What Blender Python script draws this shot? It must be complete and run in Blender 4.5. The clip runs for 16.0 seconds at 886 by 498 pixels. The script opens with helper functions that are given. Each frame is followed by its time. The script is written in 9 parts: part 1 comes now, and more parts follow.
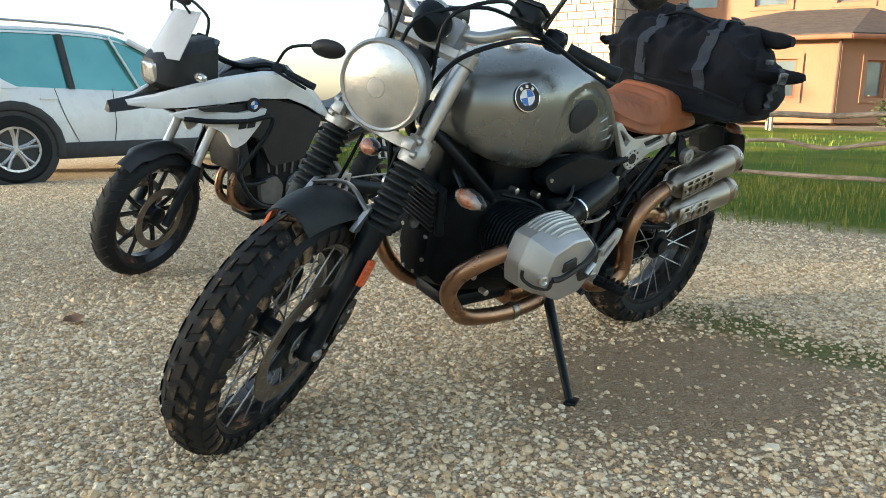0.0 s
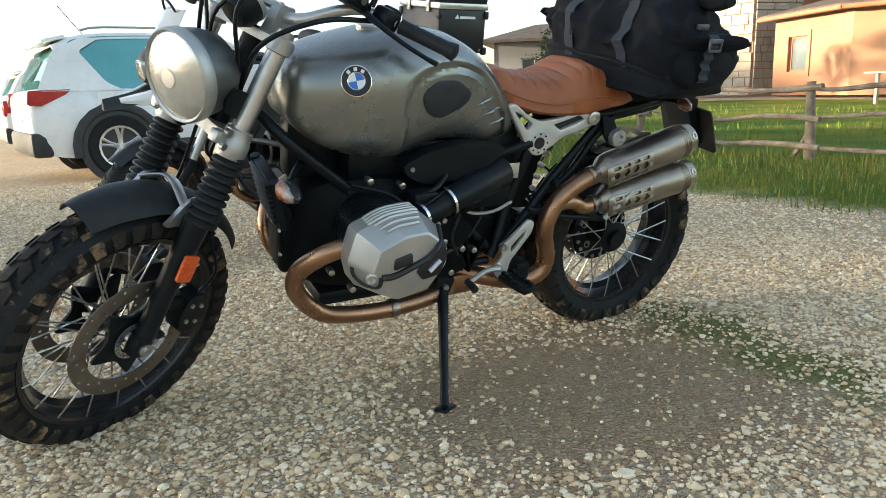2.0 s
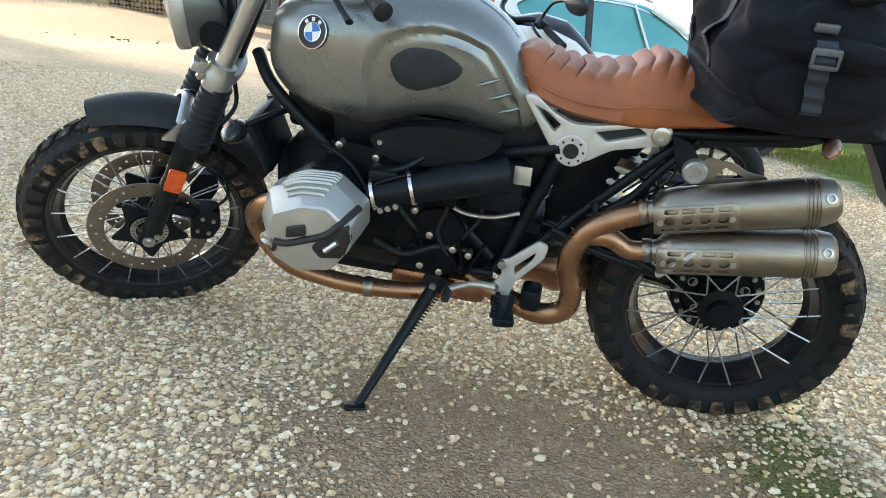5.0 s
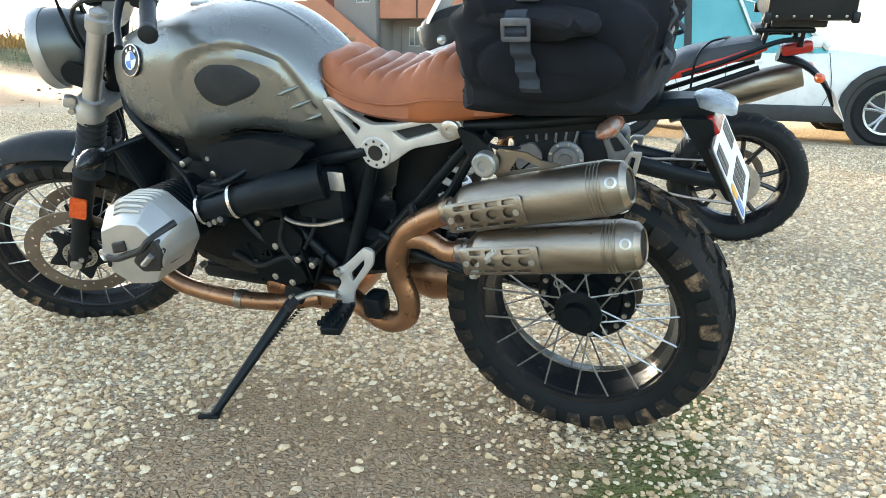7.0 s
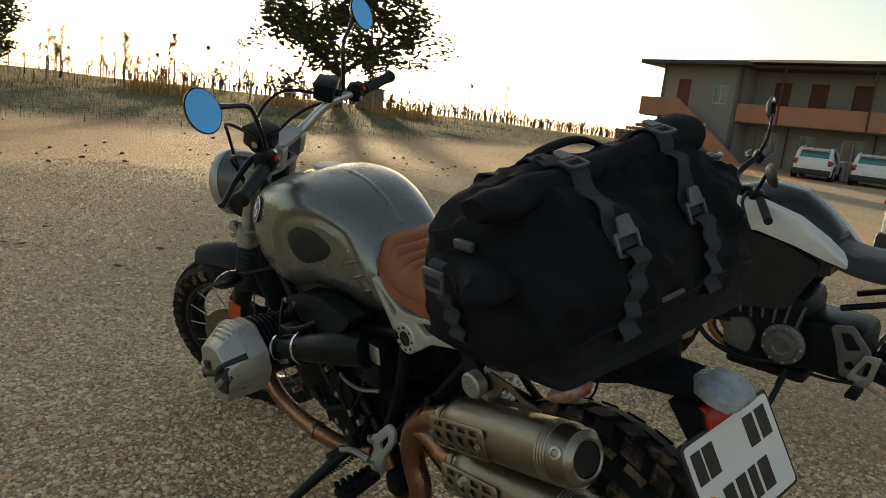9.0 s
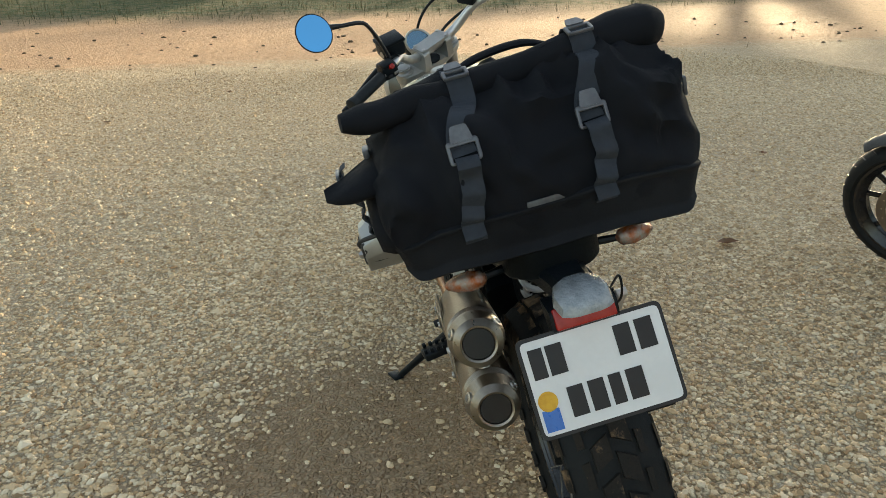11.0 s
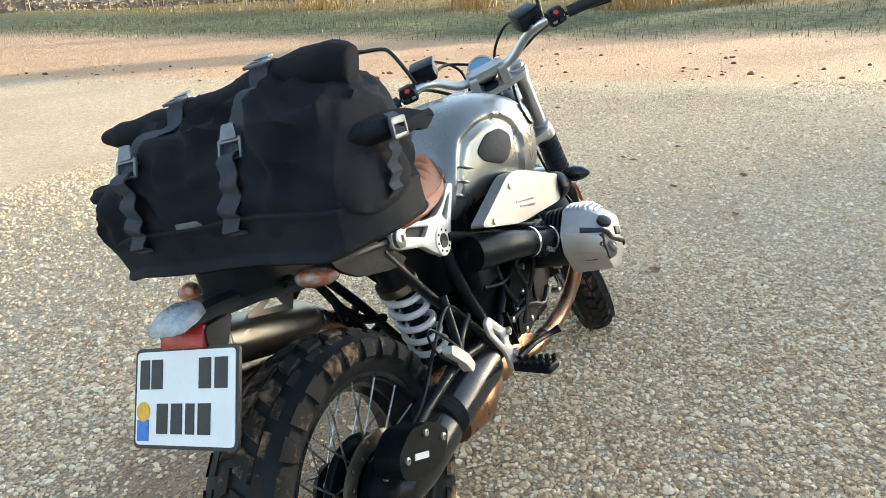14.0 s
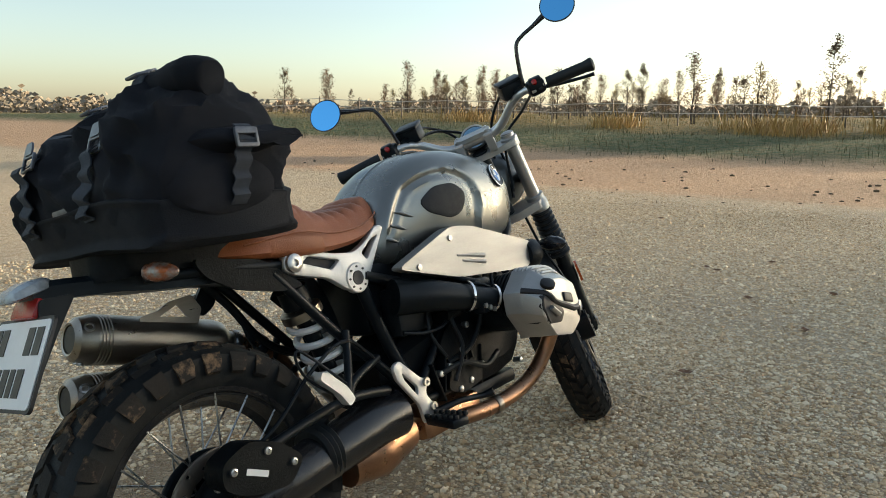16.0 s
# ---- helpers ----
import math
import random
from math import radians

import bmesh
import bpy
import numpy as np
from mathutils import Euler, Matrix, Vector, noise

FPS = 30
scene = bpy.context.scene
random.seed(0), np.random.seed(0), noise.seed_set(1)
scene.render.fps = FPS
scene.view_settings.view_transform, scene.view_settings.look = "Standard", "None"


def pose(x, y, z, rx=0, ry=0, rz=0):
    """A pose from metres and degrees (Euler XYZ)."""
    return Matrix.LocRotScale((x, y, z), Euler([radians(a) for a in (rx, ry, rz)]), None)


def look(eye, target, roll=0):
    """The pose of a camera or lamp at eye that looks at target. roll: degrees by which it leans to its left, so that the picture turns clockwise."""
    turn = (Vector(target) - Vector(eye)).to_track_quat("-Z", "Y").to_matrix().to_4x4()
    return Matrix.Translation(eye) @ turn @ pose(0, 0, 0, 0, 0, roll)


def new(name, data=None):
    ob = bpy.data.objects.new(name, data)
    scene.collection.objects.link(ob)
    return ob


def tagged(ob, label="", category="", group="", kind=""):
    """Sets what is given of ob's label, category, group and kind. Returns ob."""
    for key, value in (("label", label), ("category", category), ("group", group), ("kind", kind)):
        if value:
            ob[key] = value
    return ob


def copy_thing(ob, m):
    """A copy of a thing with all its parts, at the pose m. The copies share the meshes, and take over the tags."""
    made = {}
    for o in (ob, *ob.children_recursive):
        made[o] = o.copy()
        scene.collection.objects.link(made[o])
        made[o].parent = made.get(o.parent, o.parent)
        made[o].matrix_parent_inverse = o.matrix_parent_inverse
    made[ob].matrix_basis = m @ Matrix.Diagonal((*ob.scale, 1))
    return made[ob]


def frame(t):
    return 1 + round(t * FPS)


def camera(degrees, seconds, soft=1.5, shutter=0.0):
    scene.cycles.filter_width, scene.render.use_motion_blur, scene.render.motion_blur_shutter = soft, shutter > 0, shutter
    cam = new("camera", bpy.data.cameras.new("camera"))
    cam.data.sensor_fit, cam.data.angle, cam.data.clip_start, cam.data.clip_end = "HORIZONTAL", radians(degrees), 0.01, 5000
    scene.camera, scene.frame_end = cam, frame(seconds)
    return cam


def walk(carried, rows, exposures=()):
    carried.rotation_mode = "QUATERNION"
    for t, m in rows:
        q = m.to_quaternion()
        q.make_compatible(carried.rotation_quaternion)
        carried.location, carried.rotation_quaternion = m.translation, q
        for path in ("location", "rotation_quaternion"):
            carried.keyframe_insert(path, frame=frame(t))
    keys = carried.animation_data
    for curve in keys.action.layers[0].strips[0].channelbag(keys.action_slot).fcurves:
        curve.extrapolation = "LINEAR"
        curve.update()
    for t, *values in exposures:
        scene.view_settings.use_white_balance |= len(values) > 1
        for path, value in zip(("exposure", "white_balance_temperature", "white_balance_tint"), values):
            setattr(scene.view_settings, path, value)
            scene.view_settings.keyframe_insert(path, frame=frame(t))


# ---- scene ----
# the camera and its walk
cam = camera(64.1, 16.0, soft=0.75)
PATH = [
    (0, (-2.45, -1.51, 0.842), (-1.069, -0.124, 0.432), 0.2),
    (0.5, (-2.291, -1.632, 0.837), (-1.003, -0.158, 0.43), -1.1),
    (1, (-2.149, -1.802, 0.85), (-1.062, -0.164, 0.484), 0.0),
    (1.5, (-1.99, -1.851, 0.826), (-0.8, -0.29, 0.446), 0.2),
    (2, (-1.794, -1.892, 0.824), (-0.731, -0.257, 0.385), -2.2),
    (2.5, (-1.586, -2.002, 0.849), (-0.787, -0.224, 0.4), -0.9),
    (3, (-1.402, -2.102, 0.854), (-0.843, -0.221, 0.467), 1.2),
    (3.5, (-1.162, -2.076, 0.84), (-0.72, -0.17, 0.424), 1.3),
    (3.7, (-1.098, -2.057, 0.839), (-0.716, -0.141, 0.411), 2.7),
    (5.8, (-0.238, -1.847, 0.88), (-0.686, 0.008, 0.281), 3.1),
    (6, (-0.156, -1.821, 0.868), (-0.672, 0.028, 0.304), 1.7),
    (6.5, (0.047, -1.795, 0.868), (-0.568, 0.028, 0.322), 1.3),
    (7, (0.181, -1.758, 0.875), (-0.42, 0.074, 0.343), 0.8),
    (7.5, (0.309, -1.634, 0.916), (-0.363, 0.188, 0.436), 1.7),
    (8, (0.409, -1.497, 0.998), (-0.423, 0.269, 0.563), 3.4),
    (8.5, (0.549, -1.441, 1.104), (-0.652, 0.111, 0.714), 2.8),
    (9, (0.651, -1.359, 1.15), (-0.733, 0.039, 0.786), 6.8),
    (9.5, (0.739, -1.214, 1.207), (-0.735, 0.08, 0.817), 5.8),
    (10, (0.915, -1.065, 1.234), (-0.714, 0.0, 0.772), 3.0),
    (10.2, (0.983, -1.003, 1.245), (-0.708, -0.093, 0.688), 2.6),
    (12.3, (1.236, -0.259, 1.279), (-0.655, -0.264, 0.627), -0.1),
    (12.5, (1.214, -0.178, 1.257), (-0.677, -0.249, 0.609), 1.0),
    (13, (1.13, 0.037, 1.261), (-0.734, -0.206, 0.578), -0.1),
    (13.5, (1.117, 0.289, 1.267), (-0.708, -0.183, 0.597), -1.6),
    (14, (1.053, 0.471, 1.269), (-0.701, -0.213, 0.593), -2.2),
    (14.5, (0.896, 0.599, 1.248), (-0.807, -0.226, 0.601), -1.3),
    (15, (0.835, 0.757, 1.213), (-0.803, -0.25, 0.663), -3.6),
    (15.5, (0.851, 0.9, 1.161), (-0.766, -0.205, 0.758), 0.5),
    (16, (0.861, 0.959, 1.106), (-0.795, -0.1, 0.735), 0.6),
]
EXPOSURES = [(t, e + 0.03, k - 400, 6) for t, e, k in ((0, 2.05, 6800), (1.5, 2.0, 6800), (2.5, 2.25, 6750), (3.5, 2.45, 6700), (5.8, 2.75, 6650), (7, 2.95, 6650), (7.5, 2.9, 6700), (8, 2.65, 6750), (8.5, 1.75, 7150), (9, 0.8, 7950), (9.5, 0.9, 8000), (10.2, 1.2, 8100), (12.3, 2.45, 6650), (13.5, 2.45, 6450), (14.5, 2.4, 6500), (15.5, 1.85, 6700), (16, 1.45, 6850))]
walk(cam, [(t, look(eye, target, roll)) for t, eye, target, roll in PATH], EXPOSURES)

# ---- world, sun ----
SUN_AZ, SUN_EL = 146.0, 6.2          # degrees, anticlockwise from +x; height over the horizon
world = bpy.data.worlds.new("evening_sky")
scene.world = world
world.use_nodes = True
wn = world.node_tree.nodes
sky = wn.new("ShaderNodeTexSky")
sky.sky_type = "NISHITA"
sky.sun_disc = False
sky.sun_elevation = radians(SUN_EL)
sky.sun_rotation = radians(90 - SUN_AZ)
sky.air_density, sky.dust_density, sky.ozone_density = 1.0, 1.1, 2.0
haze = wn.new("ShaderNodeHueSaturation")          # thin high cloud takes colour out of the sky
haze.inputs["Saturation"].default_value = 0.62
world.node_tree.links.new(sky.outputs[0], haze.inputs["Color"])
world.node_tree.links.new(haze.outputs[0], wn["Background"].inputs[0])
wn["Background"].inputs[1].default_value = 0.15
sun_data = bpy.data.lights.new("sun", "SUN")
sun_data.energy, sun_data.angle, sun_data.color = 4.4, radians(2.0), (1.0, 0.80, 0.56)
sun = new("sun", sun_data)
sun_dir = Vector((math.cos(radians(SUN_AZ)) * math.cos(radians(SUN_EL)), math.sin(radians(SUN_AZ)) * math.cos(radians(SUN_EL)), math.sin(radians(SUN_EL))))
sun.matrix_world = look(sun_dir * 50, (0, 0, 0))

# ---- materials ----
def surf(name, c1, c2=None, scale=8.0, rough=0.5, metal=0.0, bump=0.0, bscale=120.0, rvar=0.12, dirt=None, dirt_amount=0.0, coat=0.0, space="Object", stretch=(1, 1, 1)):
    """A procedural surface: two tones mixed by broad noise, fine grain, uneven gloss, fine relief and patches of dirt."""
    m = bpy.data.materials.new(name)
    m.use_nodes = True
    n, k = m.node_tree.nodes, m.node_tree.links
    b = n["Principled BSDF"]
    tc = n.new("ShaderNodeTexCoord")
    mp = n.new("ShaderNodeMapping")
    mp.inputs["Scale"].default_value = stretch
    k.new(tc.outputs[space], mp.inputs[0])
    def noise_at(s, detail=4.0, r=0.55):
        t = n.new("ShaderNodeTexNoise")
        t.inputs["Scale"].default_value, t.inputs["Detail"].default_value, t.inputs["Roughness"].default_value = s, detail, r
        k.new(mp.outputs[0], t.inputs["Vector"])
        return t
    c2 = c2 or tuple(0.75 * v for v in c1)
    big, fine = noise_at(scale), noise_at(bscale, 6.0, 0.65)
    mix = n.new("ShaderNodeMix")
    mix.data_type = "RGBA"
    mix.inputs[6].default_value, mix.inputs[7].default_value = (*c1, 1), (*c2, 1)
    ramp = n.new("ShaderNodeMapRange")
    ramp.inputs[1].default_value, ramp.inputs[2].default_value = 0.35, 0.65
    add = n.new("ShaderNodeMath")
    add.operation = "MULTIPLY_ADD"
    k.new(fine.outputs[0], add.inputs[0])
    add.inputs[1].default_value = 0.35
    sub = n.new("ShaderNodeMath")
    sub.operation = "SUBTRACT"
    k.new(big.outputs[0], sub.inputs[0])
    sub.inputs[1].default_value = 0.175
    k.new(sub.outputs[0], add.inputs[2])
    k.new(add.outputs[0], ramp.inputs[0])
    k.new(ramp.outputs[0], mix.inputs[0])
    colour = mix.outputs[2]
    if dirt:
        d = noise_at(scale * 2.3, 8.0, 0.7)
        dr = n.new("ShaderNodeMapRange")
        dr.inputs[1].default_value, dr.inputs[2].default_value = 0.72 - dirt_amount, 0.84 - dirt_amount
        k.new(d.outputs[0], dr.inputs[0])
        dm = n.new("ShaderNodeMix")
        dm.data_type = "RGBA"
        k.new(dr.outputs[0], dm.inputs[0])
        k.new(colour, dm.inputs[6])
        dm.inputs[7].default_value = (*dirt, 1)
        colour = dm.outputs[2]
    k.new(colour, b.inputs["Base Color"])
    rr = n.new("ShaderNodeMapRange")
    rr.inputs[3].default_value, rr.inputs[4].default_value = max(0.02, rough - rvar), min(1.0, rough + rvar)
    k.new(noise_at(scale * 3.1).outputs[0], rr.inputs[0])
    k.new(rr.outputs[0], b.inputs["Roughness"])
    b.inputs["Metallic"].default_value = metal
    if coat:
        b.inputs["Coat Weight"].default_value = coat
        b.inputs["Coat Roughness"].default_value = 0.12
    if bump:
        bp = n.new("ShaderNodeBump")
        bp.inputs["Strength"].default_value, bp.inputs["Distance"].default_value = bump, 0.004
        k.new(fine.outputs[0], bp.inputs["Height"])
        k.new(bp.outputs[0], b.inputs["Normal"])
    return m


def glass(name, colour=(1, 1, 1), rough=0.02, weight=1.0):
    m = bpy.data.materials.new(name)
    m.use_nodes = True
    b = m.node_tree.nodes["Principled BSDF"]
    b.inputs["Base Color"].default_value = (*colour, 1)
    b.inputs["Roughness"].default_value = rough
    b.inputs["Transmission Weight"].default_value = weight
    b.inputs["IOR"].default_value = 1.35
    return m


PAINT = surf("tank_paint", (0.255, 0.262, 0.250), (0.228, 0.236, 0.226), 3, 0.28, 0.8, 0.05, 700, 0.06)
PAD = surf("knee_rubber", (0.018, 0.02, 0.024), (0.026, 0.028, 0.03), 30, 0.6, 0, 0.4, 400)
BLACK = surf("black_coat", (0.0040, 0.0070, 0.0098), (0.0085, 0.0120, 0.0150), 18, 0.38, 0.1, 0.15, 350, dirt=(0.025, 0.022, 0.018), dirt_amount=-0.10)
ENGINE = surf("engine_black", (0.0030, 0.0046, 0.0058), (0.0065, 0.0088, 0.0105), 20, 0.46, 0.1, 0.3, 200)
GLOSS_BLACK = surf("gloss_black", (0.010, 0.011, 0.013), (0.016, 0.016, 0.018), 12, 0.22, 0, 0.05, 300)
RUBBER = surf("tyre_rubber", (0.0065, 0.0085, 0.0100), (0.0110, 0.0130, 0.0140), 14, 0.66, 0, 0.3, 260, dirt=(0.05, 0.042, 0.034), dirt_amount=-0.06)
KNOB = surf("muddy_tread", (0.013, 0.013, 0.013), (0.030, 0.026, 0.022), 4, 0.8, 0, 0.5, 180, dirt=(0.28, 0.185, 0.11), dirt_amount=0.185)
GAITER = surf("gaiter_rubber", (0.0085, 0.0115, 0.0140), (0.015, 0.0180, 0.0195), 25, 0.55, 0, 0.2, 300)
ALU = surf("brushed_aluminium", (0.62, 0.62, 0.61), (0.5, 0.5, 0.5), 14, 0.34, 0.9, 0.12, 500)
SATIN = surf("satin_silver_cast", (0.49, 0.49, 0.475), (0.40, 0.40, 0.39), 10, 0.36, 0.7, 0.25, 420, dirt=(0.2, 0.17, 0.13), dirt_amount=0.0)
CASTING = surf("pale_cast_alloy", (0.66, 0.66, 0.645), (0.56, 0.56, 0.545), 10, 0.42, 0.5, 0.25, 420, dirt=(0.25, 0.22, 0.17), dirt_amount=-0.03)
DUCT = surf("brushed_duct_alloy", (0.40, 0.40, 0.39), (0.32, 0.32, 0.31), 6, 0.42, 0.75, 0.2, 260, dirt=(0.22, 0.19, 0.15), dirt_amount=-0.02, stretch=(0.5, 3, 3))
CHROME = surf("chrome", (0.8, 0.8, 0.8), (0.7, 0.7, 0.7), 20, 0.1, 1.0, 0.03, 300, 0.05)
STEEL = surf("brushed_steel", (0.36, 0.32, 0.27), (0.26, 0.225, 0.185), 9, 0.32, 0.95, 0.15, 300, stretch=(0.4, 3, 3))
PIPE = surf("heat_tinted_pipe", (0.42, 0.24, 0.14), (0.27, 0.15, 0.09), 9, 0.3, 0.9, 0.15, 250, dirt=(0.30, 0.24, 0.17), dirt_amount=0.06)
BLUED = surf("blued_steel", (0.16, 0.22, 0.30), (0.34, 0.25, 0.16), 20, 0.3, 0.9)
LEATHER = surf("tan_leather", (0.38, 0.118, 0.040), (0.28, 0.085, 0.029), 8, 0.46, 0, 0.35, 320, 0.1)
DISC = surf("brake_disc", (0.25, 0.22, 0.19), (0.19, 0.16, 0.13), 12, 0.4, 0.85, 0.1, 300)
SPOKE = surf("steel_spoke", (0.55, 0.55, 0.55), (0.34, 0.34, 0.34), 40, 0.3, 0.85)
BOLT = surf("zinc_bolt", (0.6, 0.59, 0.56), (0.48, 0.46, 0.44), 40, 0.32, 0.9)
CANVAS = surf("black_canvas", (0.0052, 0.0064, 0.0096), (0.0098, 0.0112, 0.0158), 5, 0.85, 0, 0.5, 650, 0.06, dirt=(0.03, 0.028, 0.026), dirt_amount=-0.03)
BAGBASE = surf("coated_canvas", (0.009, 0.0105, 0.014), (0.015, 0.017, 0.021), 8, 0.75, 0, 0.3, 300)
WEBBING = surf("grey_webbing", (0.030, 0.039, 0.056), (0.021, 0.028, 0.041), 40, 0.75, 0, 0.6, 900)
BUCKLE = surf("grey_metal_buckle", (0.13, 0.14, 0.16), (0.09, 0.095, 0.11), 30, 0.4, 0.4)
ORANGE = surf("amber_reflector", (0.75, 0.12, 0.02), (0.6, 0.08, 0.015), 60, 0.25, 0, 0.2, 800)
RED = surf("red_lens", (0.42, 0.02, 0.015), (0.3, 0.012, 0.01), 60, 0.2, 0, 0.2, 600)
WHITE = surf("white_paint", (0.80, 0.80, 0.79), (0.72, 0.72, 0.71), 3, 0.28, 0, 0.03, 400, 0.06, coat=0.4)
PLATE = surf("white_plate", (0.78, 0.79, 0.80), (0.72, 0.73, 0.74), 10, 0.4)
INK = surf("black_ink", (0.012, 0.012, 0.014), None, 20, 0.5)
BLUE = surf("blue_enamel", (0.02, 0.16, 0.55), (0.02, 0.13, 0.48), 30, 0.3)
YELLOW = surf("yellow_sticker", (0.75, 0.42, 0.03), (0.65, 0.33, 0.02), 60, 0.5)
# blue base colour paints the sky's reflection into the mirrors
MIRROR = surf("sky_blue_mirror", (0.16, 0.56, 1.0), (0.16, 0.56, 1.0), 5, 0.02, 1.0, rvar=0.0)
for m_, v_ in ((CANVAS, 0.22), (BAGBASE, 0.15), (RUBBER, 0.25), (KNOB, 0.2), (GAITER, 0.3), (PAD, 0.35), (BLACK, 0.22), (ENGINE, 0.1)):
    m_.node_tree.nodes["Principled BSDF"].inputs["Specular IOR Level"].default_value = v_
CLEAR = glass("clear_lens", (0.97, 0.98, 1.0), 0.03)
FROST = surf("frosted_lamp_lens", (0.72, 0.72, 0.69), (0.55, 0.55, 0.52), 7, 0.22, 0.7, 0.35, 45)
INDICATOR = surf("indicator_lens", (0.34, 0.34, 0.33), (0.40, 0.11, 0.03), 45, 0.12, 0.5, 0.6, 160)

# ---- tools for building meshes ----
def part(name, bm, material, parent=None, label="", smooth=True, angle=40):
    """Links a bmesh as one mesh object under a thing or a part."""
    bmesh.ops.recalc_face_normals(bm, faces=bm.faces)
    me = bpy.data.meshes.new(name)
    bm.to_mesh(me)
    bm.free()
    me.materials.append(material)
    if smooth:
        me.polygons.foreach_set("use_smooth", [True] * len(me.polygons))
        me.set_sharp_from_angle(angle=radians(angle))
    ob = new(name, me)
    ob.parent = parent
    if label:
        ob["label"] = label
    return ob


def thing(name, m, label, category, group="", kind=""):
    ob = new(name)
    ob.empty_display_size = 0.1
    ob.matrix_world = m
    return tagged(ob, label, category, group, kind)


def frame_of(d, up=Vector((0, 0, 1))):
    d = Vector(d).normalized()
    s = d.cross(up)
    if s.length < 1e-4:
        s = d.cross(Vector((0, 1, 0)))
    s.normalize()
    return s, s.cross(d).normalized(), d


def rounded(pts, n=5):
    """A smooth curve (Catmull-Rom) through the given points."""
    p = [Vector(q) for q in pts]
    if len(p) < 3:
        return p
    e = [2 * p[0] - p[1]] + p + [2 * p[-1] - p[-2]]
    out = []
    for i in range(1, len(e) - 2):
        for j in range(n):
            t = j / n
            out.append(0.5 * (2 * e[i] + (e[i + 1] - e[i - 1]) * t + (2 * e[i - 1] - 5 * e[i] + 4 * e[i + 1] - e[i + 2]) * t * t + (3 * e[i] - e[i - 1] - 3 * e[i + 1] + e[i + 2]) * t ** 3))
    return out + [p[-1]]


def loft(bm, rings, caps=True, closed=True):
    vs = [[bm.verts.new(p) for p in r] for r in rings]
    for a, b in zip(vs, vs[1:]):
        n = len(a)
        for i in range(n if closed else n - 1):
            j = (i + 1) % n
            bm.faces.new((a[i], a[j], b[j], b[i]))
    if caps and closed:
        bm.faces.new(vs[0])
        bm.faces.new(vs[-1])
    return bm


def tube(bm, pts, r, seg=12, n=5, flat=1.0, caps=True, up=Vector((0, 0, 1))):
    """A round tube along a smooth curve; r may be a list over the given points; flat squeezes it."""
    c = rounded(pts, n) if n > 1 else [Vector(q) for q in pts]
    rs = list(r) if isinstance(r, (list, tuple)) else [r] * len(pts)
    rings = []
    s0 = None
    for i, p in enumerate(c):
        d = (c[min(i + 1, len(c) - 1)] - c[max(i - 1, 0)]).normalized()
        if s0 is None:
            s0 = frame_of(d, up)[0]
        s0 = (s0 - d * s0.dot(d)).normalized()
        u = s0.cross(d)
        f = i / max(1, len(c) - 1) * (len(rs) - 1)
        k = min(int(f), len(rs) - 2) if len(rs) > 1 else 0
        rr = rs[k] + (rs[min(k + 1, len(rs) - 1)] - rs[k]) * (f - k)
        rings.append([p + rr * (math.cos(a) * s0 + flat * math.sin(a) * u) for a in (2 * math.pi * j / seg for j in range(seg))])
    return loft(bm, rings, caps)


def lathe(bm, profile, origin=(0, 0, 0), axis=(0, 1, 0), seg=32, closed=False):
    """Turns a profile of (radius, height along the axis)."""
    s, u, d = frame_of(axis)
    o = Vector(origin)
    rings = [[o + d * h + max(r, 1e-4) * (math.cos(a) * s + math.sin(a) * u) for a in (2 * math.pi * j / seg for j in range(seg))] for r, h in profile]
    if closed:
        rings.append(rings[0])
        vs = [[bm.verts.new(p) for p in r] for r in rings[:-1]]
        vs.append(vs[0])
        for a, b in zip(vs, vs[1:]):
            for i in range(seg):
                j = (i + 1) % seg
                bm.faces.new((a[i], a[j], b[j], b[i]))
        return bm
    return loft(bm, rings, True)


def box(bm, c, size, m=None, bevel=0.0):
    """A box with rounded edges, about c; m turns it."""
    x, y, z = (0.5 * v for v in size)
    t = Matrix.Translation(c) @ (m or Matrix())
    b = bmesh.new()
    bmesh.ops.create_cube(b, size=1.0)
    for v in b.verts:
        v.co = Vector((v.co.x * 2 * x, v.co.y * 2 * y, v.co.z * 2 * z))
    if bevel:
        bmesh.ops.bevel(b, geom=b.edges[:], offset=bevel, segments=2, affect="EDGES", profile=0.5)
    return merge(bm, b, t)


def merge(bm, b, t=None):
    seen = {}
    for v in b.verts:
        seen[v] = bm.verts.new(t @ v.co if t else v.co)
    for f in b.faces:
        try:
            bm.faces.new([seen[v] for v in f.verts])
        except ValueError:
            pass
    b.free()
    return bm


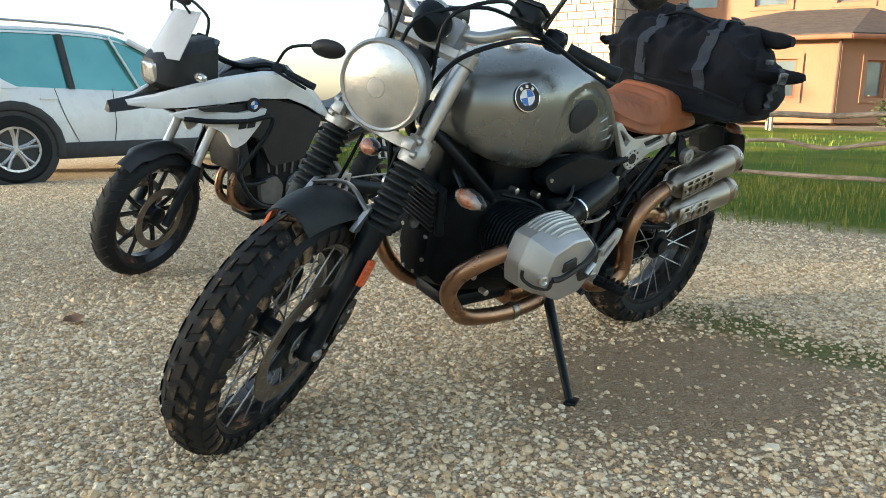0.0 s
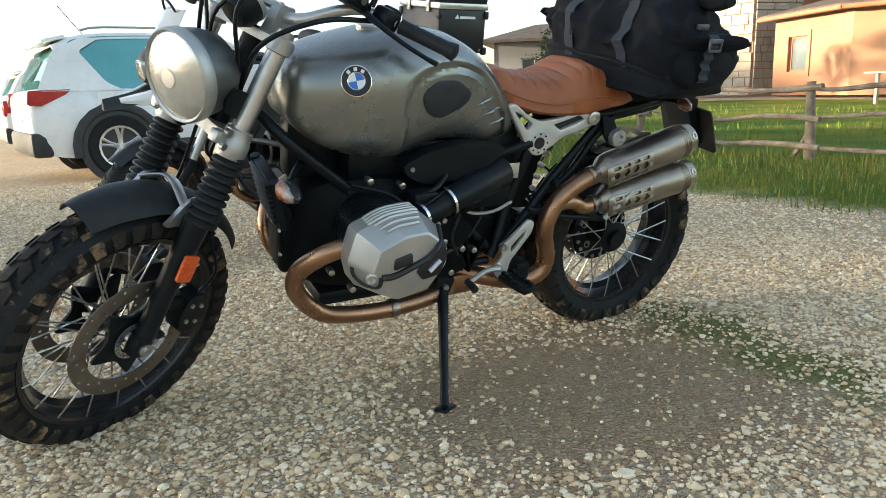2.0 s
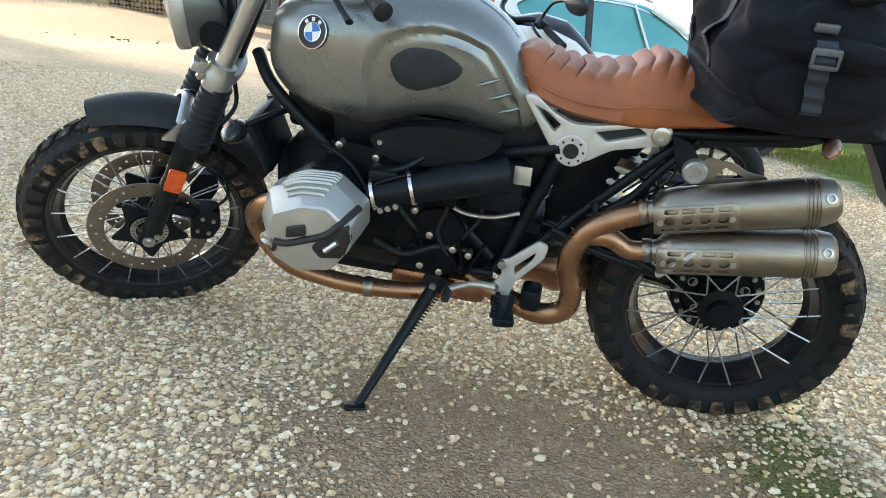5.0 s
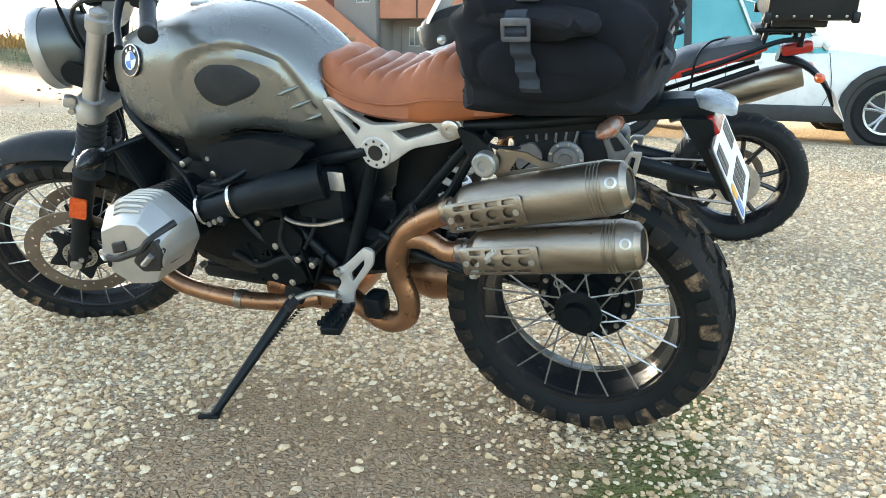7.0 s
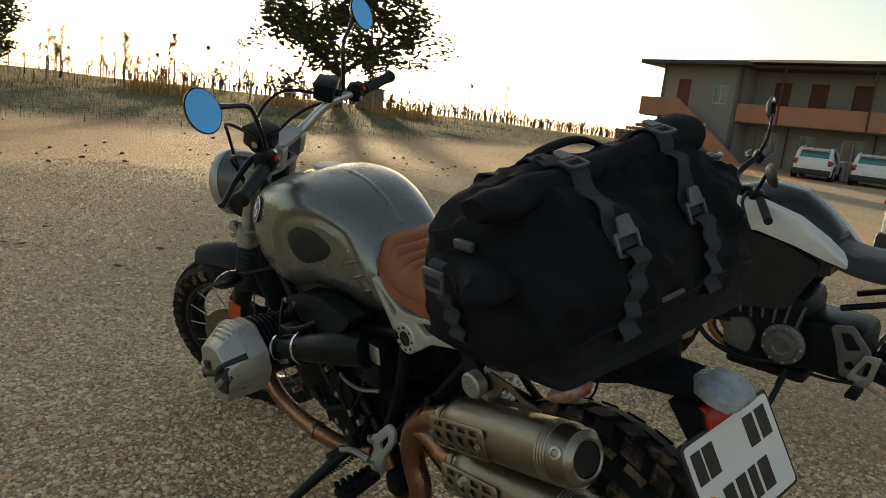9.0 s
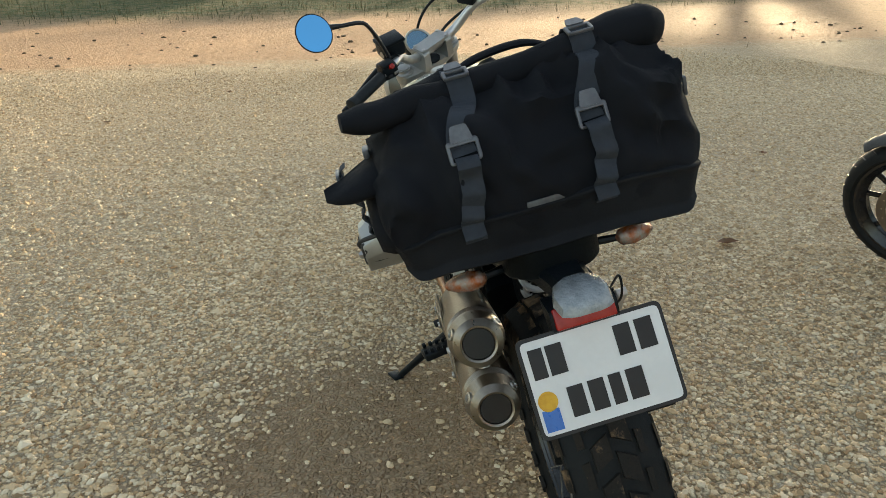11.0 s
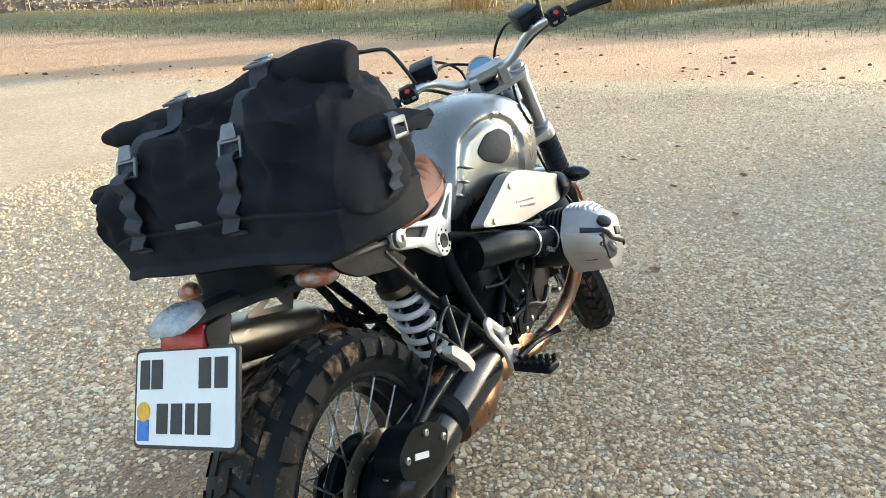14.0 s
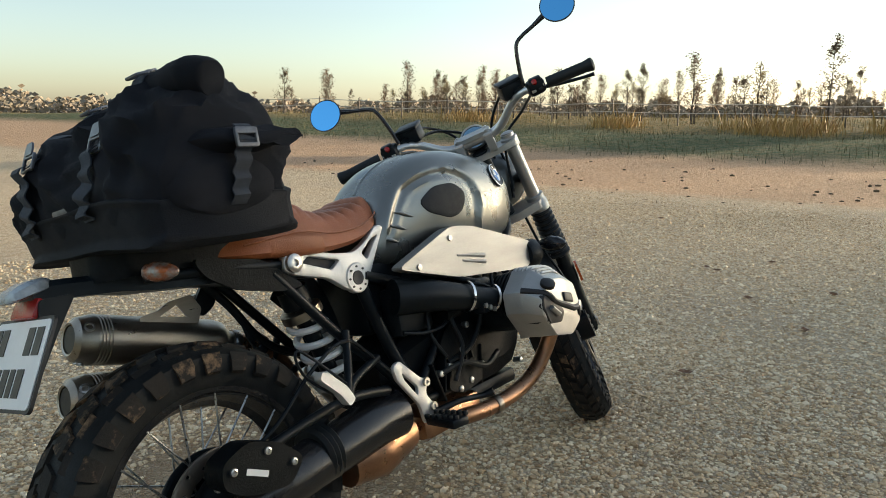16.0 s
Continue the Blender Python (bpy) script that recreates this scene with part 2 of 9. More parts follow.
def prism(bm, outline, depth, m=Matrix(), bevel=0.0, holes=()):
    """An outline in x, y pushed to z = +-depth / 2, its rim rounded; holes are outlines too."""
    b = bmesh.new()
    if holes:
        edges = []
        for o in (outline, *holes):
            vs = [b.verts.new((x, y, 0)) for x, y in o]
            edges += [b.edges.new((vs[i], vs[(i + 1) % len(vs)])) for i in range(len(vs))]
        bmesh.ops.triangle_fill(b, use_beauty=True, use_dissolve=False, edges=edges)
        r = bmesh.ops.extrude_face_region(b, geom=b.faces[:])
        for v in b.verts:
            v.co.z = -depth / 2
        for v in (g for g in r["geom"] if isinstance(g, bmesh.types.BMVert)):
            v.co.z = depth / 2
        bmesh.ops.recalc_face_normals(b, faces=b.faces)
    else:
        lo = [b.verts.new((x, y, -depth / 2)) for x, y in outline]
        hi = [b.verts.new((x, y, depth / 2)) for x, y in outline]
        n = len(lo)
        b.faces.new(lo[::-1])
        b.faces.new(hi)
        for i in range(n):
            j = (i + 1) % n
            b.faces.new((lo[i], lo[j], hi[j], hi[i]))
    if bevel:
        rim = [e for e in b.edges if len(e.link_faces) == 2 and abs(e.verts[0].co.z - e.verts[1].co.z) < 1e-6 and e.calc_face_angle(0) > 0.6]
        bmesh.ops.bevel(b, geom=rim, offset=bevel, segments=2, affect="EDGES", profile=0.5)
    return merge(bm, b, m)


def plane_m(o, ux, uy):
    """A matrix whose x and y axes are ux and uy, at o."""
    x = Vector(ux).normalized()
    z = x.cross(Vector(uy)).normalized()
    y = z.cross(x)
    return Matrix.Translation(o) @ Matrix((x, y, z)).transposed().to_4x4()


def side(y):
    """Outline coordinates (x, z) of a bike laid into the plane at that y."""
    return Matrix.Translation((0, y, 0)) @ Matrix(((1, 0, 0, 0), (0, 0, -1, 0), (0, 1, 0, 0), (0, 0, 0, 1)))


def round_poly(pts, n=4):
    """A closed outline rounded through its points."""
    p = [Vector((*q, 0)) for q in pts]
    k = len(p)
    out = []
    for i in range(k):
        a, b, c, d = p[i - 1], p[i], p[(i + 1) % k], p[(i + 2) % k]
        for j in range(n):
            t = j / n
            q = 0.5 * (2 * b + (c - a) * t + (2 * a - 5 * b + 4 * c - d) * t * t + (3 * b - a - 3 * c + d) * t ** 3)
            out.append((q.x, q.y))
    return out


def chamfer(pts, r, n=3):
    """A closed outline with its corners rounded by about r."""
    out = []
    k = len(pts)
    for i in range(k):
        a, b, c = (Vector(pts[(i + o) % k]) for o in (-1, 0, 1))
        da, dc = (a - b), (c - b)
        ra, rc = min(r, 0.45 * da.length), min(r, 0.45 * dc.length)
        p, q = b + da.normalized() * ra, b + dc.normalized() * rc
        for j in range(n + 1):
            t = j / n
            v = (1 - t) ** 2 * p + 2 * t * (1 - t) * b + t * t * q
            out.append((v.x, v.y))
    return out


def circle(x, y, r, n=16):
    return [(x + r * math.cos(2 * math.pi * i / n), y + r * math.sin(2 * math.pi * i / n)) for i in range(n)]

# ---- ground ----
def smooth01(v):
    v = max(0.0, min(1.0, v))
    return v * v * (3 - 2 * v)


def gz(x, y):
    """Height of the land: level yard, rising gently to the orchard and the houses."""
    r = math.hypot(x, y)
    w = 0.45 + 0.55 * smooth01((-x / max(r, 0.1) - 0.2) / 0.5)
    h = w * max(0.0, min(1.05, (r - 18) * 0.037))
    near = 0.03 * smooth01((r - 6) / 6)
    h += near * noise.noise(Vector((x * 0.35, y * 0.35, 0)))
    if x < -18:
        h += 0.22 * smooth01((-x - 18) / 3) * smooth01((60 + x) / 20) * (0.6 + noise.noise(Vector((x * 0.22, y * 0.22, 3))))
    if 2.4 < x < 30 and -12 < y < 14:
        h += 0.05 * smooth01((x - 2.5) / 1.2)
    return h


def ground_material():
    m = bpy.data.materials.new("yard_ground")
    m.use_nodes = True
    n, k = m.node_tree.nodes, m.node_tree.links
    b = n["Principled BSDF"]
    geo = n.new("ShaderNodeNewGeometry")
    xyz = n.new("ShaderNodeSeparateXYZ")
    k.new(geo.outputs["Position"], xyz.inputs[0])
    def tex(kind, scale, **kw):
        t = n.new(kind)
        t.inputs["Scale"].default_value = scale
        for a, v in kw.items():
            t.inputs[a].default_value = v
        k.new(geo.outputs["Position"], t.inputs["Vector"])
        return t
    def math_(op, a, c=0.0, d=0.0):
        t = n.new("ShaderNodeMath")
        t.operation = op
        for i, v in enumerate((a, c, d)):
            if isinstance(v, (int, float)):
                t.inputs[i].default_value = v
            else:
                k.new(v, t.inputs[i])
        return t.outputs[0]
    def step(v, lo, hi):
        t = n.new("ShaderNodeMapRange")
        t.interpolation_type = "SMOOTHSTEP"
        k.new(v, t.inputs[0])
        t.inputs[1].default_value, t.inputs[2].default_value = lo, hi
        return t.outputs[0]
    def mix(f, a, c):
        t = n.new("ShaderNodeMix")
        t.data_type = "RGBA"
        if isinstance(f, float):
            t.inputs[0].default_value = f
        else:
            k.new(f, t.inputs[0])
        for i, v in ((6, a), (7, c)):
            if isinstance(v, tuple):
                t.inputs[i].default_value = (*v, 1)
            else:
                k.new(v, t.inputs[i])
        return t.outputs[2]
    wide = tex("ShaderNodeTexNoise", 0.7, Detail=5.0).outputs[0]
    mid = tex("ShaderNodeTexNoise", 3.5, Detail=6.0, Roughness=0.65).outputs[0]
    fine = tex("ShaderNodeTexNoise", 60.0, Detail=5.0, Roughness=0.7).outputs[0]
    cells = tex("ShaderNodeTexVoronoi", 68.0, Randomness=1.0)
    rims = tex("ShaderNodeTexVoronoi", 68.0, Randomness=1.0)
    rims.feature = "DISTANCE_TO_EDGE"
    far_cells = tex("ShaderNodeTexVoronoi", 38.0, Randomness=1.0)
    tone = n.new("ShaderNodeSeparateColor")
    k.new(cells.outputs["Color"], tone.inputs[0])
    stone = mix(tone.outputs[0], (0.64, 0.455, 0.265), (0.96, 0.83, 0.60))
    # small shadows between stones are painted as darker cell rims
    gap_shade = math_("SUBTRACT", 1.0, step(rims.outputs["Distance"], 0.02, 0.16))
    gravel = mix(math_("MULTIPLY", gap_shade, 0.6), stone, (0.28, 0.20, 0.125))
    gravel = mix(step(wide, 0.42, 0.68), gravel, mix(0.5, gravel, (0.52, 0.40, 0.28)))
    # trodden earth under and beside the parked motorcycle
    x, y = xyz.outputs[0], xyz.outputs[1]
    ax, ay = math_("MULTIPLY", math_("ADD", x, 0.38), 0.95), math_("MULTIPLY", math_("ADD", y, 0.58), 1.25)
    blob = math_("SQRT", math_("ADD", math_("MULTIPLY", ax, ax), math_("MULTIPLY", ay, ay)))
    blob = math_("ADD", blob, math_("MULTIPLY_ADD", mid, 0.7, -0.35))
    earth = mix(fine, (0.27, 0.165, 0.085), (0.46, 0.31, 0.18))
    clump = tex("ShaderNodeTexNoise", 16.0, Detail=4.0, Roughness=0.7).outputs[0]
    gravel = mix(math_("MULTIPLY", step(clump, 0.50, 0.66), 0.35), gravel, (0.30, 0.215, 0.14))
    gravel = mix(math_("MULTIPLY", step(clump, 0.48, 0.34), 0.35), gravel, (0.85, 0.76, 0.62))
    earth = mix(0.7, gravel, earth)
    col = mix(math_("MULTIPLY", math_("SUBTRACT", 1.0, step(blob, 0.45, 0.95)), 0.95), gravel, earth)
    # moss strip
    mx, my = math_("SUBTRACT", x, 0.2), math_("ADD", y, 0.5)
    moss = math_("ADD", math_("ABSOLUTE", math_("ADD", mx, math_("MULTIPLY", my, -0.18))), math_("ADD", math_("MULTIPLY_ADD", mid, 0.7, -0.35), math_("MULTIPLY", math_("MAXIMUM", math_("SUBTRACT", math_("ABSOLUTE", my), 0.5), 0.0), 0.6)))
    moss = math_("SUBTRACT", 1.0, step(moss, 0.02, 0.26))
    green = mix(fine, (0.07, 0.11, 0.02), (0.24, 0.25, 0.06))
    col = mix(math_("MULTIPLY", moss, 0.85), col, green)
    # sandy track to the west, then a rough bank and the orchard floor
    wx = math_("ADD", x, math_("MULTIPLY_ADD", mid, 1.6, -0.8))
    sand = mix(mid, (0.58, 0.35, 0.20), (0.74, 0.51, 0.325))
    sand = mix(step(mid, 0.58, 0.75), sand, (0.34, 0.225, 0.135))
    sand = mix(math_("MULTIPLY", step(clump, 0.45, 0.7), 0.6), sand, (0.30, 0.195, 0.115))
    col = mix(math_("SUBTRACT", 1.0, step(wx, -10.2, -9.0)), col, sand)
    bank = mix(step(mid, 0.35, 0.65), (0.065, 0.10, 0.035), (0.19, 0.17, 0.075))
    col = mix(math_("SUBTRACT", 1.0, step(wx, -20.5, -17.5)), col, bank)
    dry = mix(step(mid, 0.4, 0.62), (0.33, 0.22, 0.085), (0.14, 0.13, 0.045))
    col = mix(math_("SUBTRACT", 1.0, step(wx, -30.0, -25.0)), col, dry)
    # lawn to the east
    ex = math_("ADD", x, math_("MULTIPLY_ADD", mid, 0.9, -0.45))
    lawn = mix(step(wide, 0.35, 0.65), (0.07, 0.15, 0.006), (0.19, 0.21, 0.014))
    east = math_("MULTIPLY", step(ex, 2.45, 3.0), math_("SUBTRACT", 1.0, step(math_("ADD", y, math_("MULTIPLY", x, -0.35)), 9.0, 9.8)))
    east = math_("MULTIPLY", east, math_("SUBTRACT", 1.0, step(ex, 19.0, 20.0)))
    col = mix(east, col, lawn)
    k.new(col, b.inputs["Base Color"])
    b.inputs["Roughness"].default_value = 0.88
    b.inputs["Specular IOR Level"].default_value = 0.25
    h = math_("ADD", step(rims.outputs["Distance"], 0.0, 0.30), math_("MULTIPLY", fine, 0.3))
    h = math_("ADD", h, math_("MULTIPLY", math_("SUBTRACT", 1.0, far_cells.outputs["Distance"]), 0.5))
    h = math_("ADD", h, math_("MULTIPLY", clump, 1.0))
    bp = n.new("ShaderNodeBump")
    bp.inputs["Strength"].default_value, bp.inputs["Distance"].default_value = 1.0, 0.011
    k.new(h, bp.inputs["Height"])
    k.new(bp.outputs[0], b.inputs["Normal"])
    return m


def spread(near, step0, far, growth):
    v, s = [0.0], step0
    while v[-1] < far:
        if v[-1] > near:
            s *= growth
        v.append(v[-1] + s)
    return [-q for q in v[:0:-1]] + v


gs = spread(8, 0.25, 1500, 1.12)
verts = [(x - 0.5, y, gz(x - 0.5, y)) for x in gs for y in gs]
nn = len(gs)
faces = [(i * nn + j, (i + 1) * nn + j, (i + 1) * nn + j + 1, i * nn + j + 1) for i in range(nn - 1) for j in range(nn - 1)]
me = bpy.data.meshes.new("ground")
me.from_pydata(verts, [], faces)
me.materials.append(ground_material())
me.polygons.foreach_set("use_smooth", [True] * len(me.polygons))
ground = tagged(new("ground", me), "pale gravel yard with trodden earth, mossy patches and sandy edges", "ground", kind="structure")


def stone_material(name, a, c):
    m = surf(name, a, c, 40, 0.85, 0, 0.4, 300)
    n, k = m.node_tree.nodes, m.node_tree.links
    geo = n.new("ShaderNodeNewGeometry")
    r = n.new("ShaderNodeValToRGB")
    r.color_ramp.elements[0].color = (0.36, 0.24, 0.13, 1)
    r.color_ramp.elements[1].color = (0.92, 0.80, 0.59, 1)
    e = r.color_ramp.elements.new(0.3)
    e.color = (0.66, 0.475, 0.275, 1)
    e = r.color_ramp.elements.new(0.7)
    e.color = (0.80, 0.635, 0.415, 1)
    k.new(geo.outputs["Random Per Island"], r.inputs[0])
    k.new(r.outputs[0], n["Principled BSDF"].inputs["Base Color"])
    return m


STONE = stone_material("gravel_stone", (0.45, 0.4, 0.34), (0.3, 0.26, 0.2))
ICO_V, ICO_F = [], []
_b = bmesh.new()
bmesh.ops.create_icosphere(_b, subdivisions=1, radius=1.0)
ICO_V = np.array([v.co[:] for v in _b.verts])
ICO_F = np.array([[v.index for v in f.verts] for f in _b.faces])
_b.free()


OCT_V = np.array([(1, 0, 0), (-1, 0, 0), (0, 1, 0), (0, -1, 0), (0, 0, 1), (0, 0, -1)], float)
OCT_F = np.array([(0, 2, 4), (2, 1, 4), (1, 3, 4), (3, 0, 4), (2, 0, 5), (1, 2, 5), (3, 1, 5), (0, 3, 5)])


def pebbles(name, count, area, size, rng, keep, base_v, base_f, mat=STONE, label="loose pale limestone gravel over trodden earth"):
    """Many small uneven stones as one mesh; keep(x, y) thins them."""
    x0, x1, y0, y1 = area
    p = np.stack([rng.uniform(x0, x1, count), rng.uniform(y0, y1, count)], 1)
    p = p[rng.uniform(0, 1, count) < keep(p[:, 0], p[:, 1])]
    c, nv = len(p), len(base_v)
    s = size * rng.lognormal(0, 0.32, c)
    shape = base_v[None] * rng.uniform(0.72, 1.28, (c, nv, 1)) * (s[:, None] * np.stack([rng.uniform(0.75, 1.3, c), rng.uniform(0.75, 1.3, c), rng.uniform(0.5, 0.85, c)], 1))[:, None, :]
    a = rng.uniform(0, 2 * np.pi, c)
    ca, sa = np.cos(a)[:, None], np.sin(a)[:, None]
    v = np.stack([shape[..., 0] * ca - shape[..., 1] * sa, shape[..., 0] * sa + shape[..., 1] * ca, shape[..., 2]], -1)
    v[..., 0] += p[:, 0, None]
    v[..., 1] += p[:, 1, None]
    v[..., 2] += (0.1 * s + 0.03 * smooth_np((np.hypot(p[:, 0], p[:, 1]) - 6) / 6) * 0)[:, None]
    f = (base_f[None] + (np.arange(c) * nv)[:, None, None]).reshape(-1, 3)
    mesh = bpy.data.meshes.new(name)
    mesh.from_pydata(v.reshape(-1, 3).tolist(), [], f.tolist())
    mesh.materials.append(mat)
    return tagged(new(name, mesh), label, name, kind="stuff")


def smooth_np(v):
    v = np.clip(v, 0, 1)
    return v * v * (3 - 2 * v)


def earth_keep(x, y):
    q = np.hypot((x + 0.38) * 0.95, (y + 0.58) * 1.25) + 0.12 * np.sin(5 * x + 2 * y) * np.sin(4 * y)
    return 0.07 + 0.93 * smooth_np((q - 0.35) / 0.5)


def near_keep(x, y):
    d = np.hypot((x + 0.55) / 2.3, (y + 0.1) / 1.75)
    return earth_keep(x, y) * (1 - smooth_np((d - 0.7) / 0.5))


def far_keep(x, y):
    d = np.hypot((x + 0.55) / 2.3, (y + 0.1) / 1.75)
    return earth_keep(x, y) * (0.15 + 0.85 * smooth_np((d - 0.6) / 0.4)) * np.clip(2.2 - 0.16 * np.hypot(x, y), 0.15, 1) * (x < 2.75 + 0.2 * np.sin(3 * y)) * np.clip((x + 9.9 + 0.3 * np.sin(1.3 * y) + 0.2 * np.sin(3.1 * y + 1)) / 2.2, 0, 1)


rng = np.random.default_rng(4)
pebbles("gravel", 140000, (-3.3, 2.2, -2.2, 2.0), 0.0060, rng, near_keep, ICO_V, ICO_F)
pebbles("gravel", 230000, (-9.8, 3.0, -4.5, 6.5), 0.0082, rng, far_keep, OCT_V, OCT_F)

pebbles("clods", 420, (-17, -9.0, -16, 20), 0.032, rng, lambda x, y: np.clip(1.2 - (-9.5 - x) / 6, 0.1, 1), ICO_V, ICO_F, surf("dark_clod", (0.09, 0.06, 0.035), (0.16, 0.11, 0.065), 6, 0.9, 0, 0.6, 60), "dark crumbs of soil and withered weeds on the sand")

# ---- grass and weeds ----
def blades(name, count, area, height, rng, keep, colours, label, lean=0.5):
    x0, x1, y0, y1 = area
    p = np.stack([rng.uniform(x0, x1, count), rng.uniform(y0, y1, count)], 1)
    p = p[rng.uniform(0, 1, count) < keep(p[:, 0], p[:, 1])]
    verts, faces = [], []
    for i, (x, y) in enumerate(p):
        h = height * rng.lognormal(0, 0.35)
        a, l, w = rng.uniform(0, 6.28), lean * h * rng.uniform(0.1, 1.0), 0.045 * h + 0.002
        dx, dy, z = math.cos(a), math.sin(a), gz(x, y) - 0.005
        b = len(verts)
        verts += [(x - dy * w, y + dx * w, z), (x + dy * w, y - dx * w, z), (x + dx * l * 0.4 + dy * w * 0.6, y + dy * l * 0.4 - dx * w * 0.6, z + h * 0.6), (x + dx * l * 0.4 - dy * w * 0.6, y + dy * l * 0.4 + dx * w * 0.6, z + h * 0.6), (x + dx * l, y + dy * l, z + h)]
        faces += [(b, b + 1, b + 2, b + 3), (b + 3, b + 2, b + 4)]
    mesh = bpy.data.meshes.new(name)
    mesh.from_pydata(verts, [], faces)
    m = surf(name + "_blades", colours[0], colours[1], 3, 0.7)
    n, k = m.node_tree.nodes, m.node_tree.links
    geo = n.new("ShaderNodeNewGeometry")
    r = n.new("ShaderNodeValToRGB")
    r.color_ramp.elements[0].color, r.color_ramp.elements[1].color = (*colours[0], 1), (*colours[1], 1)
    k.new(geo.outputs["Random Per Island"], r.inputs[0])
    k.new(r.outputs[0], n["Principled BSDF"].inputs["Base Color"])
    mesh.materials.append(m)
    return tagged(new(name, mesh), label, "grass", kind="stuff")


blades("weeds", 15000, (2.5, 5.2, -4, 8), 0.055, rng, lambda x, y: np.clip((x - 2.45 + 0.3 * np.sin(y * 2.1)) / 0.5, 0, 1), ((0.065, 0.13, 0.007), (0.25, 0.22, 0.035)), "rough green and yellowed weeds along the lawn edge")
blades("lawn_grass", 16000, (4.8, 16, -6, 13), 0.06, rng, lambda x, y: 1.0 / (1 + 0.16 * (x - 4.8)), ((0.07, 0.16, 0.005), (0.21, 0.25, 0.014)), "short green lawn behind the branch fence")
blades("moss_tufts", 9000, (-0.1, 1.3, -1.4, 0.4), 0.009, rng, lambda x, y: np.clip(1.3 - np.abs((x - 0.2) - 0.18 * (y + 0.5)) / 0.2, 0.06, 1) * np.clip(1.6 - np.abs(y + 0.5) / 0.55, 0, 1) * (np.sin(x * 9 + 1.3 * y) * np.sin(y * 11) > -0.3), ((0.07, 0.11, 0.02), (0.20, 0.20, 0.05)), "thin green moss and seedlings between the stones", 0.9)
blades("bank_grass", 15000, (-29, -18, -26, 34), 0.10, rng, lambda x, y: np.full(len(x), 0.9), ((0.045, 0.065, 0.022), (0.17, 0.135, 0.055)), "rough dry grass on the bank beside the track")
blades("orchard_grass", 9000, (-48, -28, -34, 44), 0.2, rng, lambda x, y: np.full(len(x), 0.9), ((0.14, 0.12, 0.03), (0.42, 0.27, 0.09)), "tall dry yellow grass under the orchard trees")
blades("track_weeds", 1500, (-12, -8.2, -14, 16), 0.05, rng, lambda x, y: np.clip(1 - np.abs(x + 9.3 + 0.8 * np.sin(y * 0.9)) / 0.7, 0, 1) * (np.sin(y * 5.3) * np.sin(x * 7) > 0.2), ((0.10, 0.075, 0.04), (0.22, 0.16, 0.07)), "low withered tufts where gravel meets sand", 1.2)


def mound_keep(x, y):
    k = np.zeros(len(x))
    for cx, cy, r in MOUNDS:
        k = np.maximum(k, np.clip(1.1 - np.hypot((x - cx) * 0.8, y - cy) / r, 0, 1))
    return k


MOUNDS = ((-31, -10.1, 1.3), (-31, -3.2, 2.4), (-31, 0.8, 1.2), (-31, -18, 1.6), (-31, 11.9, 1.8), (-30.5, 18, 1.5), (-31, 26, 2.0))
blades("dry_mounds", 26000, (-34, -28, -19, 28), 0.42, rng, mound_keep, ((0.26, 0.15, 0.04), (0.52, 0.33, 0.11)), "ochre tussocks of tall dry grass at the orchard edge", 0.9)

# ---- trees ----
BARK = surf("bark", (0.055, 0.042, 0.032), (0.10, 0.08, 0.06), 6, 0.9, 0, 0.8, 40)
LEAF_DARK = surf("dark_leaves", (0.022, 0.032, 0.010), (0.06, 0.06, 0.018), 2, 0.6)
LEAF_RUST = surf("rusty_leaves", (0.20, 0.085, 0.035), (0.11, 0.07, 0.03), 2, 0.7)
LEAF_BROWN = surf("brown_leaves", (0.13, 0.075, 0.032), (0.08, 0.06, 0.026), 2, 0.7)
LEAF_GREEN = surf("green_leaves", (0.03, 0.05, 0.012), (0.07, 0.085, 0.02), 2, 0.65)
LEAF_YELLOW = surf("yellow_leaves", (0.28, 0.16, 0.03), (0.14, 0.10, 0.025), 2, 0.7)


def leaf_mesh(bm, centres, size, rng):
    for c in centres:
        a = Vector(rng.normal(0, 1, 3)).normalized()
        s, u, _ = frame_of(a)
        w = size * rng.uniform(0.6, 1.3)
        vs = [bm.verts.new(Vector(c) + q) for q in (-w * s, 0.45 * w * u, w * s, -0.45 * w * u)]
        bm.faces.new(vs)


def limb(bm, p, d, length, r, depth, rng, tips, up=0.25, split=3, bend=0.5):
    q = [p]
    for i in range(3):
        d = (d + Vector(rng.normal(0, 0.16 * bend, 3)) + Vector((0, 0, up * 0.3))).normalized()
        q.append(q[-1] + d * length / 3)
    tube(bm, q, [r, r * 0.55], 5 if depth else 4, 1)
    if depth == 0:
        tips.append(q[-1])
        tips.append(q[-2])
        return
    for i in range(split):
        side_d = (d + Vector(rng.normal(0, bend, 3))).normalized()
        limb(bm, q[rng.integers(2, 4)], side_d, length * rng.uniform(0.55, 0.8), r * 0.5, depth - 1, rng, tips, up, split, bend)


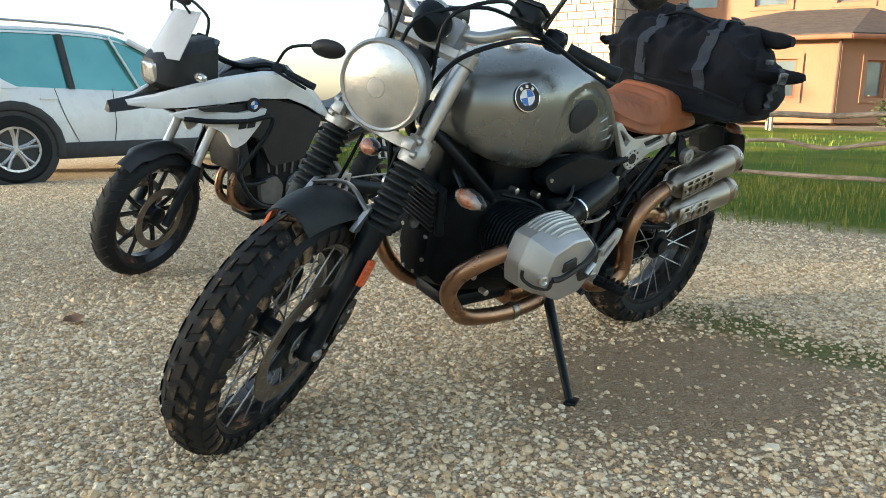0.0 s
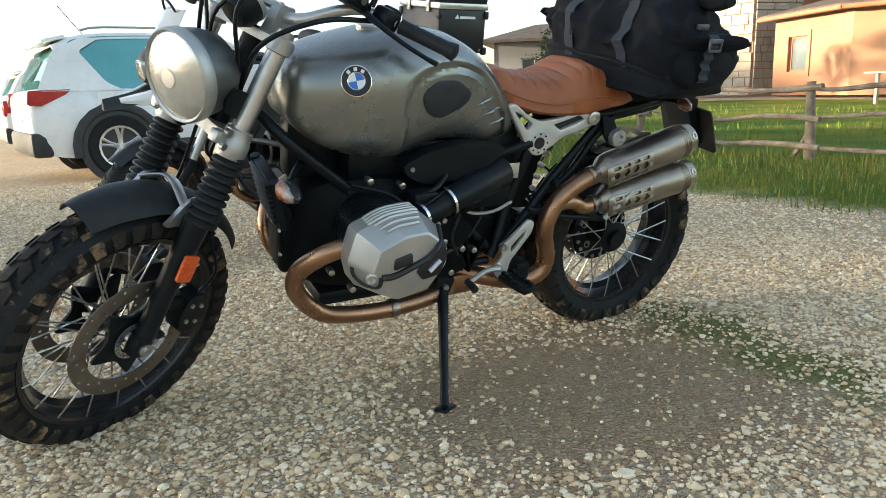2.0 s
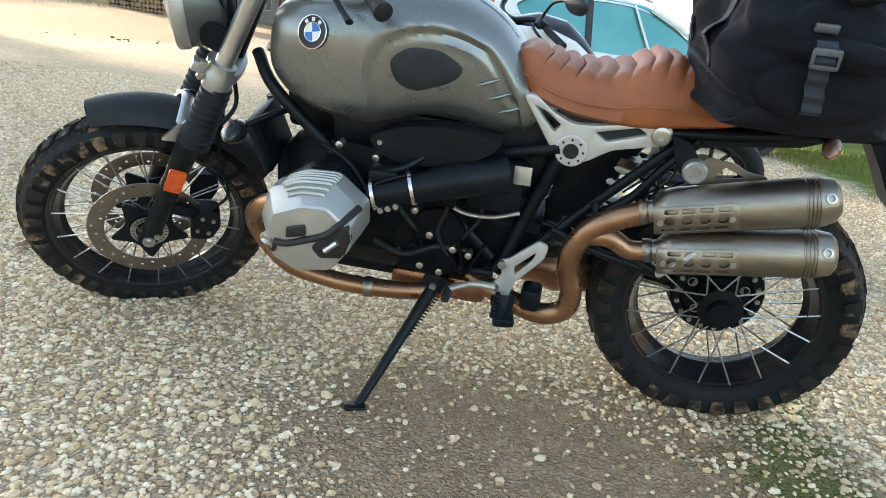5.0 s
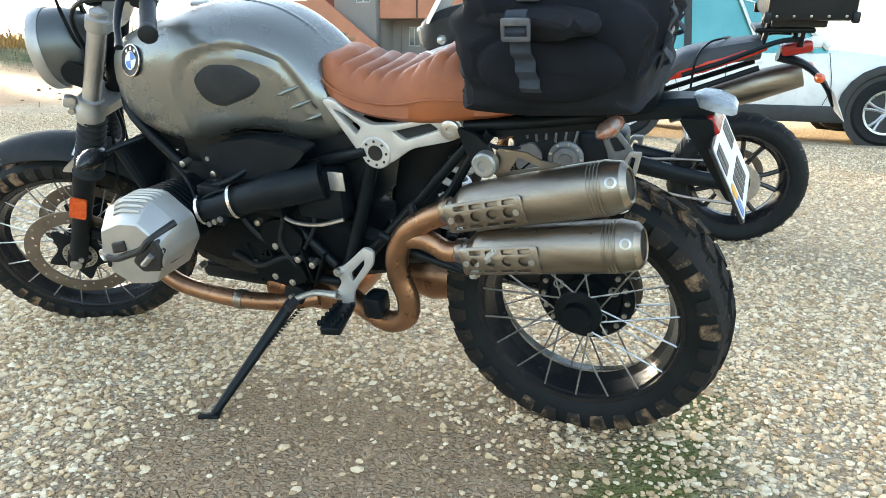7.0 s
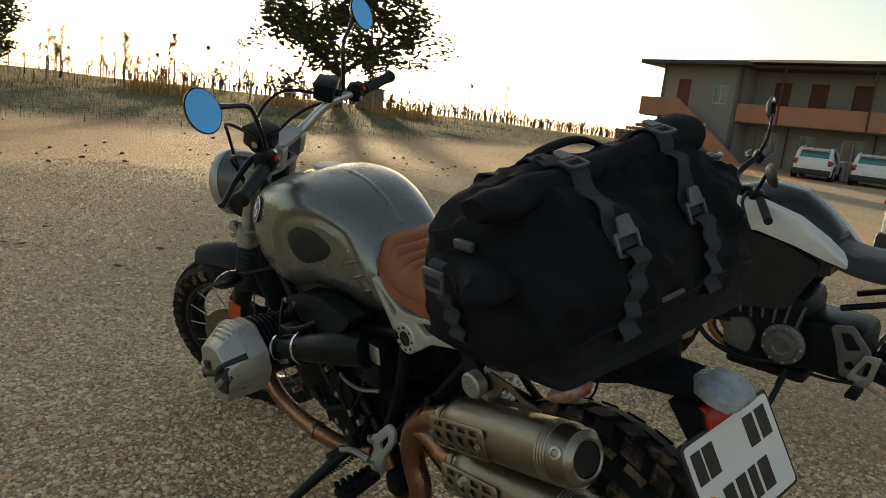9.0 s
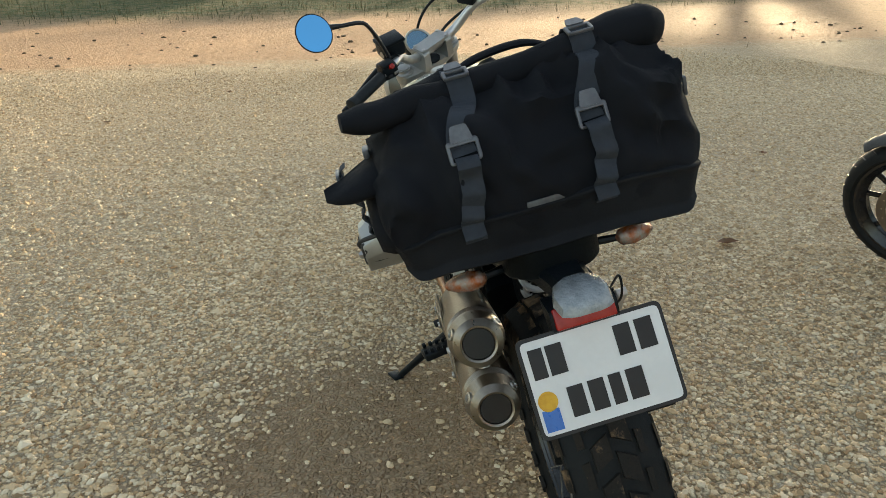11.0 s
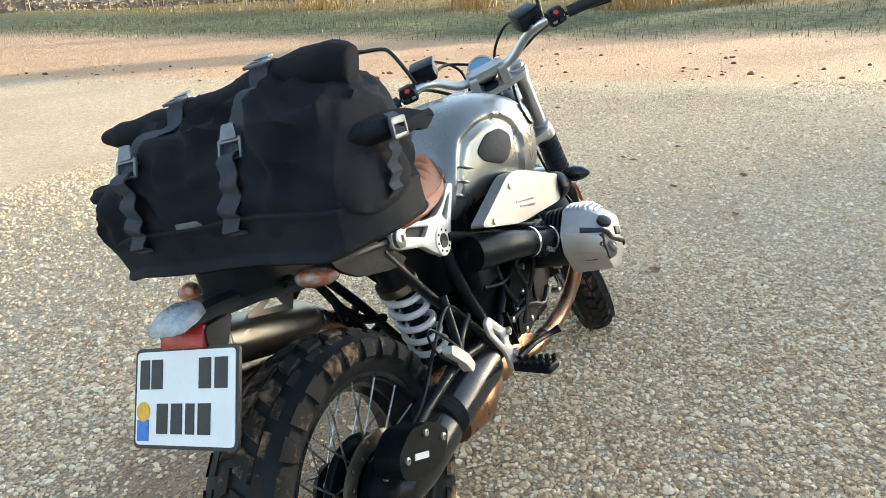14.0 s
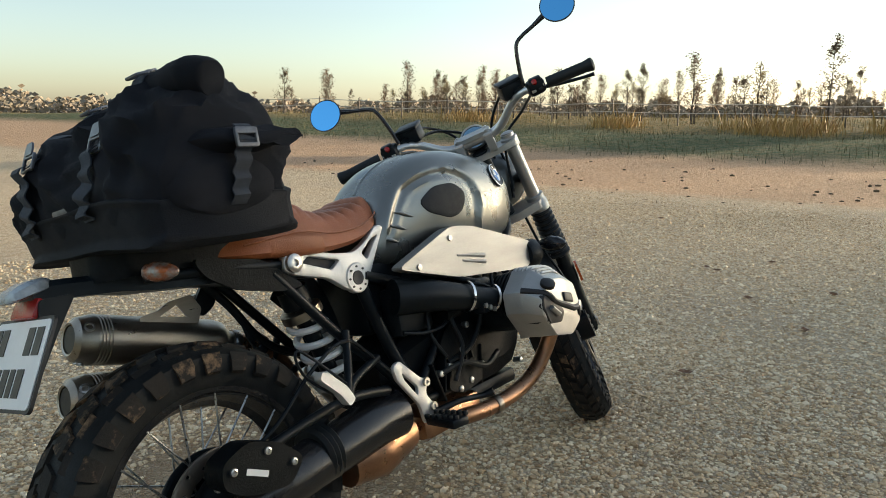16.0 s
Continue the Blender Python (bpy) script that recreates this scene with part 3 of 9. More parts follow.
def tree(name, m, height, trunk_h, r, rng, leaf, leaves, leaf_size, label, spread_=0.55, depth=2, split=4, crown=None):
    t = thing(name, m, label, "tree")
    bm, tips = bmesh.new(), []
    tube(bm, [(0, 0, -0.2), (0.02 * height, 0, trunk_h * 0.5), (0, 0.02 * height, trunk_h)], [r * 1.3, r, r * 0.8], 9, 3)
    for i in range(split + 2):
        a = 6.28 * i / (split + 2) + rng.uniform(-0.3, 0.3)
        d = Vector((math.cos(a) * spread_, math.sin(a) * spread_, 1 - 0.5 * spread_)).normalized()
        limb(bm, Vector((0, 0, trunk_h * rng.uniform(0.8, 1.0))), d, (height - trunk_h) * rng.uniform(0.4, 0.6), r * 0.5, depth, rng, tips, 0.2, split - 1, spread_ + 0.2)
    part("trunk", bm, BARK, t, "brown bark with bare limbs")
    if leaves:
        bm = bmesh.new()
        pts_ = []
        for i in range(leaves):
            if crown and rng.uniform() < 0.75:
                cz, rx, rz, holes = crown
                v = Vector(rng.normal(0, 1, 3)).normalized() * rng.uniform(0.35, 1.0) ** 0.5
                q = Vector((v.x * rx, v.y * rx, cz + v.z * rz))
                if noise.noise(q * holes) < -0.08 or noise.noise(q * 0.35 + Vector((7, 1, 2))) < -0.22:
                    continue
                pts_.append(q)
            else:
                c = tips[rng.integers(0, len(tips))]
                pts_.append(c + Vector(rng.normal(0, leaf_size * 2.4, 3)))
        leaf_mesh(bm, pts_, leaf_size, rng)
        part("crown", bm, leaf, t, "", False)
    return t


def at(az, dist, eye=(0.6, -1.3)):
    return eye[0] + dist * math.cos(radians(az)), eye[1] + dist * math.sin(radians(az))


rng = np.random.default_rng(9)
x, y = at(144.5, 43)
tree("broad_tree", pose(x, y, gz(x, y)), 9.5, 2.0, 0.32, rng, LEAF_DARK, 22000, 0.17, "broad dark evergreen oak beside the track with the low sun behind", 0.75, 2, 4, (5.3, 4.7, 3.6, 0.55))
x, y = at(168.2, 40)
tree("round_tree", pose(x, y, gz(x, y)), 3.6, 0.7, 0.16, rng, LEAF_GREEN, 6000, 0.12, "small round evergreen tree at the orchard edge", 0.6, 2, 3, (1.95, 1.45, 1.55, 0.8))
def fruit_tree(m, h, rng, leaf, leaves):
    """A slim young tree: one leader with short rising side shoots, sparsely leaved."""
    t = thing("fruit_tree", m, "young thin fruit tree with few rusty leaves", "tree")
    bm, tips = bmesh.new(), []
    lead = [Vector((0.04 * h * noise.noise(Vector((i, h, 0))), 0.04 * h * noise.noise(Vector((0, i, h))), h * i / 5)) for i in range(6)]
    tube(bm, lead, [0.06, 0.05, 0.035, 0.02, 0.012, 0.006], 6, 2)
    for i in range(22):
        f = rng.uniform(0.16, 0.95)
        k = min(4, int(f * 5))
        p = lead[k].lerp(lead[k + 1], f * 5 - k)
        a, l = rng.uniform(0, 6.28), h * (0.30 * (1 - f) + 0.07) * rng.uniform(0.6, 1.25)
        d = Vector((0.62 * math.cos(a), 0.62 * math.sin(a), 0.78))
        q = [p, p + d * l * 0.5 + Vector(rng.normal(0, 0.03, 3)), p + d * l + Vector((0, 0, 0.15 * l))]
        tube(bm, q, [0.018, 0.006], 4, 1)
        tips += [q[1], q[2], q[1].lerp(q[2], 0.5)]
        for b in range(2):
            e = q[1] + Vector(rng.normal(0, 0.16 * l + 0.05, 3)) + Vector((0, 0, 0.2 * l))
            tube(bm, [q[1], e], [0.008, 0.004], 3, 1)
            tips.append(e)
    part("trunk", bm, BARK, t, "brown bark with thin shoots")
    bm = bmesh.new()
    leaf_mesh(bm, [tips[rng.integers(0, len(tips))] + Vector(rng.normal(0, 0.09, 3)) for i in range(leaves)], 0.05, rng)
    part("crown", bm, leaf, t, "", False)
    return t


# young fruit trees, three growths, planted in rows
kinds = []
for i, (h, lv) in enumerate(((3.4, 130), (2.9, 60), (3.9, 190))):
    kinds.append(fruit_tree(pose(-36, -8 + 3 * i, gz(-36, -8 + 3 * i)), h, rng, (LEAF_RUST, LEAF_YELLOW, LEAF_BROWN)[i], lv * 7))
    tagged(kinds[-1], group="orchard trees")
for row in range(5):
    for j in range(26):
        x = -37 - 6.5 * row + rng.uniform(-0.6, 0.6)
        y = -44 + 3.6 * j + rng.uniform(-0.8, 0.8) + 1.3 * row
        if rng.uniform() < 0.12 or (abs(x + 36) < 1.2 and abs(y + 5) < 5):
            continue
        s = rng.uniform(0.5, 1.0)
        c = copy_thing(kinds[rng.integers(0, 3)], pose(x, y, gz(x, y), 0, 0, rng.uniform(0, 360)) @ Matrix.Diagonal((s, s, s * rng.uniform(0.85, 1.1), 1)))
# closer planting in the front rows towards the track's bend
for j in range(70):
    x = -36.5 - 4.0 * (j % 2) + rng.uniform(-0.8, 0.8)
    y = -30 + 0.86 * j + rng.uniform(-0.5, 0.5)
    s = rng.uniform(0.38, 0.72)
    copy_thing(kinds[rng.integers(0, 3)], pose(x, y, gz(x, y), 0, 0, rng.uniform(0, 360)) @ Matrix.Diagonal((s * 1.15, s * 1.15, s * rng.uniform(0.8, 1.1), 1)))
# vines to the north-west
vm = bmesh.new()
lm = []
for row in range(11):
    for j in range(46):
        x = -46 - 3.0 * row + rng.uniform(-0.5, 0.5)
        y = 22 + 1.9 * j + rng.uniform(-0.4, 0.4)
        z = gz(x, y)
        h = rng.uniform(1.0, 1.9)
        for b in range(9):
            a = rng.uniform(0, 6.28)
            tube(vm, [(x, y, z), (x + 0.1 * math.cos(a), y + 0.1 * math.sin(a), z + 0.6 * h), (x + 0.55 * math.cos(a), y + 0.75 * math.sin(a), z + h * rng.uniform(0.7, 1.15))], [0.03, 0.014], 3, 1)
tagged(part("vineyard", vm, BARK), "rows of bare brown vines fading into the haze", "vineyard", kind="stuff")
# post and wire fence along the orchard
WOOD_GREY = surf("weathered_wood", (0.26, 0.21, 0.165), (0.16, 0.125, 0.095), 9, 0.85, 0, 0.7, 60, stretch=(3, 3, 0.6))
WIRE = surf("pale_wire", (0.55, 0.5, 0.42), (0.45, 0.4, 0.33), 5, 0.6)
of = thing("orchard_fence", pose(-33.5, 0, 0), "thin post and rail fence along the orchard edge", "fence")
py = [-40 + 3.2 * i for i in range(25)]
for q in py:
    part("post", box(bmesh.new(), (0, q, gz(-33.5, q) + 0.55), (0.07, 0.07, 1.1), None, 0.01), WOOD_GREY, of)
for h in (0.55, 0.95):
    part("rail", tube(bmesh.new(), [(0, q, gz(-33.5, q) + h) for q in py], 0.02, 5, 1), WIRE, of)
# far woods
rng = np.random.default_rng(11)
bm = bmesh.new()
for i in range(16000):
    a = radians(rng.uniform(172, 262))
    d = rng.uniform(95, 190)
    x, y = d * math.cos(a), d * math.sin(a)
    hh = (0.8 + 2.6 * (0.5 + noise.noise(Vector((math.degrees(a) * 0.5, d * 0.004, 5))))) * d / 130
    s = 0.44 * d / 130 * rng.uniform(0.6, 1.3)
    c = Vector((x, y, 0.9 + rng.uniform(0, 1) ** 1.3 * hh))
    for q in range(3):
        o = c + Vector(rng.normal(0, 0.8 * s, 3))
        s_, u_, _ = frame_of(rng.normal(0, 1, 3))
        bm.faces.new([bm.verts.new(o + v) for v in (-s * s_, 0.7 * s * u_, s * s_, -0.7 * s * u_)])
# paler browns put the haze of distance into the base colour
HAZED_WOODS = surf("far_woods", (0.27, 0.21, 0.155), (0.19, 0.165, 0.125), 0.05, 0.9)
tagged(part("far_woods", bm, HAZED_WOODS, None, "", False), "low line of distant woods on the horizon, haze painted into its colour", "woods", kind="stuff")
# little shed beside the broad tree
x, y = at(141.9, 44)
shed = thing("shed", pose(x, y, gz(x, y), 0, 0, 58), "small low grey block hut beside the broad tree", "shed")
part("wall", box(bmesh.new(), (0, 0, 0.6), (1.5, 1.7, 1.2), None, 0.02), WOOD_GREY, shed)
part("roof", box(bmesh.new(), (0, 0, 1.24), (1.7, 1.9, 0.09), None, 0.02), BARK, shed)

# ---- the silver roadster on its side stand ----
from mathutils.bvhtree import BVHTree

LEAN, YAW = 13.78, -5.177
BIKE = pose(0, -0.0887, 0, 0, 0, YAW) @ pose(0, 0, 0, LEAN, 0, 0)
bike = thing("motorcycle", BIKE, "grey metallic roadster with tan seat leaning on its side stand", "motorcycle")
# steering: foot of the axis, its direction, the turn of the bars to the left
FOOT, AXIS, TURN = Vector((-1.534, 0, 0.297)), Vector((0.4311, 0, 0.9023)), 31.2
FWD = Vector((-0.9023, 0, 0.4311))
STEER = Matrix.Translation(FOOT) @ Matrix.Rotation(radians(TURN), 4, AXIS) @ Matrix((FWD, Vector((0, 1, 0)), AXIS)).transposed().to_4x4()


def front(name, bm, material, parent=None, label="", angle=40, smooth=True):
    """A part of the steered front end, built in (forward, right, up along the steering axis)."""
    bm.transform(STEER)
    return part(name, bm, material, parent or bike, label, smooth, angle)


def tyre_profile(R, w, rim):
    h = w / 2
    return [(rim - 0.004, -h * 0.62), (rim + 0.012, -h * 0.78), (R - 0.052, -h * 0.98), (R - 0.03, -h * 0.97), (R - 0.017, -h * 0.72), (R - 0.011, -h * 0.36), (R - 0.009, 0), (R - 0.011, h * 0.36), (R - 0.017, h * 0.72), (R - 0.03, h * 0.97), (R - 0.052, h * 0.98), (rim + 0.012, h * 0.78), (rim - 0.004, h * 0.62), (rim - 0.008, 0)]


def tread(R, w, pitches, seedv):
    """Chunky blocks round a tyre, two in the middle and one on each shoulder of every pitch."""
    bm = bmesh.new()
    rr = random.Random(seedv)
    h = w / 2
    for i in range(pitches):
        for row, (y0, y1, drop, turn, off) in enumerate(((-0.93, -0.50, 0.010, 0.10, 0.5), (-0.44, -0.03, 0.0, 0.25, 0.0), (0.03, 0.44, 0.0, -0.25, 0.5), (0.50, 0.93, 0.010, -0.10, 0.0))):
            a = 2 * math.pi * (i + off) / pitches
            la = 0.36 * 2 * math.pi / pitches * rr.uniform(0.92, 1.06)
            top, base = [], []
            for sy, sa in ((0, -1), (1, -1), (1, 1), (0, 1)):
                f = y0 + (y1 - y0) * sy
                yy = f * h
                skew = turn * (sy - 0.5) * 2 * math.pi / pitches
                lift = R - 0.030 * abs(f) ** 2.6 - drop * 0.25
                for ring, rad, k in ((base, lift - 0.016, 1.0), (top, lift - rr.uniform(0, 0.0015), 0.86)):
                    b = a + sa * la * k + skew
                    ring.append(bm.verts.new((rad * math.cos(b), yy + (0.5 * (y0 + y1) * h - yy) * (1 - k) * 0.6, rad * math.sin(b))))
            bm.faces.new(top)
            for q in range(4):
                bm.faces.new((base[q], base[(q + 1) % 4], top[(q + 1) % 4], top[q]))
        for s in (-1, 1):
            # block running down the shoulder on to the side wall
            a = 2 * math.pi * (i + (0.5 if s < 0 else 0.0)) / pitches
            la = 0.33 * 2 * math.pi / pitches
            rows_ = []
            for rad, yy, k in ((R - 0.024, 0.955, 1.0), (R - 0.040, 1.055, 0.96), (R - 0.062, 1.05, 0.80), (R - 0.068, 0.96, 0.76)):
                rows_.append([bm.verts.new((rad * math.cos(a + q * la * k), s * yy * h, rad * math.sin(a + q * la * k))) for q in (-1, 1)])
            for u, v in zip(rows_, rows_[1:]):
                bm.faces.new((u[0], u[1], v[1], v[0]))
            for q in (0, 1):
                bm.faces.new([r_[q] for r_ in rows_])
    return bm


def wheel_parts(centre, R, w, rim, put, pitches, hub_r, hub_w, seedv, spokes=36):
    """A spoked wheel about the y axis: tyre, blocks, rim, hub and spokes; put(name, bm, material, parent, label) links a part."""
    t = Matrix.Translation(centre)
    bm = lathe(bmesh.new(), tyre_profile(R, w, rim), (0, 0, 0), (0, 1, 0), 72, True)
    bm.transform(t)
    tyre = put("tyre", bm, RUBBER, None, "black knobbly tyre caked with pale mud")
    bm = tread(R, w, pitches, seedv)
    bm.transform(t)
    put("tread", bm, KNOB, tyre, "muddy chunky tread")
    rw = w * 0.36
    bm = lathe(bmesh.new(), [(rim + 0.012, -rw - 0.006), (rim + 0.013, -rw), (rim - 0.006, -rw + 0.004), (rim - 0.016, -rw * 0.5), (rim - 0.024, 0), (rim - 0.016, rw * 0.5), (rim - 0.006, rw - 0.004), (rim + 0.013, rw), (rim + 0.012, rw + 0.006), (rim + 0.002, rw + 0.004), (rim - 0.012, rw * 0.55), (rim - 0.030, 0.0), (rim - 0.012, -rw * 0.55), (rim + 0.002, -rw - 0.004)], (0, 0, 0), (0, 1, 0), 72, True)
    bm.transform(t)
    rim_ob = put("rim", bm, GLOSS_BLACK, None, "black spoked rim")
    bm = lathe(bmesh.new(), [(0.02, -hub_w), (hub_r * 0.55, -hub_w), (hub_r * 0.6, -hub_w * 0.75), (hub_r, -hub_w * 0.7), (hub_r, -hub_w * 0.55), (hub_r * 0.6, -hub_w * 0.4), (hub_r * 0.55, hub_w * 0.4), (hub_r, hub_w * 0.55), (hub_r, hub_w * 0.7), (hub_r * 0.6, hub_w * 0.75), (hub_r * 0.55, hub_w), (0.02, hub_w)], (0, 0, 0), (0, 1, 0), 32)
    bm.transform(t)
    put("hub", bm, BLACK, None, "black hub")
    for i in range(spokes):
        s = -1 if i % 2 else 1
        a = 2 * math.pi * i / spokes
        b = a + (0.5 if (i // 2) % 2 else -0.5)
        p = Vector((hub_r * 0.97 * math.cos(b), s * hub_w * 0.62, hub_r * 0.97 * math.sin(b)))
        q = Vector(((rim - 0.002) * math.cos(a), s * rw * 0.95, (rim - 0.002) * math.sin(a)))
        bm = tube(bmesh.new(), [p, q], 0.0023, 5, 1)
        bm.transform(t)
        put("spoke", bm, SPOKE, rim_ob)
    return rim_ob


# rear wheel
def rear_put(name, bm, material, parent=None, label=""):
    return part(name, bm, material, parent or rear_wheel, label)


rear_wheel = new("rear_wheel")
rear_wheel.parent = bike
RC = (0.012, 0, 0.326)
wheel_parts(RC, 0.334, 0.172, 0.228, rear_put, 30, 0.055, 0.07, 3)
bm = lathe(bmesh.new(), [(0.112, 0.014), (0.116, 0.008), (0.116, 0.0), (0.110, -0.006), (0.090, -0.006), (0.084, 0.002), (0.056, 0.006), (0.050, -0.008), (0.030, -0.010), (0.028, 0.014)], (RC[0], 0.030, RC[2]), (0, 1, 0), 48)
drum = part("hub_plate", bm, BLACK, rear_wheel, "black bolted hub plate")
for i in range(18):
    a = 2 * math.pi * i / 18
    part("bolt", lathe(bmesh.new(), [(0.0065, 0), (0.0065, -0.006), (0.003, -0.006)], (RC[0] + 0.100 * math.cos(a), 0.0245, RC[2] + 0.100 * math.sin(a)), (0, 1, 0), 8), BOLT, drum)
for i in range(5):
    a = 2 * math.pi * i / 5 + 0.3
    part("hub_window", lathe(bmesh.new(), [(0.013, 0), (0.013, -0.003), (0.010, -0.003), (0.009, 0.0)], (RC[0] + 0.069 * math.cos(a), 0.0345, RC[2] + 0.069 * math.sin(a)), (0, 1, 0), 14), SATIN, drum)
part("hub_cap", lathe(bmesh.new(), [(0.034, 0.01), (0.033, -0.016), (0.029, -0.022), (0.025, -0.022), (0.022, -0.010), (0.002, -0.008)], (RC[0], 0.030, RC[2]), (0, 1, 0), 28), GLOSS_BLACK, drum)
bm = bmesh.new()
prism(bm, circle(0, 0, 0.125, 48), 0.005, side(0.085), 0.0008, [circle(0, 0, 0.088, 32)] + [circle(r * math.cos(a), r * math.sin(a), 0.0042, 6) for i in range(20) for r, a in ((0.1 + 0.013 * (i % 2), 2 * math.pi * i / 20),)])
bm.transform(Matrix.Translation((RC[0], 0, RC[2])))
part("brake_disc", bm, DISC, rear_wheel, "drilled steel brake disc")

# front wheel
front_wheel = new("front_wheel")
front_wheel.parent = bike
FC = (0.045, 0, -0.006)


def front_put(name, bm, material, parent=None, label=""):
    return front(name, bm, material, parent or front_wheel, label)


wheel_parts(FC, 0.337, 0.122, 0.25, front_put, 38, 0.04, 0.055, 5)
for s in (-1, 1):
    bm = bmesh.new()
    holes = [circle(r * math.cos(a), r * math.sin(a), 0.0042, 6) for i in range(30) for r, a in ((0.128 + 0.011 * (i % 3), 2 * math.pi * i / 30),)]
    prism(bm, circle(0, 0, 0.16, 60), 0.005, side(s * 0.072), 0.0008, [circle(0, 0, 0.117, 40)] + holes)
    bm.transform(Matrix.Translation(FC))
    d = front("brake_disc", bm, DISC, front_wheel, "drilled brake disc with rusty bloom")
    bm = bmesh.new()
    star = [((0.115 if i % 2 else 0.062) * math.cos(math.pi * i / 5), (0.115 if i % 2 else 0.062) * math.sin(math.pi * i / 5)) for i in range(10)]
    prism(bm, chamfer(star, 0.02), 0.008, side(s * 0.071), 0.001, [circle(0, 0, 0.035, 16)])
    bm.transform(Matrix.Translation(FC))
    front("disc_carrier", bm, BLACK, d)
bm = prism(bmesh.new(), circle(0, 0, 0.05, 40), 0.003, side(-0.083), 0.0, [circle(0, 0, 0.036, 24)] + [[(r * math.cos(a), r * math.sin(a)) for r, a in ((0.039, b - 0.05), (0.047, b - 0.05), (0.047, b + 0.05), (0.039, b + 0.05))] for b in (2 * math.pi * i / 24 for i in range(24))])
bm.transform(Matrix.Translation(FC))
front("sensor_ring", bm, BOLT, front_wheel, "slotted steel sensor ring")
front("axle", lathe(bmesh.new(), [(0.002, -0.137), (0.009, -0.137), (0.009, -0.132), (0.017, -0.132), (0.017, -0.12), (0.012, -0.12), (0.012, 0.13), (0.017, 0.13), (0.017, 0.137), (0.002, 0.137)], FC, (0, 1, 0), 20), BOLT, front_wheel)

# fork
for s in (-1, 1):
    y = s * 0.105
    bm = tube(bmesh.new(), [(0.046, y, -0.028), (0.044, y, 0.0), (0.040, y, 0.12), (0.036, y, 0.24), (0.034, y, 0.335)], [0.02, 0.026, 0.025, 0.029, 0.032], 18, 4)
    box(bm, (0.048, y, -0.004), (0.05, 0.04, 0.055), None, 0.01)
    leg = front("fork_leg", bm, BLACK, None, "black lower fork leg")
    prof = []
    for i in range(10):
        u = 0.325 + i * 0.0195
        k = 1 - 0.012 * i
        prof += [(0.030 * k, u), (0.041 * k, u + 0.0065), (0.041 * k, u + 0.012), (0.030 * k, u + 0.0185)]
    bm = lathe(bmesh.new(), prof, (0, 0, 0), (0, 0, 1), 24)
    bm.transform(Matrix.Translation((0.026, y, 0)) @ Matrix.Rotation(radians(-1.2), 4, "Y") @ Matrix.Translation((0.0035, 0, 0)))
    front("fork_gaiter", bm, GAITER, None, "ribbed black rubber gaiter")
    front("fork_tube", tube(bmesh.new(), [(0.026, y, 0.505), (0.020, y, 0.66), (0.014, y, 0.815)], 0.0225, 20, 2), ALU, None, "silver fork tube")
    bm = lathe(bmesh.new(), [(0.024, 0.503), (0.034, 0.505), (0.036, 0.515), (0.036, 0.545), (0.031, 0.552), (0.032, 0.572), (0.024, 0.575)], (0.024, y, 0), (0, 0, 1), 24)
    box(bm, (0.075, y * 0.93, 0.545), (0.035, 0.03, 0.03), None, 0.008)
    c = front("fork_clamp", bm, SATIN, None, "cast silver fork clamp")
    for k in (-1, 1):
        front("bolt", lathe(bmesh.new(), [(0.009, 0), (0.009, 0.012), (0.004, 0.012)], (0.067, y * 0.93 + s * 0.012, 0.545 + 0.017 * k), (0, s, 0), 12), BOLT, c)
    bm = lathe(bmesh.new(), [(0.023, 0.765), (0.029, 0.768), (0.029, 0.8), (0.02, 0.806), (0.018, 0.818), (0.002, 0.82)], (0.0145, y, 0), (0, 0, 1), 20)
    front("fork_cap", bm, SATIN, None, "silver fork cap")
    front("axle_clamp_bolt", lathe(bmesh.new(), [(0.008, 0), (0.008, 0.006), (0.003, 0.006)], (0.03, y + s * 0.024, 0.02), (0, s, 0), 10), BOLT, leg)
    # caliper
    bm = bmesh.new()
    prism(bm, chamfer([(-0.115, 0.035), (-0.06, 0.02), (-0.045, 0.07), (-0.055, 0.125), (-0.105, 0.135), (-0.125, 0.09)], 0.015), 0.05, side(s * 0.085), 0.008)
    box(bm, (-0.02, s * 0.09, 0.10), (0.09, 0.02, 0.035), None, 0.006)
    cal = front("brake_caliper", bm, BLACK, None, "black brake caliper")
    for k in range(4):
        front("bolt", lathe(bmesh.new(), [(0.006, 0), (0.006, 0.005), (0.002, 0.005)], (-0.10 + 0.03 * (k % 2), s * 0.11, 0.055 + 0.045 * (k // 2)), (0, s, 0), 8), BOLT, cal)
    if s < 0:
        bm = prism(bmesh.new(), chamfer([(-0.022, -0.034), (0.022, -0.034), (0.022, 0.034), (-0.022, 0.034)], 0.006), 0.008, side(y - 0.036), 0.002)
        bm.transform(Matrix.Translation((0.04, 0, 0.226)))
        front("reflector", bm, ORANGE, None, "amber side reflector")
    else:
        bm = prism(bmesh.new(), chamfer([(-0.022, -0.034), (0.022, -0.034), (0.022, 0.034), (-0.022, 0.034)], 0.006), 0.008, side(y + 0.036), 0.002)
        bm.transform(Matrix.Translation((0.04, 0, 0.226)))
        front("reflector", bm, ORANGE, None, "amber side reflector")
    front("brake_hose", tube(bmesh.new(), [(-0.085, s * 0.1, 0.13), (-0.11, s * 0.1, 0.2), (-0.055, s * 0.085, 0.29), (-0.03, s * 0.06, 0.40), (-0.01, s * 0.05, 0.52)], 0.0045, 8), BLACK)
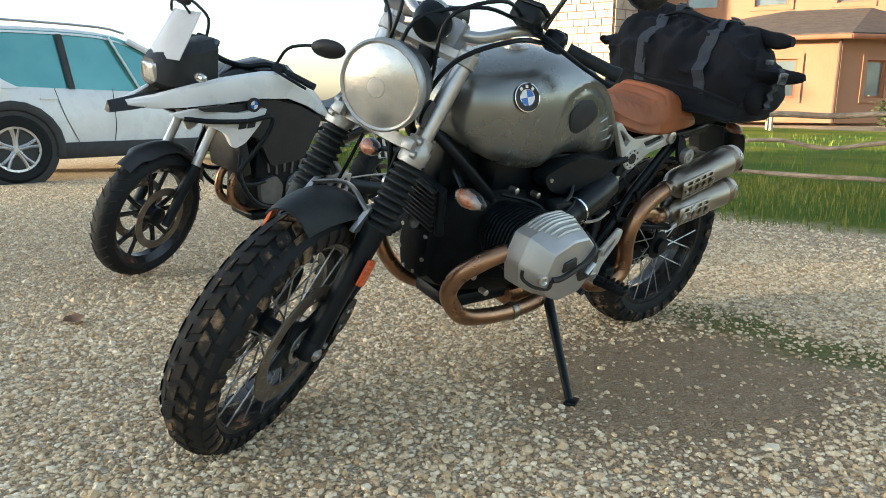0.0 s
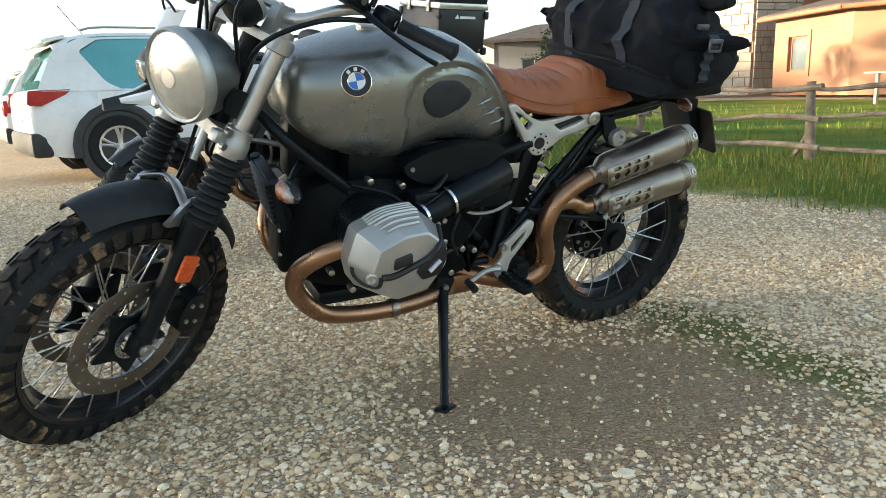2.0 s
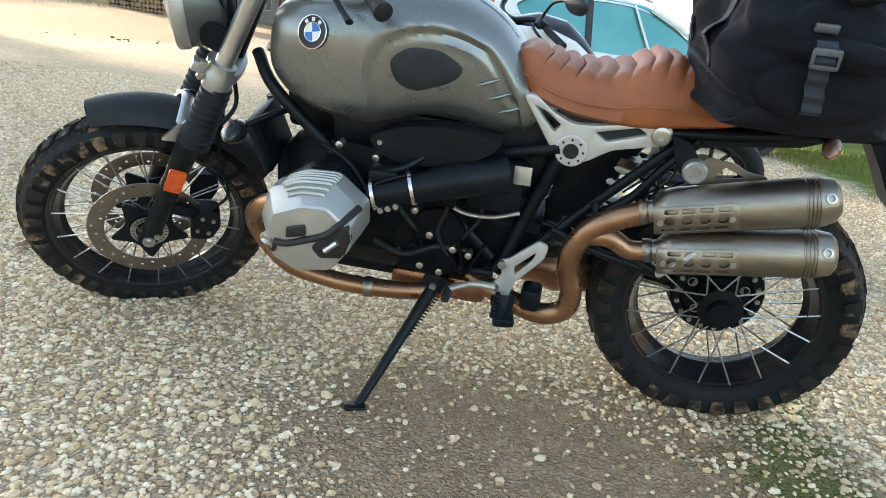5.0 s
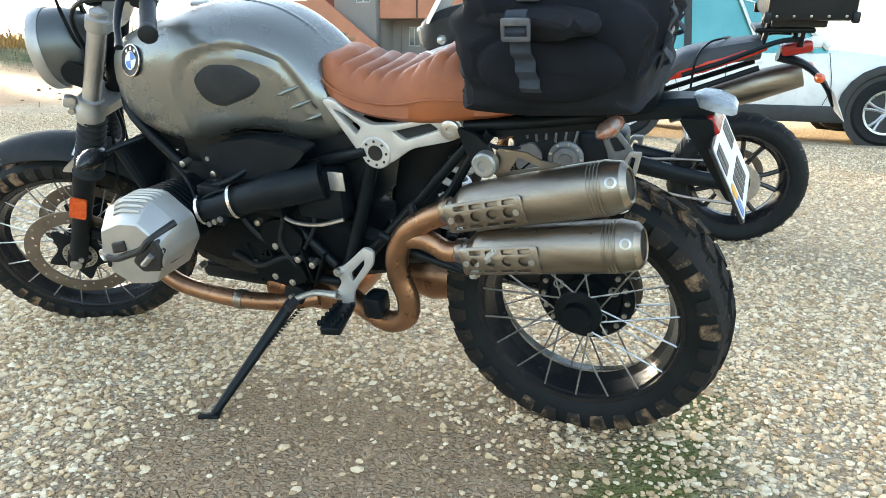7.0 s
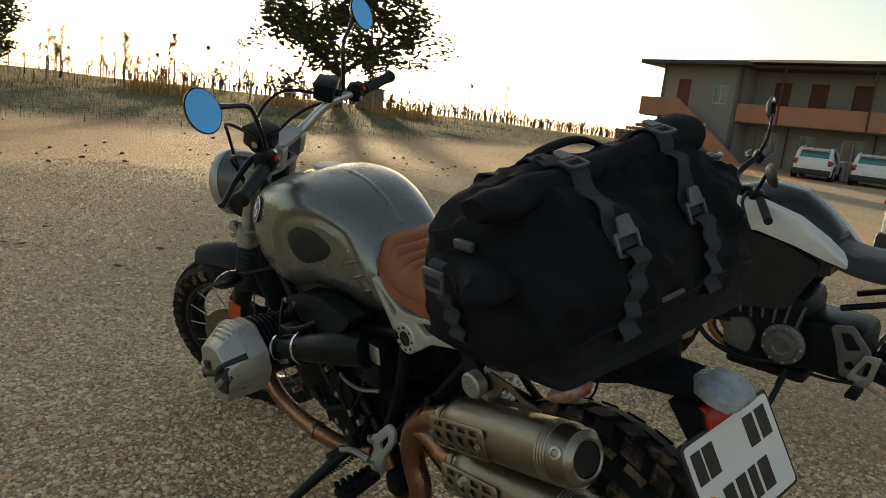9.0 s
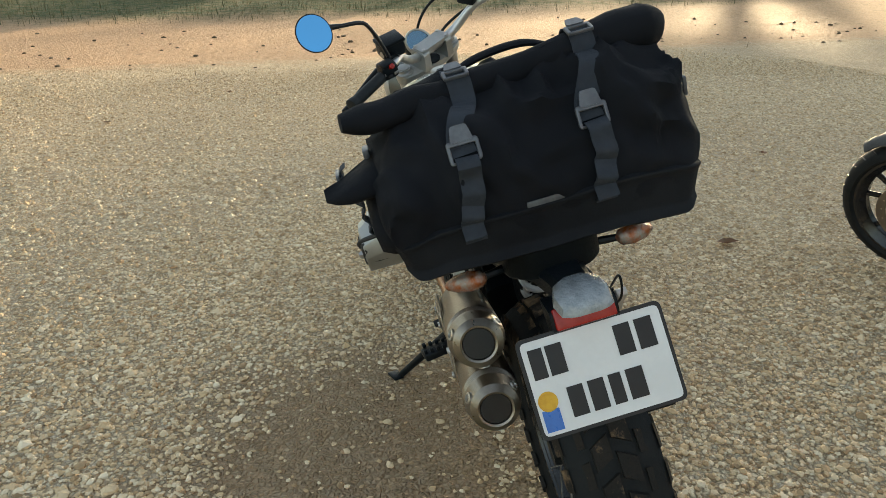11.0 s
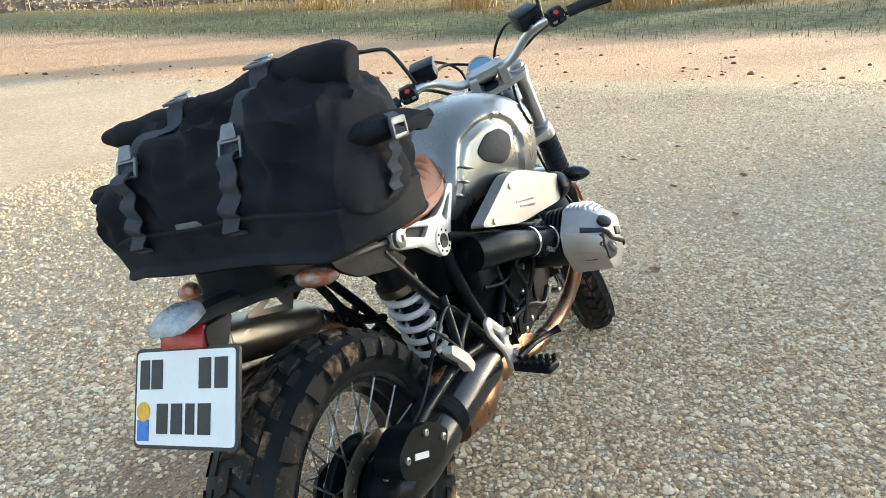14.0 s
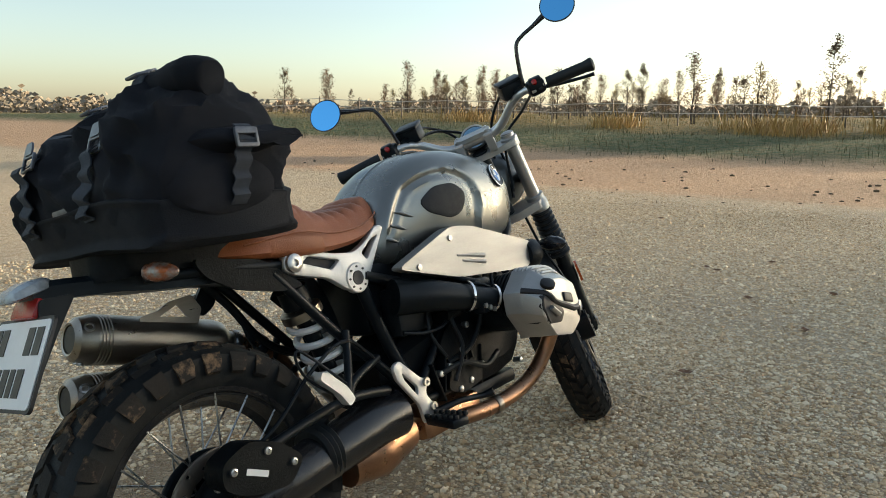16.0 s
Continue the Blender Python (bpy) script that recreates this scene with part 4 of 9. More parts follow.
# yokes
bm = prism(bmesh.new(), chamfer([(0.05, -0.125), (0.06, -0.06), (0.03, 0), (0.06, 0.06), (0.05, 0.125), (-0.01, 0.125), (-0.045, 0.035), (-0.045, -0.035), (-0.01, -0.125)], 0.02), 0.028, Matrix.Translation((0, 0, 0.545)), 0.006)
front("lower_yoke", bm, SATIN, None, "cast silver lower yoke")
bm = prism(bmesh.new(), chamfer([(0.045, -0.13), (0.03, -0.05), (0.03, 0.05), (0.045, 0.13), (-0.015, 0.13), (-0.04, 0.05), (-0.04, -0.05), (-0.015, -0.13)], 0.02), 0.02, Matrix.Translation((0, 0, 0.785)), 0.005)
front("upper_yoke", bm, SATIN, None, "cast silver upper yoke")
front("steering_stem", tube(bmesh.new(), [(-0.012, 0, 0.53), (-0.012, 0, 0.8)], 0.026, 18, 1), BLACK)

# mudguard over the front wheel
bm = bmesh.new()
rings = []
for i in range(22):
    a = radians(52 + 82 * i / 21)
    k = math.sin(math.pi * min(1, max(0, i / 21)))
    w = 0.058 + 0.016 * min(1.0, 4 * (i / 21)) * min(1.0, 5 * (1 - i / 21))
    ring = []
    for j in range(13):
        f = -1 + j / 6
        r = 0.383 - 0.040 * abs(f) ** 2.4
        ring.append(Vector((FC[0] + r * math.cos(a), w * f, FC[2] + r * math.sin(a))))
    for j in range(12, -1, -1):
        f = -1 + j / 6
        r = 0.379 - 0.040 * abs(f) ** 2.4
        ring.append(Vector((FC[0] + r * math.cos(a), w * f * 0.96, FC[2] + r * math.sin(a))))
    rings.append(ring)
loft(bm, rings)
front("mudguard", bm, GAITER, None, "short textured black front mudguard")
for s in (-1, 1):
    bm = prism(bmesh.new(), chamfer([(0.10, 0.30), (0.06, 0.37), (0.03, 0.385), (0.01, 0.36), (0.005, 0.30), (0.03, 0.275), (0.05, 0.31)], 0.012), 0.012, side(s * 0.078), 0.003)
    front("mudguard_bracket", bm, ALU, None, "polished alloy mudguard bracket")
bm = tube(bmesh.new(), [(0.06, -0.078, 0.36), (0.055, 0, 0.395), (0.06, 0.078, 0.36)], 0.016, 10, 5, 0.35)
front("mudguard_bridge", bm, ALU)

# headlamp; its face stands upright
TILT = Matrix.Translation((0.150, 0, 0.628)) @ Matrix.Rotation(radians(25.5), 4, "Y")
bm = lathe(bmesh.new(), [(0.002, -0.135), (0.03, -0.133), (0.06, -0.122), (0.083, -0.098), (0.096, -0.06), (0.1, -0.02), (0.1, 0.0), (0.094, 0.004)], (0, 0, 0), (1, 0, 0), 48)
bm.transform(TILT)
lamp = front("headlamp", bm, surf("lamp_shell", (0.16, 0.17, 0.17), (0.12, 0.13, 0.13), 5, 0.38, 0.8, 0.05, 500), None, "round grey headlamp with fluted glass")
bm = lathe(bmesh.new(), [(0.101, -0.022), (0.104, -0.018), (0.104, 0.004), (0.099, 0.010), (0.094, 0.006)], (0, 0, 0), (1, 0, 0), 48, True)
bm.transform(TILT)
front("lamp_rim", bm, SATIN, lamp, "satin chrome lamp rim")
bm = lathe(bmesh.new(), [(0.095, 0.004), (0.08, 0.012), (0.05, 0.02), (0.02, 0.024), (0.001, 0.0245)], (0, 0, 0), (1, 0, 0), 48)
bm.transform(TILT)
front("lamp_glass", bm, FROST, lamp, "dusty pale headlamp glass")
bm = lathe(bmesh.new(), [(0.022, 0.0235), (0.021, 0.0262), (0.012, 0.0268), (0.001, 0.0268)], (0, 0, 0), (1, 0, 0), 24)
bm.transform(TILT)
front("bulb_shield", bm, SATIN, lamp)
for s in (-1, 1):
    bm = prism(bmesh.new(), chamfer([(0.02, 0.59), (0.02, 0.655), (0.085, 0.66), (0.10, 0.63), (0.085, 0.60)], 0.012), 0.008, side(s * 0.098), 0.002)
    front("lamp_bracket", bm, BLACK, lamp)

# instrument and handlebar
G = Matrix.Translation((0.045, 0, 0.838)) @ Matrix.Rotation(radians(-38), 4, "Y")
bm = lathe(bmesh.new(), [(0.002, -0.055), (0.034, -0.05), (0.046, -0.03), (0.048, 0.0), (0.046, 0.006), (0.042, 0.004)], (0, 0, 0), (0, 0, 1), 36)
bm.transform(G)
gauge = front("instrument", bm, BLACK, None, "round black instrument with silver ring")
bm = lathe(bmesh.new(), [(0.0475, -0.004), (0.0495, 0.002), (0.047, 0.009), (0.042, 0.006)], (0, 0, 0), (0, 0, 1), 36, True)
bm.transform(G)
front("instrument_ring", bm, SATIN, gauge)
bm = lathe(bmesh.new(), [(0.0425, 0.004), (0.001, 0.0045)], (0, 0, 0), (0, 0, 1), 32)
bm.transform(G)
# blue-grey base colour imitates the sky mirrored in the gauge
front("instrument_glass", bm, surf("sky_blue_gauge", (0.22, 0.38, 0.5), (0.24, 0.4, 0.52), 20, 0.05, 0.9, rvar=0.0), gauge, "gauge glass with sky reflection put into its colour")
bar_pts = [(-0.147, -0.30, 0.945), (-0.098, -0.205, 0.943), (-0.06, -0.16, 0.915), (-0.03, -0.105, 0.862), (-0.02, -0.06, 0.845), (-0.02, 0, 0.843)]
bar_pts[0] = (-0.118, -0.275, 0.945)
full = bar_pts + [(x, -y, z) for x, y, z in bar_pts[-2::-1]]
front("handlebar", tube(bmesh.new(), full, [0.011, 0.011, 0.013, 0.0145, 0.0145, 0.0145, 0.0145, 0.0145, 0.013, 0.011, 0.011], 16, 6), ALU, None, "silver tapered handlebar")
for s in (-1, 1):
    bm = bmesh.new()
    prism(bm, chamfer([(-0.05, 0.79), (-0.052, 0.862), (0.012, 0.866), (0.018, 0.80), (0.03, 0.79)], 0.012), 0.026, side(s * 0.05), 0.004)
    cl = front("bar_clamp", bm, SATIN, None, "silver bar clamp")
    for k in (-0.04, 0.0):
        front("bolt", lathe(bmesh.new(), [(0.006, 0), (0.006, 0.008), (0.002, 0.008)], (k, s * 0.05, 0.864), (0, 0, 1), 10), BOLT, cl)
bm = prism(bmesh.new(), chamfer([(-0.047, -0.06), (0.005, -0.06), (0.005, 0.06), (-0.047, 0.06)], 0.01), 0.014, Matrix.Translation((0, 0, 0.862)), 0.003)
front("bar_bridge", bm, SATIN)
for s in (-1, 1):
    a, b = Vector((-0.122, s * 0.285, 0.945)), Vector((-0.149, s * 0.422, 0.946))
    d = (b - a).normalized()
    prof = [(0.018, 0)] + [q for i in range(9) for q in ((0.0165, 0.006 + i * 0.0135), (0.0175, 0.012 + i * 0.0135))] + [(0.019, 0.128), (0.02, 0.134), (0.02, 0.142), (0.012, 0.146), (0.002, 0.146)]
    front("grip", lathe(bmesh.new(), prof, a, d, 18), GAITER, None, "ribbed black rubber grip")
    bm = bmesh.new()
    c = Vector((-0.108, s * 0.248, 0.945))
    box(bm, c, (0.05, 0.055, 0.048), Matrix.Rotation(s * radians(-11), 4, "Z"), 0.012)
    box(bm, c + Vector((-0.006, s * 0.004, 0.022)), (0.03, 0.04, 0.016), None, 0.006)
    sw = front("switch_block", bm, BLACK, None, "black handlebar switch block")
    front("switch_button", lathe(bmesh.new(), [(0.008, 0), (0.008, 0.012), (0.004, 0.014), (0.001, 0.014)], c + Vector((-0.02, 0, 0.016)), (-0.8, 0, 0.6), 12), RED, sw, "red switch")
    for k in range(2):
        front("switch_button", box(bmesh.new(), c + Vector((-0.027, s * (0.012 - 0.022 * k), -0.006)), (0.006, 0.014, 0.008), None, 0.002), BOLT if k else PAD, sw)
    # lever with reservoir
    bm = tube(bmesh.new(), [(-0.075, s * 0.215, 0.935), (-0.062, s * 0.25, 0.928), (-0.072, s * 0.33, 0.912), (-0.088, s * 0.39, 0.905), (-0.097, s * 0.425, 0.903)], [0.011, 0.010, 0.008, 0.007, 0.009], 10, 5, 0.7)
    front("lever", bm, BLACK, None, "black brake or clutch lever")
    bm = box(bmesh.new(), (-0.045, s * 0.175, 0.955), (0.062, 0.075, 0.045), Matrix.Rotation(s * radians(-14), 4, "Z"), 0.008)
    box(bm, (-0.045, s * 0.175, 0.982), (0.066, 0.08, 0.012), Matrix.Rotation(s * radians(-14), 4, "Z"), 0.004)
    tube(bm, [(-0.09, s * 0.2, 0.945), (-0.05, s * 0.19, 0.945)], 0.016, 12, 1)
    res = front("fluid_reservoir", bm, BLACK, None, "black square fluid reservoir")
    front("sight_glass", lathe(bmesh.new(), [(0.009, 0), (0.009, 0.004), (0.001, 0.004)], (-0.045 - 0.006, s * 0.213, 0.955), (0, s, 0), 14), BOLT, res)
    # mirror
    mc = Vector((-0.03, s * 0.40, 1.127))
    bm = tube(bmesh.new(), [(-0.085, s * 0.215, 0.955), (-0.075, s * 0.222, 1.0), (-0.055, s * 0.24, 1.068), (-0.045, s * 0.262, 1.088), (-0.034, s * 0.31, 1.102), (-0.022, s * 0.36, 1.118)], [0.007, 0.0065, 0.006, 0.006, 0.006, 0.01], 10, 4)
    st = front("mirror_arm", bm, GLOSS_BLACK, None, "black mirror arm")
    n_ = Vector((-0.80, 0.0, 0.60)).normalized()
    bm = lathe(bmesh.new(), [(0.001, -0.026), (0.02, -0.025), (0.042, -0.016), (0.053, -0.004), (0.054, 0.0), (0.051, 0.001)], mc, n_, 36)
    front("mirror_shell", bm, GLOSS_BLACK, None, "round black mirror shell")
    bm = prism(bmesh.new(), circle(0, 0, 0.0505, 40), 0.0024, plane_m(mc, n_.cross(Vector((0, 1, 0))), (0, 1, 0)), 0)
    front("mirror_glass", bm, MIRROR, None, "round mirror glass with the sky's blue painted in", 40, False)
# cables between bars and headlamp
for i, pts_ in enumerate((
    [(-0.05, -0.17, 0.945), (0.08, -0.14, 0.93), (0.13, -0.06, 0.83), (0.07, -0.07, 0.70), (0.0, -0.05, 0.60)],
    [(-0.05, -0.16, 0.94), (0.06, -0.09, 0.90), (0.10, 0.02, 0.80), (0.05, 0.03, 0.66)],
    [(-0.05, 0.17, 0.945), (0.08, 0.13, 0.92), (0.12, 0.06, 0.82), (0.07, 0.06, 0.70), (0.0, 0.04, 0.60)],
    [(-0.10, 0.23, 0.93), (0.02, 0.18, 0.86), (0.06, 0.09, 0.78), (0.0, 0.05, 0.62)],
    [(-0.10, -0.23, 0.93), (0.03, -0.19, 0.87), (0.07, -0.10, 0.76), (0.01, -0.05, 0.62)],
    [(0.0, -0.02, 0.55), (-0.05, -0.05, 0.45), (-0.02, -0.085, 0.38)])):
    front("cable", tube(bmesh.new(), pts_, 0.0048 if i < 4 else 0.006, 8, 6), BLACK)

# tank
TANK = [(-1.140, 0.925, -1.152, 0.865, 0.05), (-1.112, 0.955, -1.135, 0.805, 0.118), (-1.045, 0.981, -1.08, 0.759, 0.160), (-0.96, 1.003, -0.99, 0.729, 0.183), (-0.86, 1.021, -0.88, 0.722, 0.188), (-0.77, 1.018, -0.77, 0.748, 0.178), (-0.69, 1.0, -0.69, 0.745, 0.158), (-0.62, 0.963, -0.60, 0.724, 0.137), (-0.575, 0.92, -0.53, 0.735, 0.121), (-0.553, 0.888, -0.495, 0.75, 0.108)]
HALF = [(0, 0), (0.004, 0.2), (0.02, 0.42), (0.06, 0.64), (0.14, 0.82), (0.26, 0.935), (0.4, 0.99), (0.54, 1.0), (0.68, 0.985), (0.82, 0.945), (0.93, 0.87), (1.0, 0.76)]
ARCH = [(-0.845, 0.70), (-0.872, 0.80), (-0.878, 0.865), (-0.842, 0.928), (-0.752, 0.955), (-0.655, 0.935), (-0.60, 0.895), (-0.55, 0.80), (-0.56, 0.70)]


def inside(px, pz, poly):
    r = False
    for (x0, z0), (x1, z1) in zip(poly, poly[1:] + poly[:1]):
        if (z0 > pz) != (z1 > pz) and px < (x1 - x0) * (pz - z0) / (z1 - z0) + x0:
            r = not r
    return r


def edge_gap(px, pz, line):
    best = 9.0
    for (x0, z0), (x1, z1) in zip(line, line[1:]):
        dx, dz = x1 - x0, z1 - z0
        t = max(0, min(1, ((px - x0) * dx + (pz - z0) * dz) / (dx * dx + dz * dz)))
        best = min(best, math.hypot(px - x0 - t * dx, pz - z0 - t * dz))
    return best


def tank_mesh():
    bm = bmesh.new()
    c = rounded([Vector((a, b, 0)) for a, b, *_ in TANK], 8)
    d = rounded([Vector((t[2], t[3], 0)) for t in TANK], 8)
    w = rounded([Vector((t[4], 0, 0)) for t in TANK], 8)
    half = rounded([Vector((v, f, 0)) for v, f in HALF], 4)
    arch = round_poly(ARCH, 6)
    rings = []
    for p, q, ww in zip(c, d, w):
        pts_ = []
        for h in half:
            x, z, y = p.x + (q.x - p.x) * h.x, p.y + (q.y - p.y) * h.x, ww.x * h.y
            g = edge_gap(x, z, arch[: len(arch) - 12])
            if h.x > 0.05:
                if inside(x, z, arch):
                    y -= 0.011 * smooth01(g / 0.014)
                    y += 0.004 * math.exp(-((g - 0.03) / 0.006) ** 2)
                else:
                    y += 0.003 * math.exp(-((g - 0.006) / 0.008) ** 2)
            pts_.append((x, y, z))
        rings.append([Vector((x, -y, z)) for x, y, z in pts_] + [Vector(v) for v in pts_[:0:-1]])
    return loft(bm, rings)


bm = tank_mesh()
TANK_TREE = BVHTree.FromBMesh(bm)
tank = part("fuel_tank", bm, PAINT, bike, "satin grey metallic fuel tank")


def on_tank(x, z, s, lift=0.003):
    hit = TANK_TREE.ray_cast(Vector((x, s * 0.5, z)), Vector((0, -s, 0)))
    return (hit[0] + Vector((0, s * lift, 0))) if hit[0] else Vector((x, s * 0.17, z))


def patch(bm, outline, s, lift):
    """A thin patch that follows the tank's side within the outline."""
    n = len(outline)
    cx, cz = sum(p[0] for p in outline) / n, sum(p[1] for p in outline) / n
    rings = []
    for k, l in ((1.0, -0.004), (1.0, lift * 0.6), (0.95, lift), (0.66, lift), (0.33, lift), (0.03, lift)):
        rings.append([on_tank(cx + (x - cx) * k, cz + (z - cz) * k, s, l) for x, z in outline])
    return loft(bm, rings, True)


PAD_LINE = [(-0.832, 0.879), (-0.788, 0.912), (-0.721, 0.909), (-0.667, 0.872), (-0.69, 0.842), (-0.77, 0.814), (-0.812, 0.830)]
for s in (-1, 1):
    part("knee_pad", patch(bmesh.new(), chamfer(PAD_LINE, 0.02), s, 0.004), PAD, tank, "black rubber knee pad")
    # raised slashes behind the pad
    for i in range(3):
        x0, z0 = -0.645 + 0.026 * i, 0.836 - 0.030 * i
        pts_ = [on_tank(x0 + 0.058 * t, z0 + 0.020 * t, s, -0.001 + 0.003 * math.sin(math.pi * t)) for t in (0, 0.25, 0.5, 0.75, 1)]
        part("tank_vent", tube(bmesh.new(), pts_, [0.001, 0.004, 0.005, 0.004, 0.001], 8, 3), PAINT, tank)
    # round badge: chrome rim, black ring, quarters
    c = Vector((-1.002, 0, 0.917))
    o = on_tank(c.x, c.z, s, 0)
    e1, e2 = on_tank(c.x + 0.02, c.z, s, 0) - on_tank(c.x - 0.02, c.z, s, 0), on_tank(c.x, c.z + 0.02, s, 0) - on_tank(c.x, c.z - 0.02, s, 0)
    nrm = e1.cross(e2).normalized()
    nrm = nrm if nrm.y * s > 0 else -nrm
    badge = part("badge", lathe(bmesh.new(), [(0.036, -0.004), (0.036, 0.003), (0.034, 0.005), (0.032, 0.004), (0.001, 0.0042)], o, nrm, 36), INK, tank, "round badge with blue and white quarters")
    part("badge_rim", lathe(bmesh.new(), [(0.0345, 0.002), (0.0365, 0.003), (0.0365, 0.005), (0.0345, 0.0055)], o, nrm, 36, True), CHROME, badge)
    up = e2.normalized()
    rt = up.cross(nrm).normalized()
    for q in range(4):
        bm = bmesh.new()
        vs = [bm.verts.new(o + nrm * 0.0048)]
        for j in range(9):
            a = math.pi / 2 * (q + j / 8) + radians(8)
            vs.append(bm.verts.new(o + nrm * 0.0048 + 0.0195 * (math.cos(a) * rt + math.sin(a) * up)))
        bm.faces.new(vs)
        part("badge_quarter", bm, PLATE if q % 2 else BLUE, badge, "", False)
    part("badge_ring", lathe(bmesh.new(), [(0.0195, 0.0048), (0.021, 0.0054), (0.0215, 0.0046)], o, nrm, 32, True), CHROME, badge)
    for j in range(3):
        a = radians(90 + (j - 1) * 38)
        p = o + nrm * 0.0047 + 0.0268 * (math.cos(a) * rt + math.sin(a) * up)
        d = -math.sin(a) * rt + math.cos(a) * up
        e = math.cos(a) * rt + math.sin(a) * up
        bm = bmesh.new()
        bm.faces.new([bm.verts.new(p + q) for q in (d * 0.004 + e * 0.004, d * 0.004 - e * 0.004, -d * 0.004 - e * 0.004, -d * 0.004 + e * 0.004)])
        part("badge_mark", bm, PLATE, badge, "", False)
part("filler_cap", lathe(bmesh.new(), [(0.036, -0.01), (0.036, 0.004), (0.032, 0.008), (0.012, 0.009), (0.001, 0.009)], (-0.90, 0.0, 1.014), (0.05, 0, 1), 28), SATIN, tank, "silver filler cap")
part("tank_seam", tube(bmesh.new(), [(x, 0, z + 0.0005) for x, z in ((-0.84, 1.019), (-0.77, 1.018), (-0.69, 1.0), (-0.62, 0.963), (-0.575, 0.92))], 0.006, 8, 5, 0.25), PAINT, tank)

# saddle
SEAT = [(-0.578, 0.902, 0.862, 0.055), (-0.548, 0.915, 0.838, 0.09), (-0.50, 0.902, 0.816, 0.117), (-0.43, 0.888, 0.798, 0.132), (-0.35, 0.893, 0.79, 0.137), (-0.27, 0.928, 0.79, 0.137), (-0.20, 0.912, 0.797, 0.130), (-0.13, 0.88, 0.805, 0.122), (-0.08, 0.868, 0.812, 0.105), (-0.05, 0.858, 0.82, 0.085)]
st_ = rounded([Vector((a, b, 0)) for a, b, *_ in SEAT], 20)
sb_ = rounded([Vector((c, d, 0)) for _, _, c, d in SEAT], 20)
rings = []
for p, q in zip(st_, sb_):
    cut = 0.0
    if -0.53 < p.x < -0.12:
        f = ((p.x + 0.53) / 0.037) % 1.0
        cut = 0.012 * (1 - abs(math.sin(math.pi * (f - 0.5))) ** 0.55)
    ring = []
    for j in range(25):
        f = -1 + j / 12
        e = abs(f)
        top = p.y - (p.y - q.x) * (0.85 * max(0, (e - 0.55) / 0.45) ** 2.2 + 0.05 * e) - cut * (1 - smooth01((e - 0.62) / 0.2))
        ring.append(Vector((p.x + 0.02 * (1 - e), q.y * f * (1.0 if e < 0.97 else 0.985), top)))
    ring.append(Vector((p.x, q.y * 0.9, q.x)))
    ring.append(Vector((p.x, -q.y * 0.9, q.x)))
    rings.append(ring)
seat = part("seat", loft(bmesh.new(), rings), LEATHER, bike, "pleated tan leather seat", True, 60)
for s in (-1, 1):
    part("seat_piping", tube(bmesh.new(), [(p.x, s * (q.y + 0.0015), p.y - (p.y - q.x) * 0.62) for p, q in list(zip(st_, sb_))[14:150:10]], 0.0022, 6, 2), LEATHER, seat)

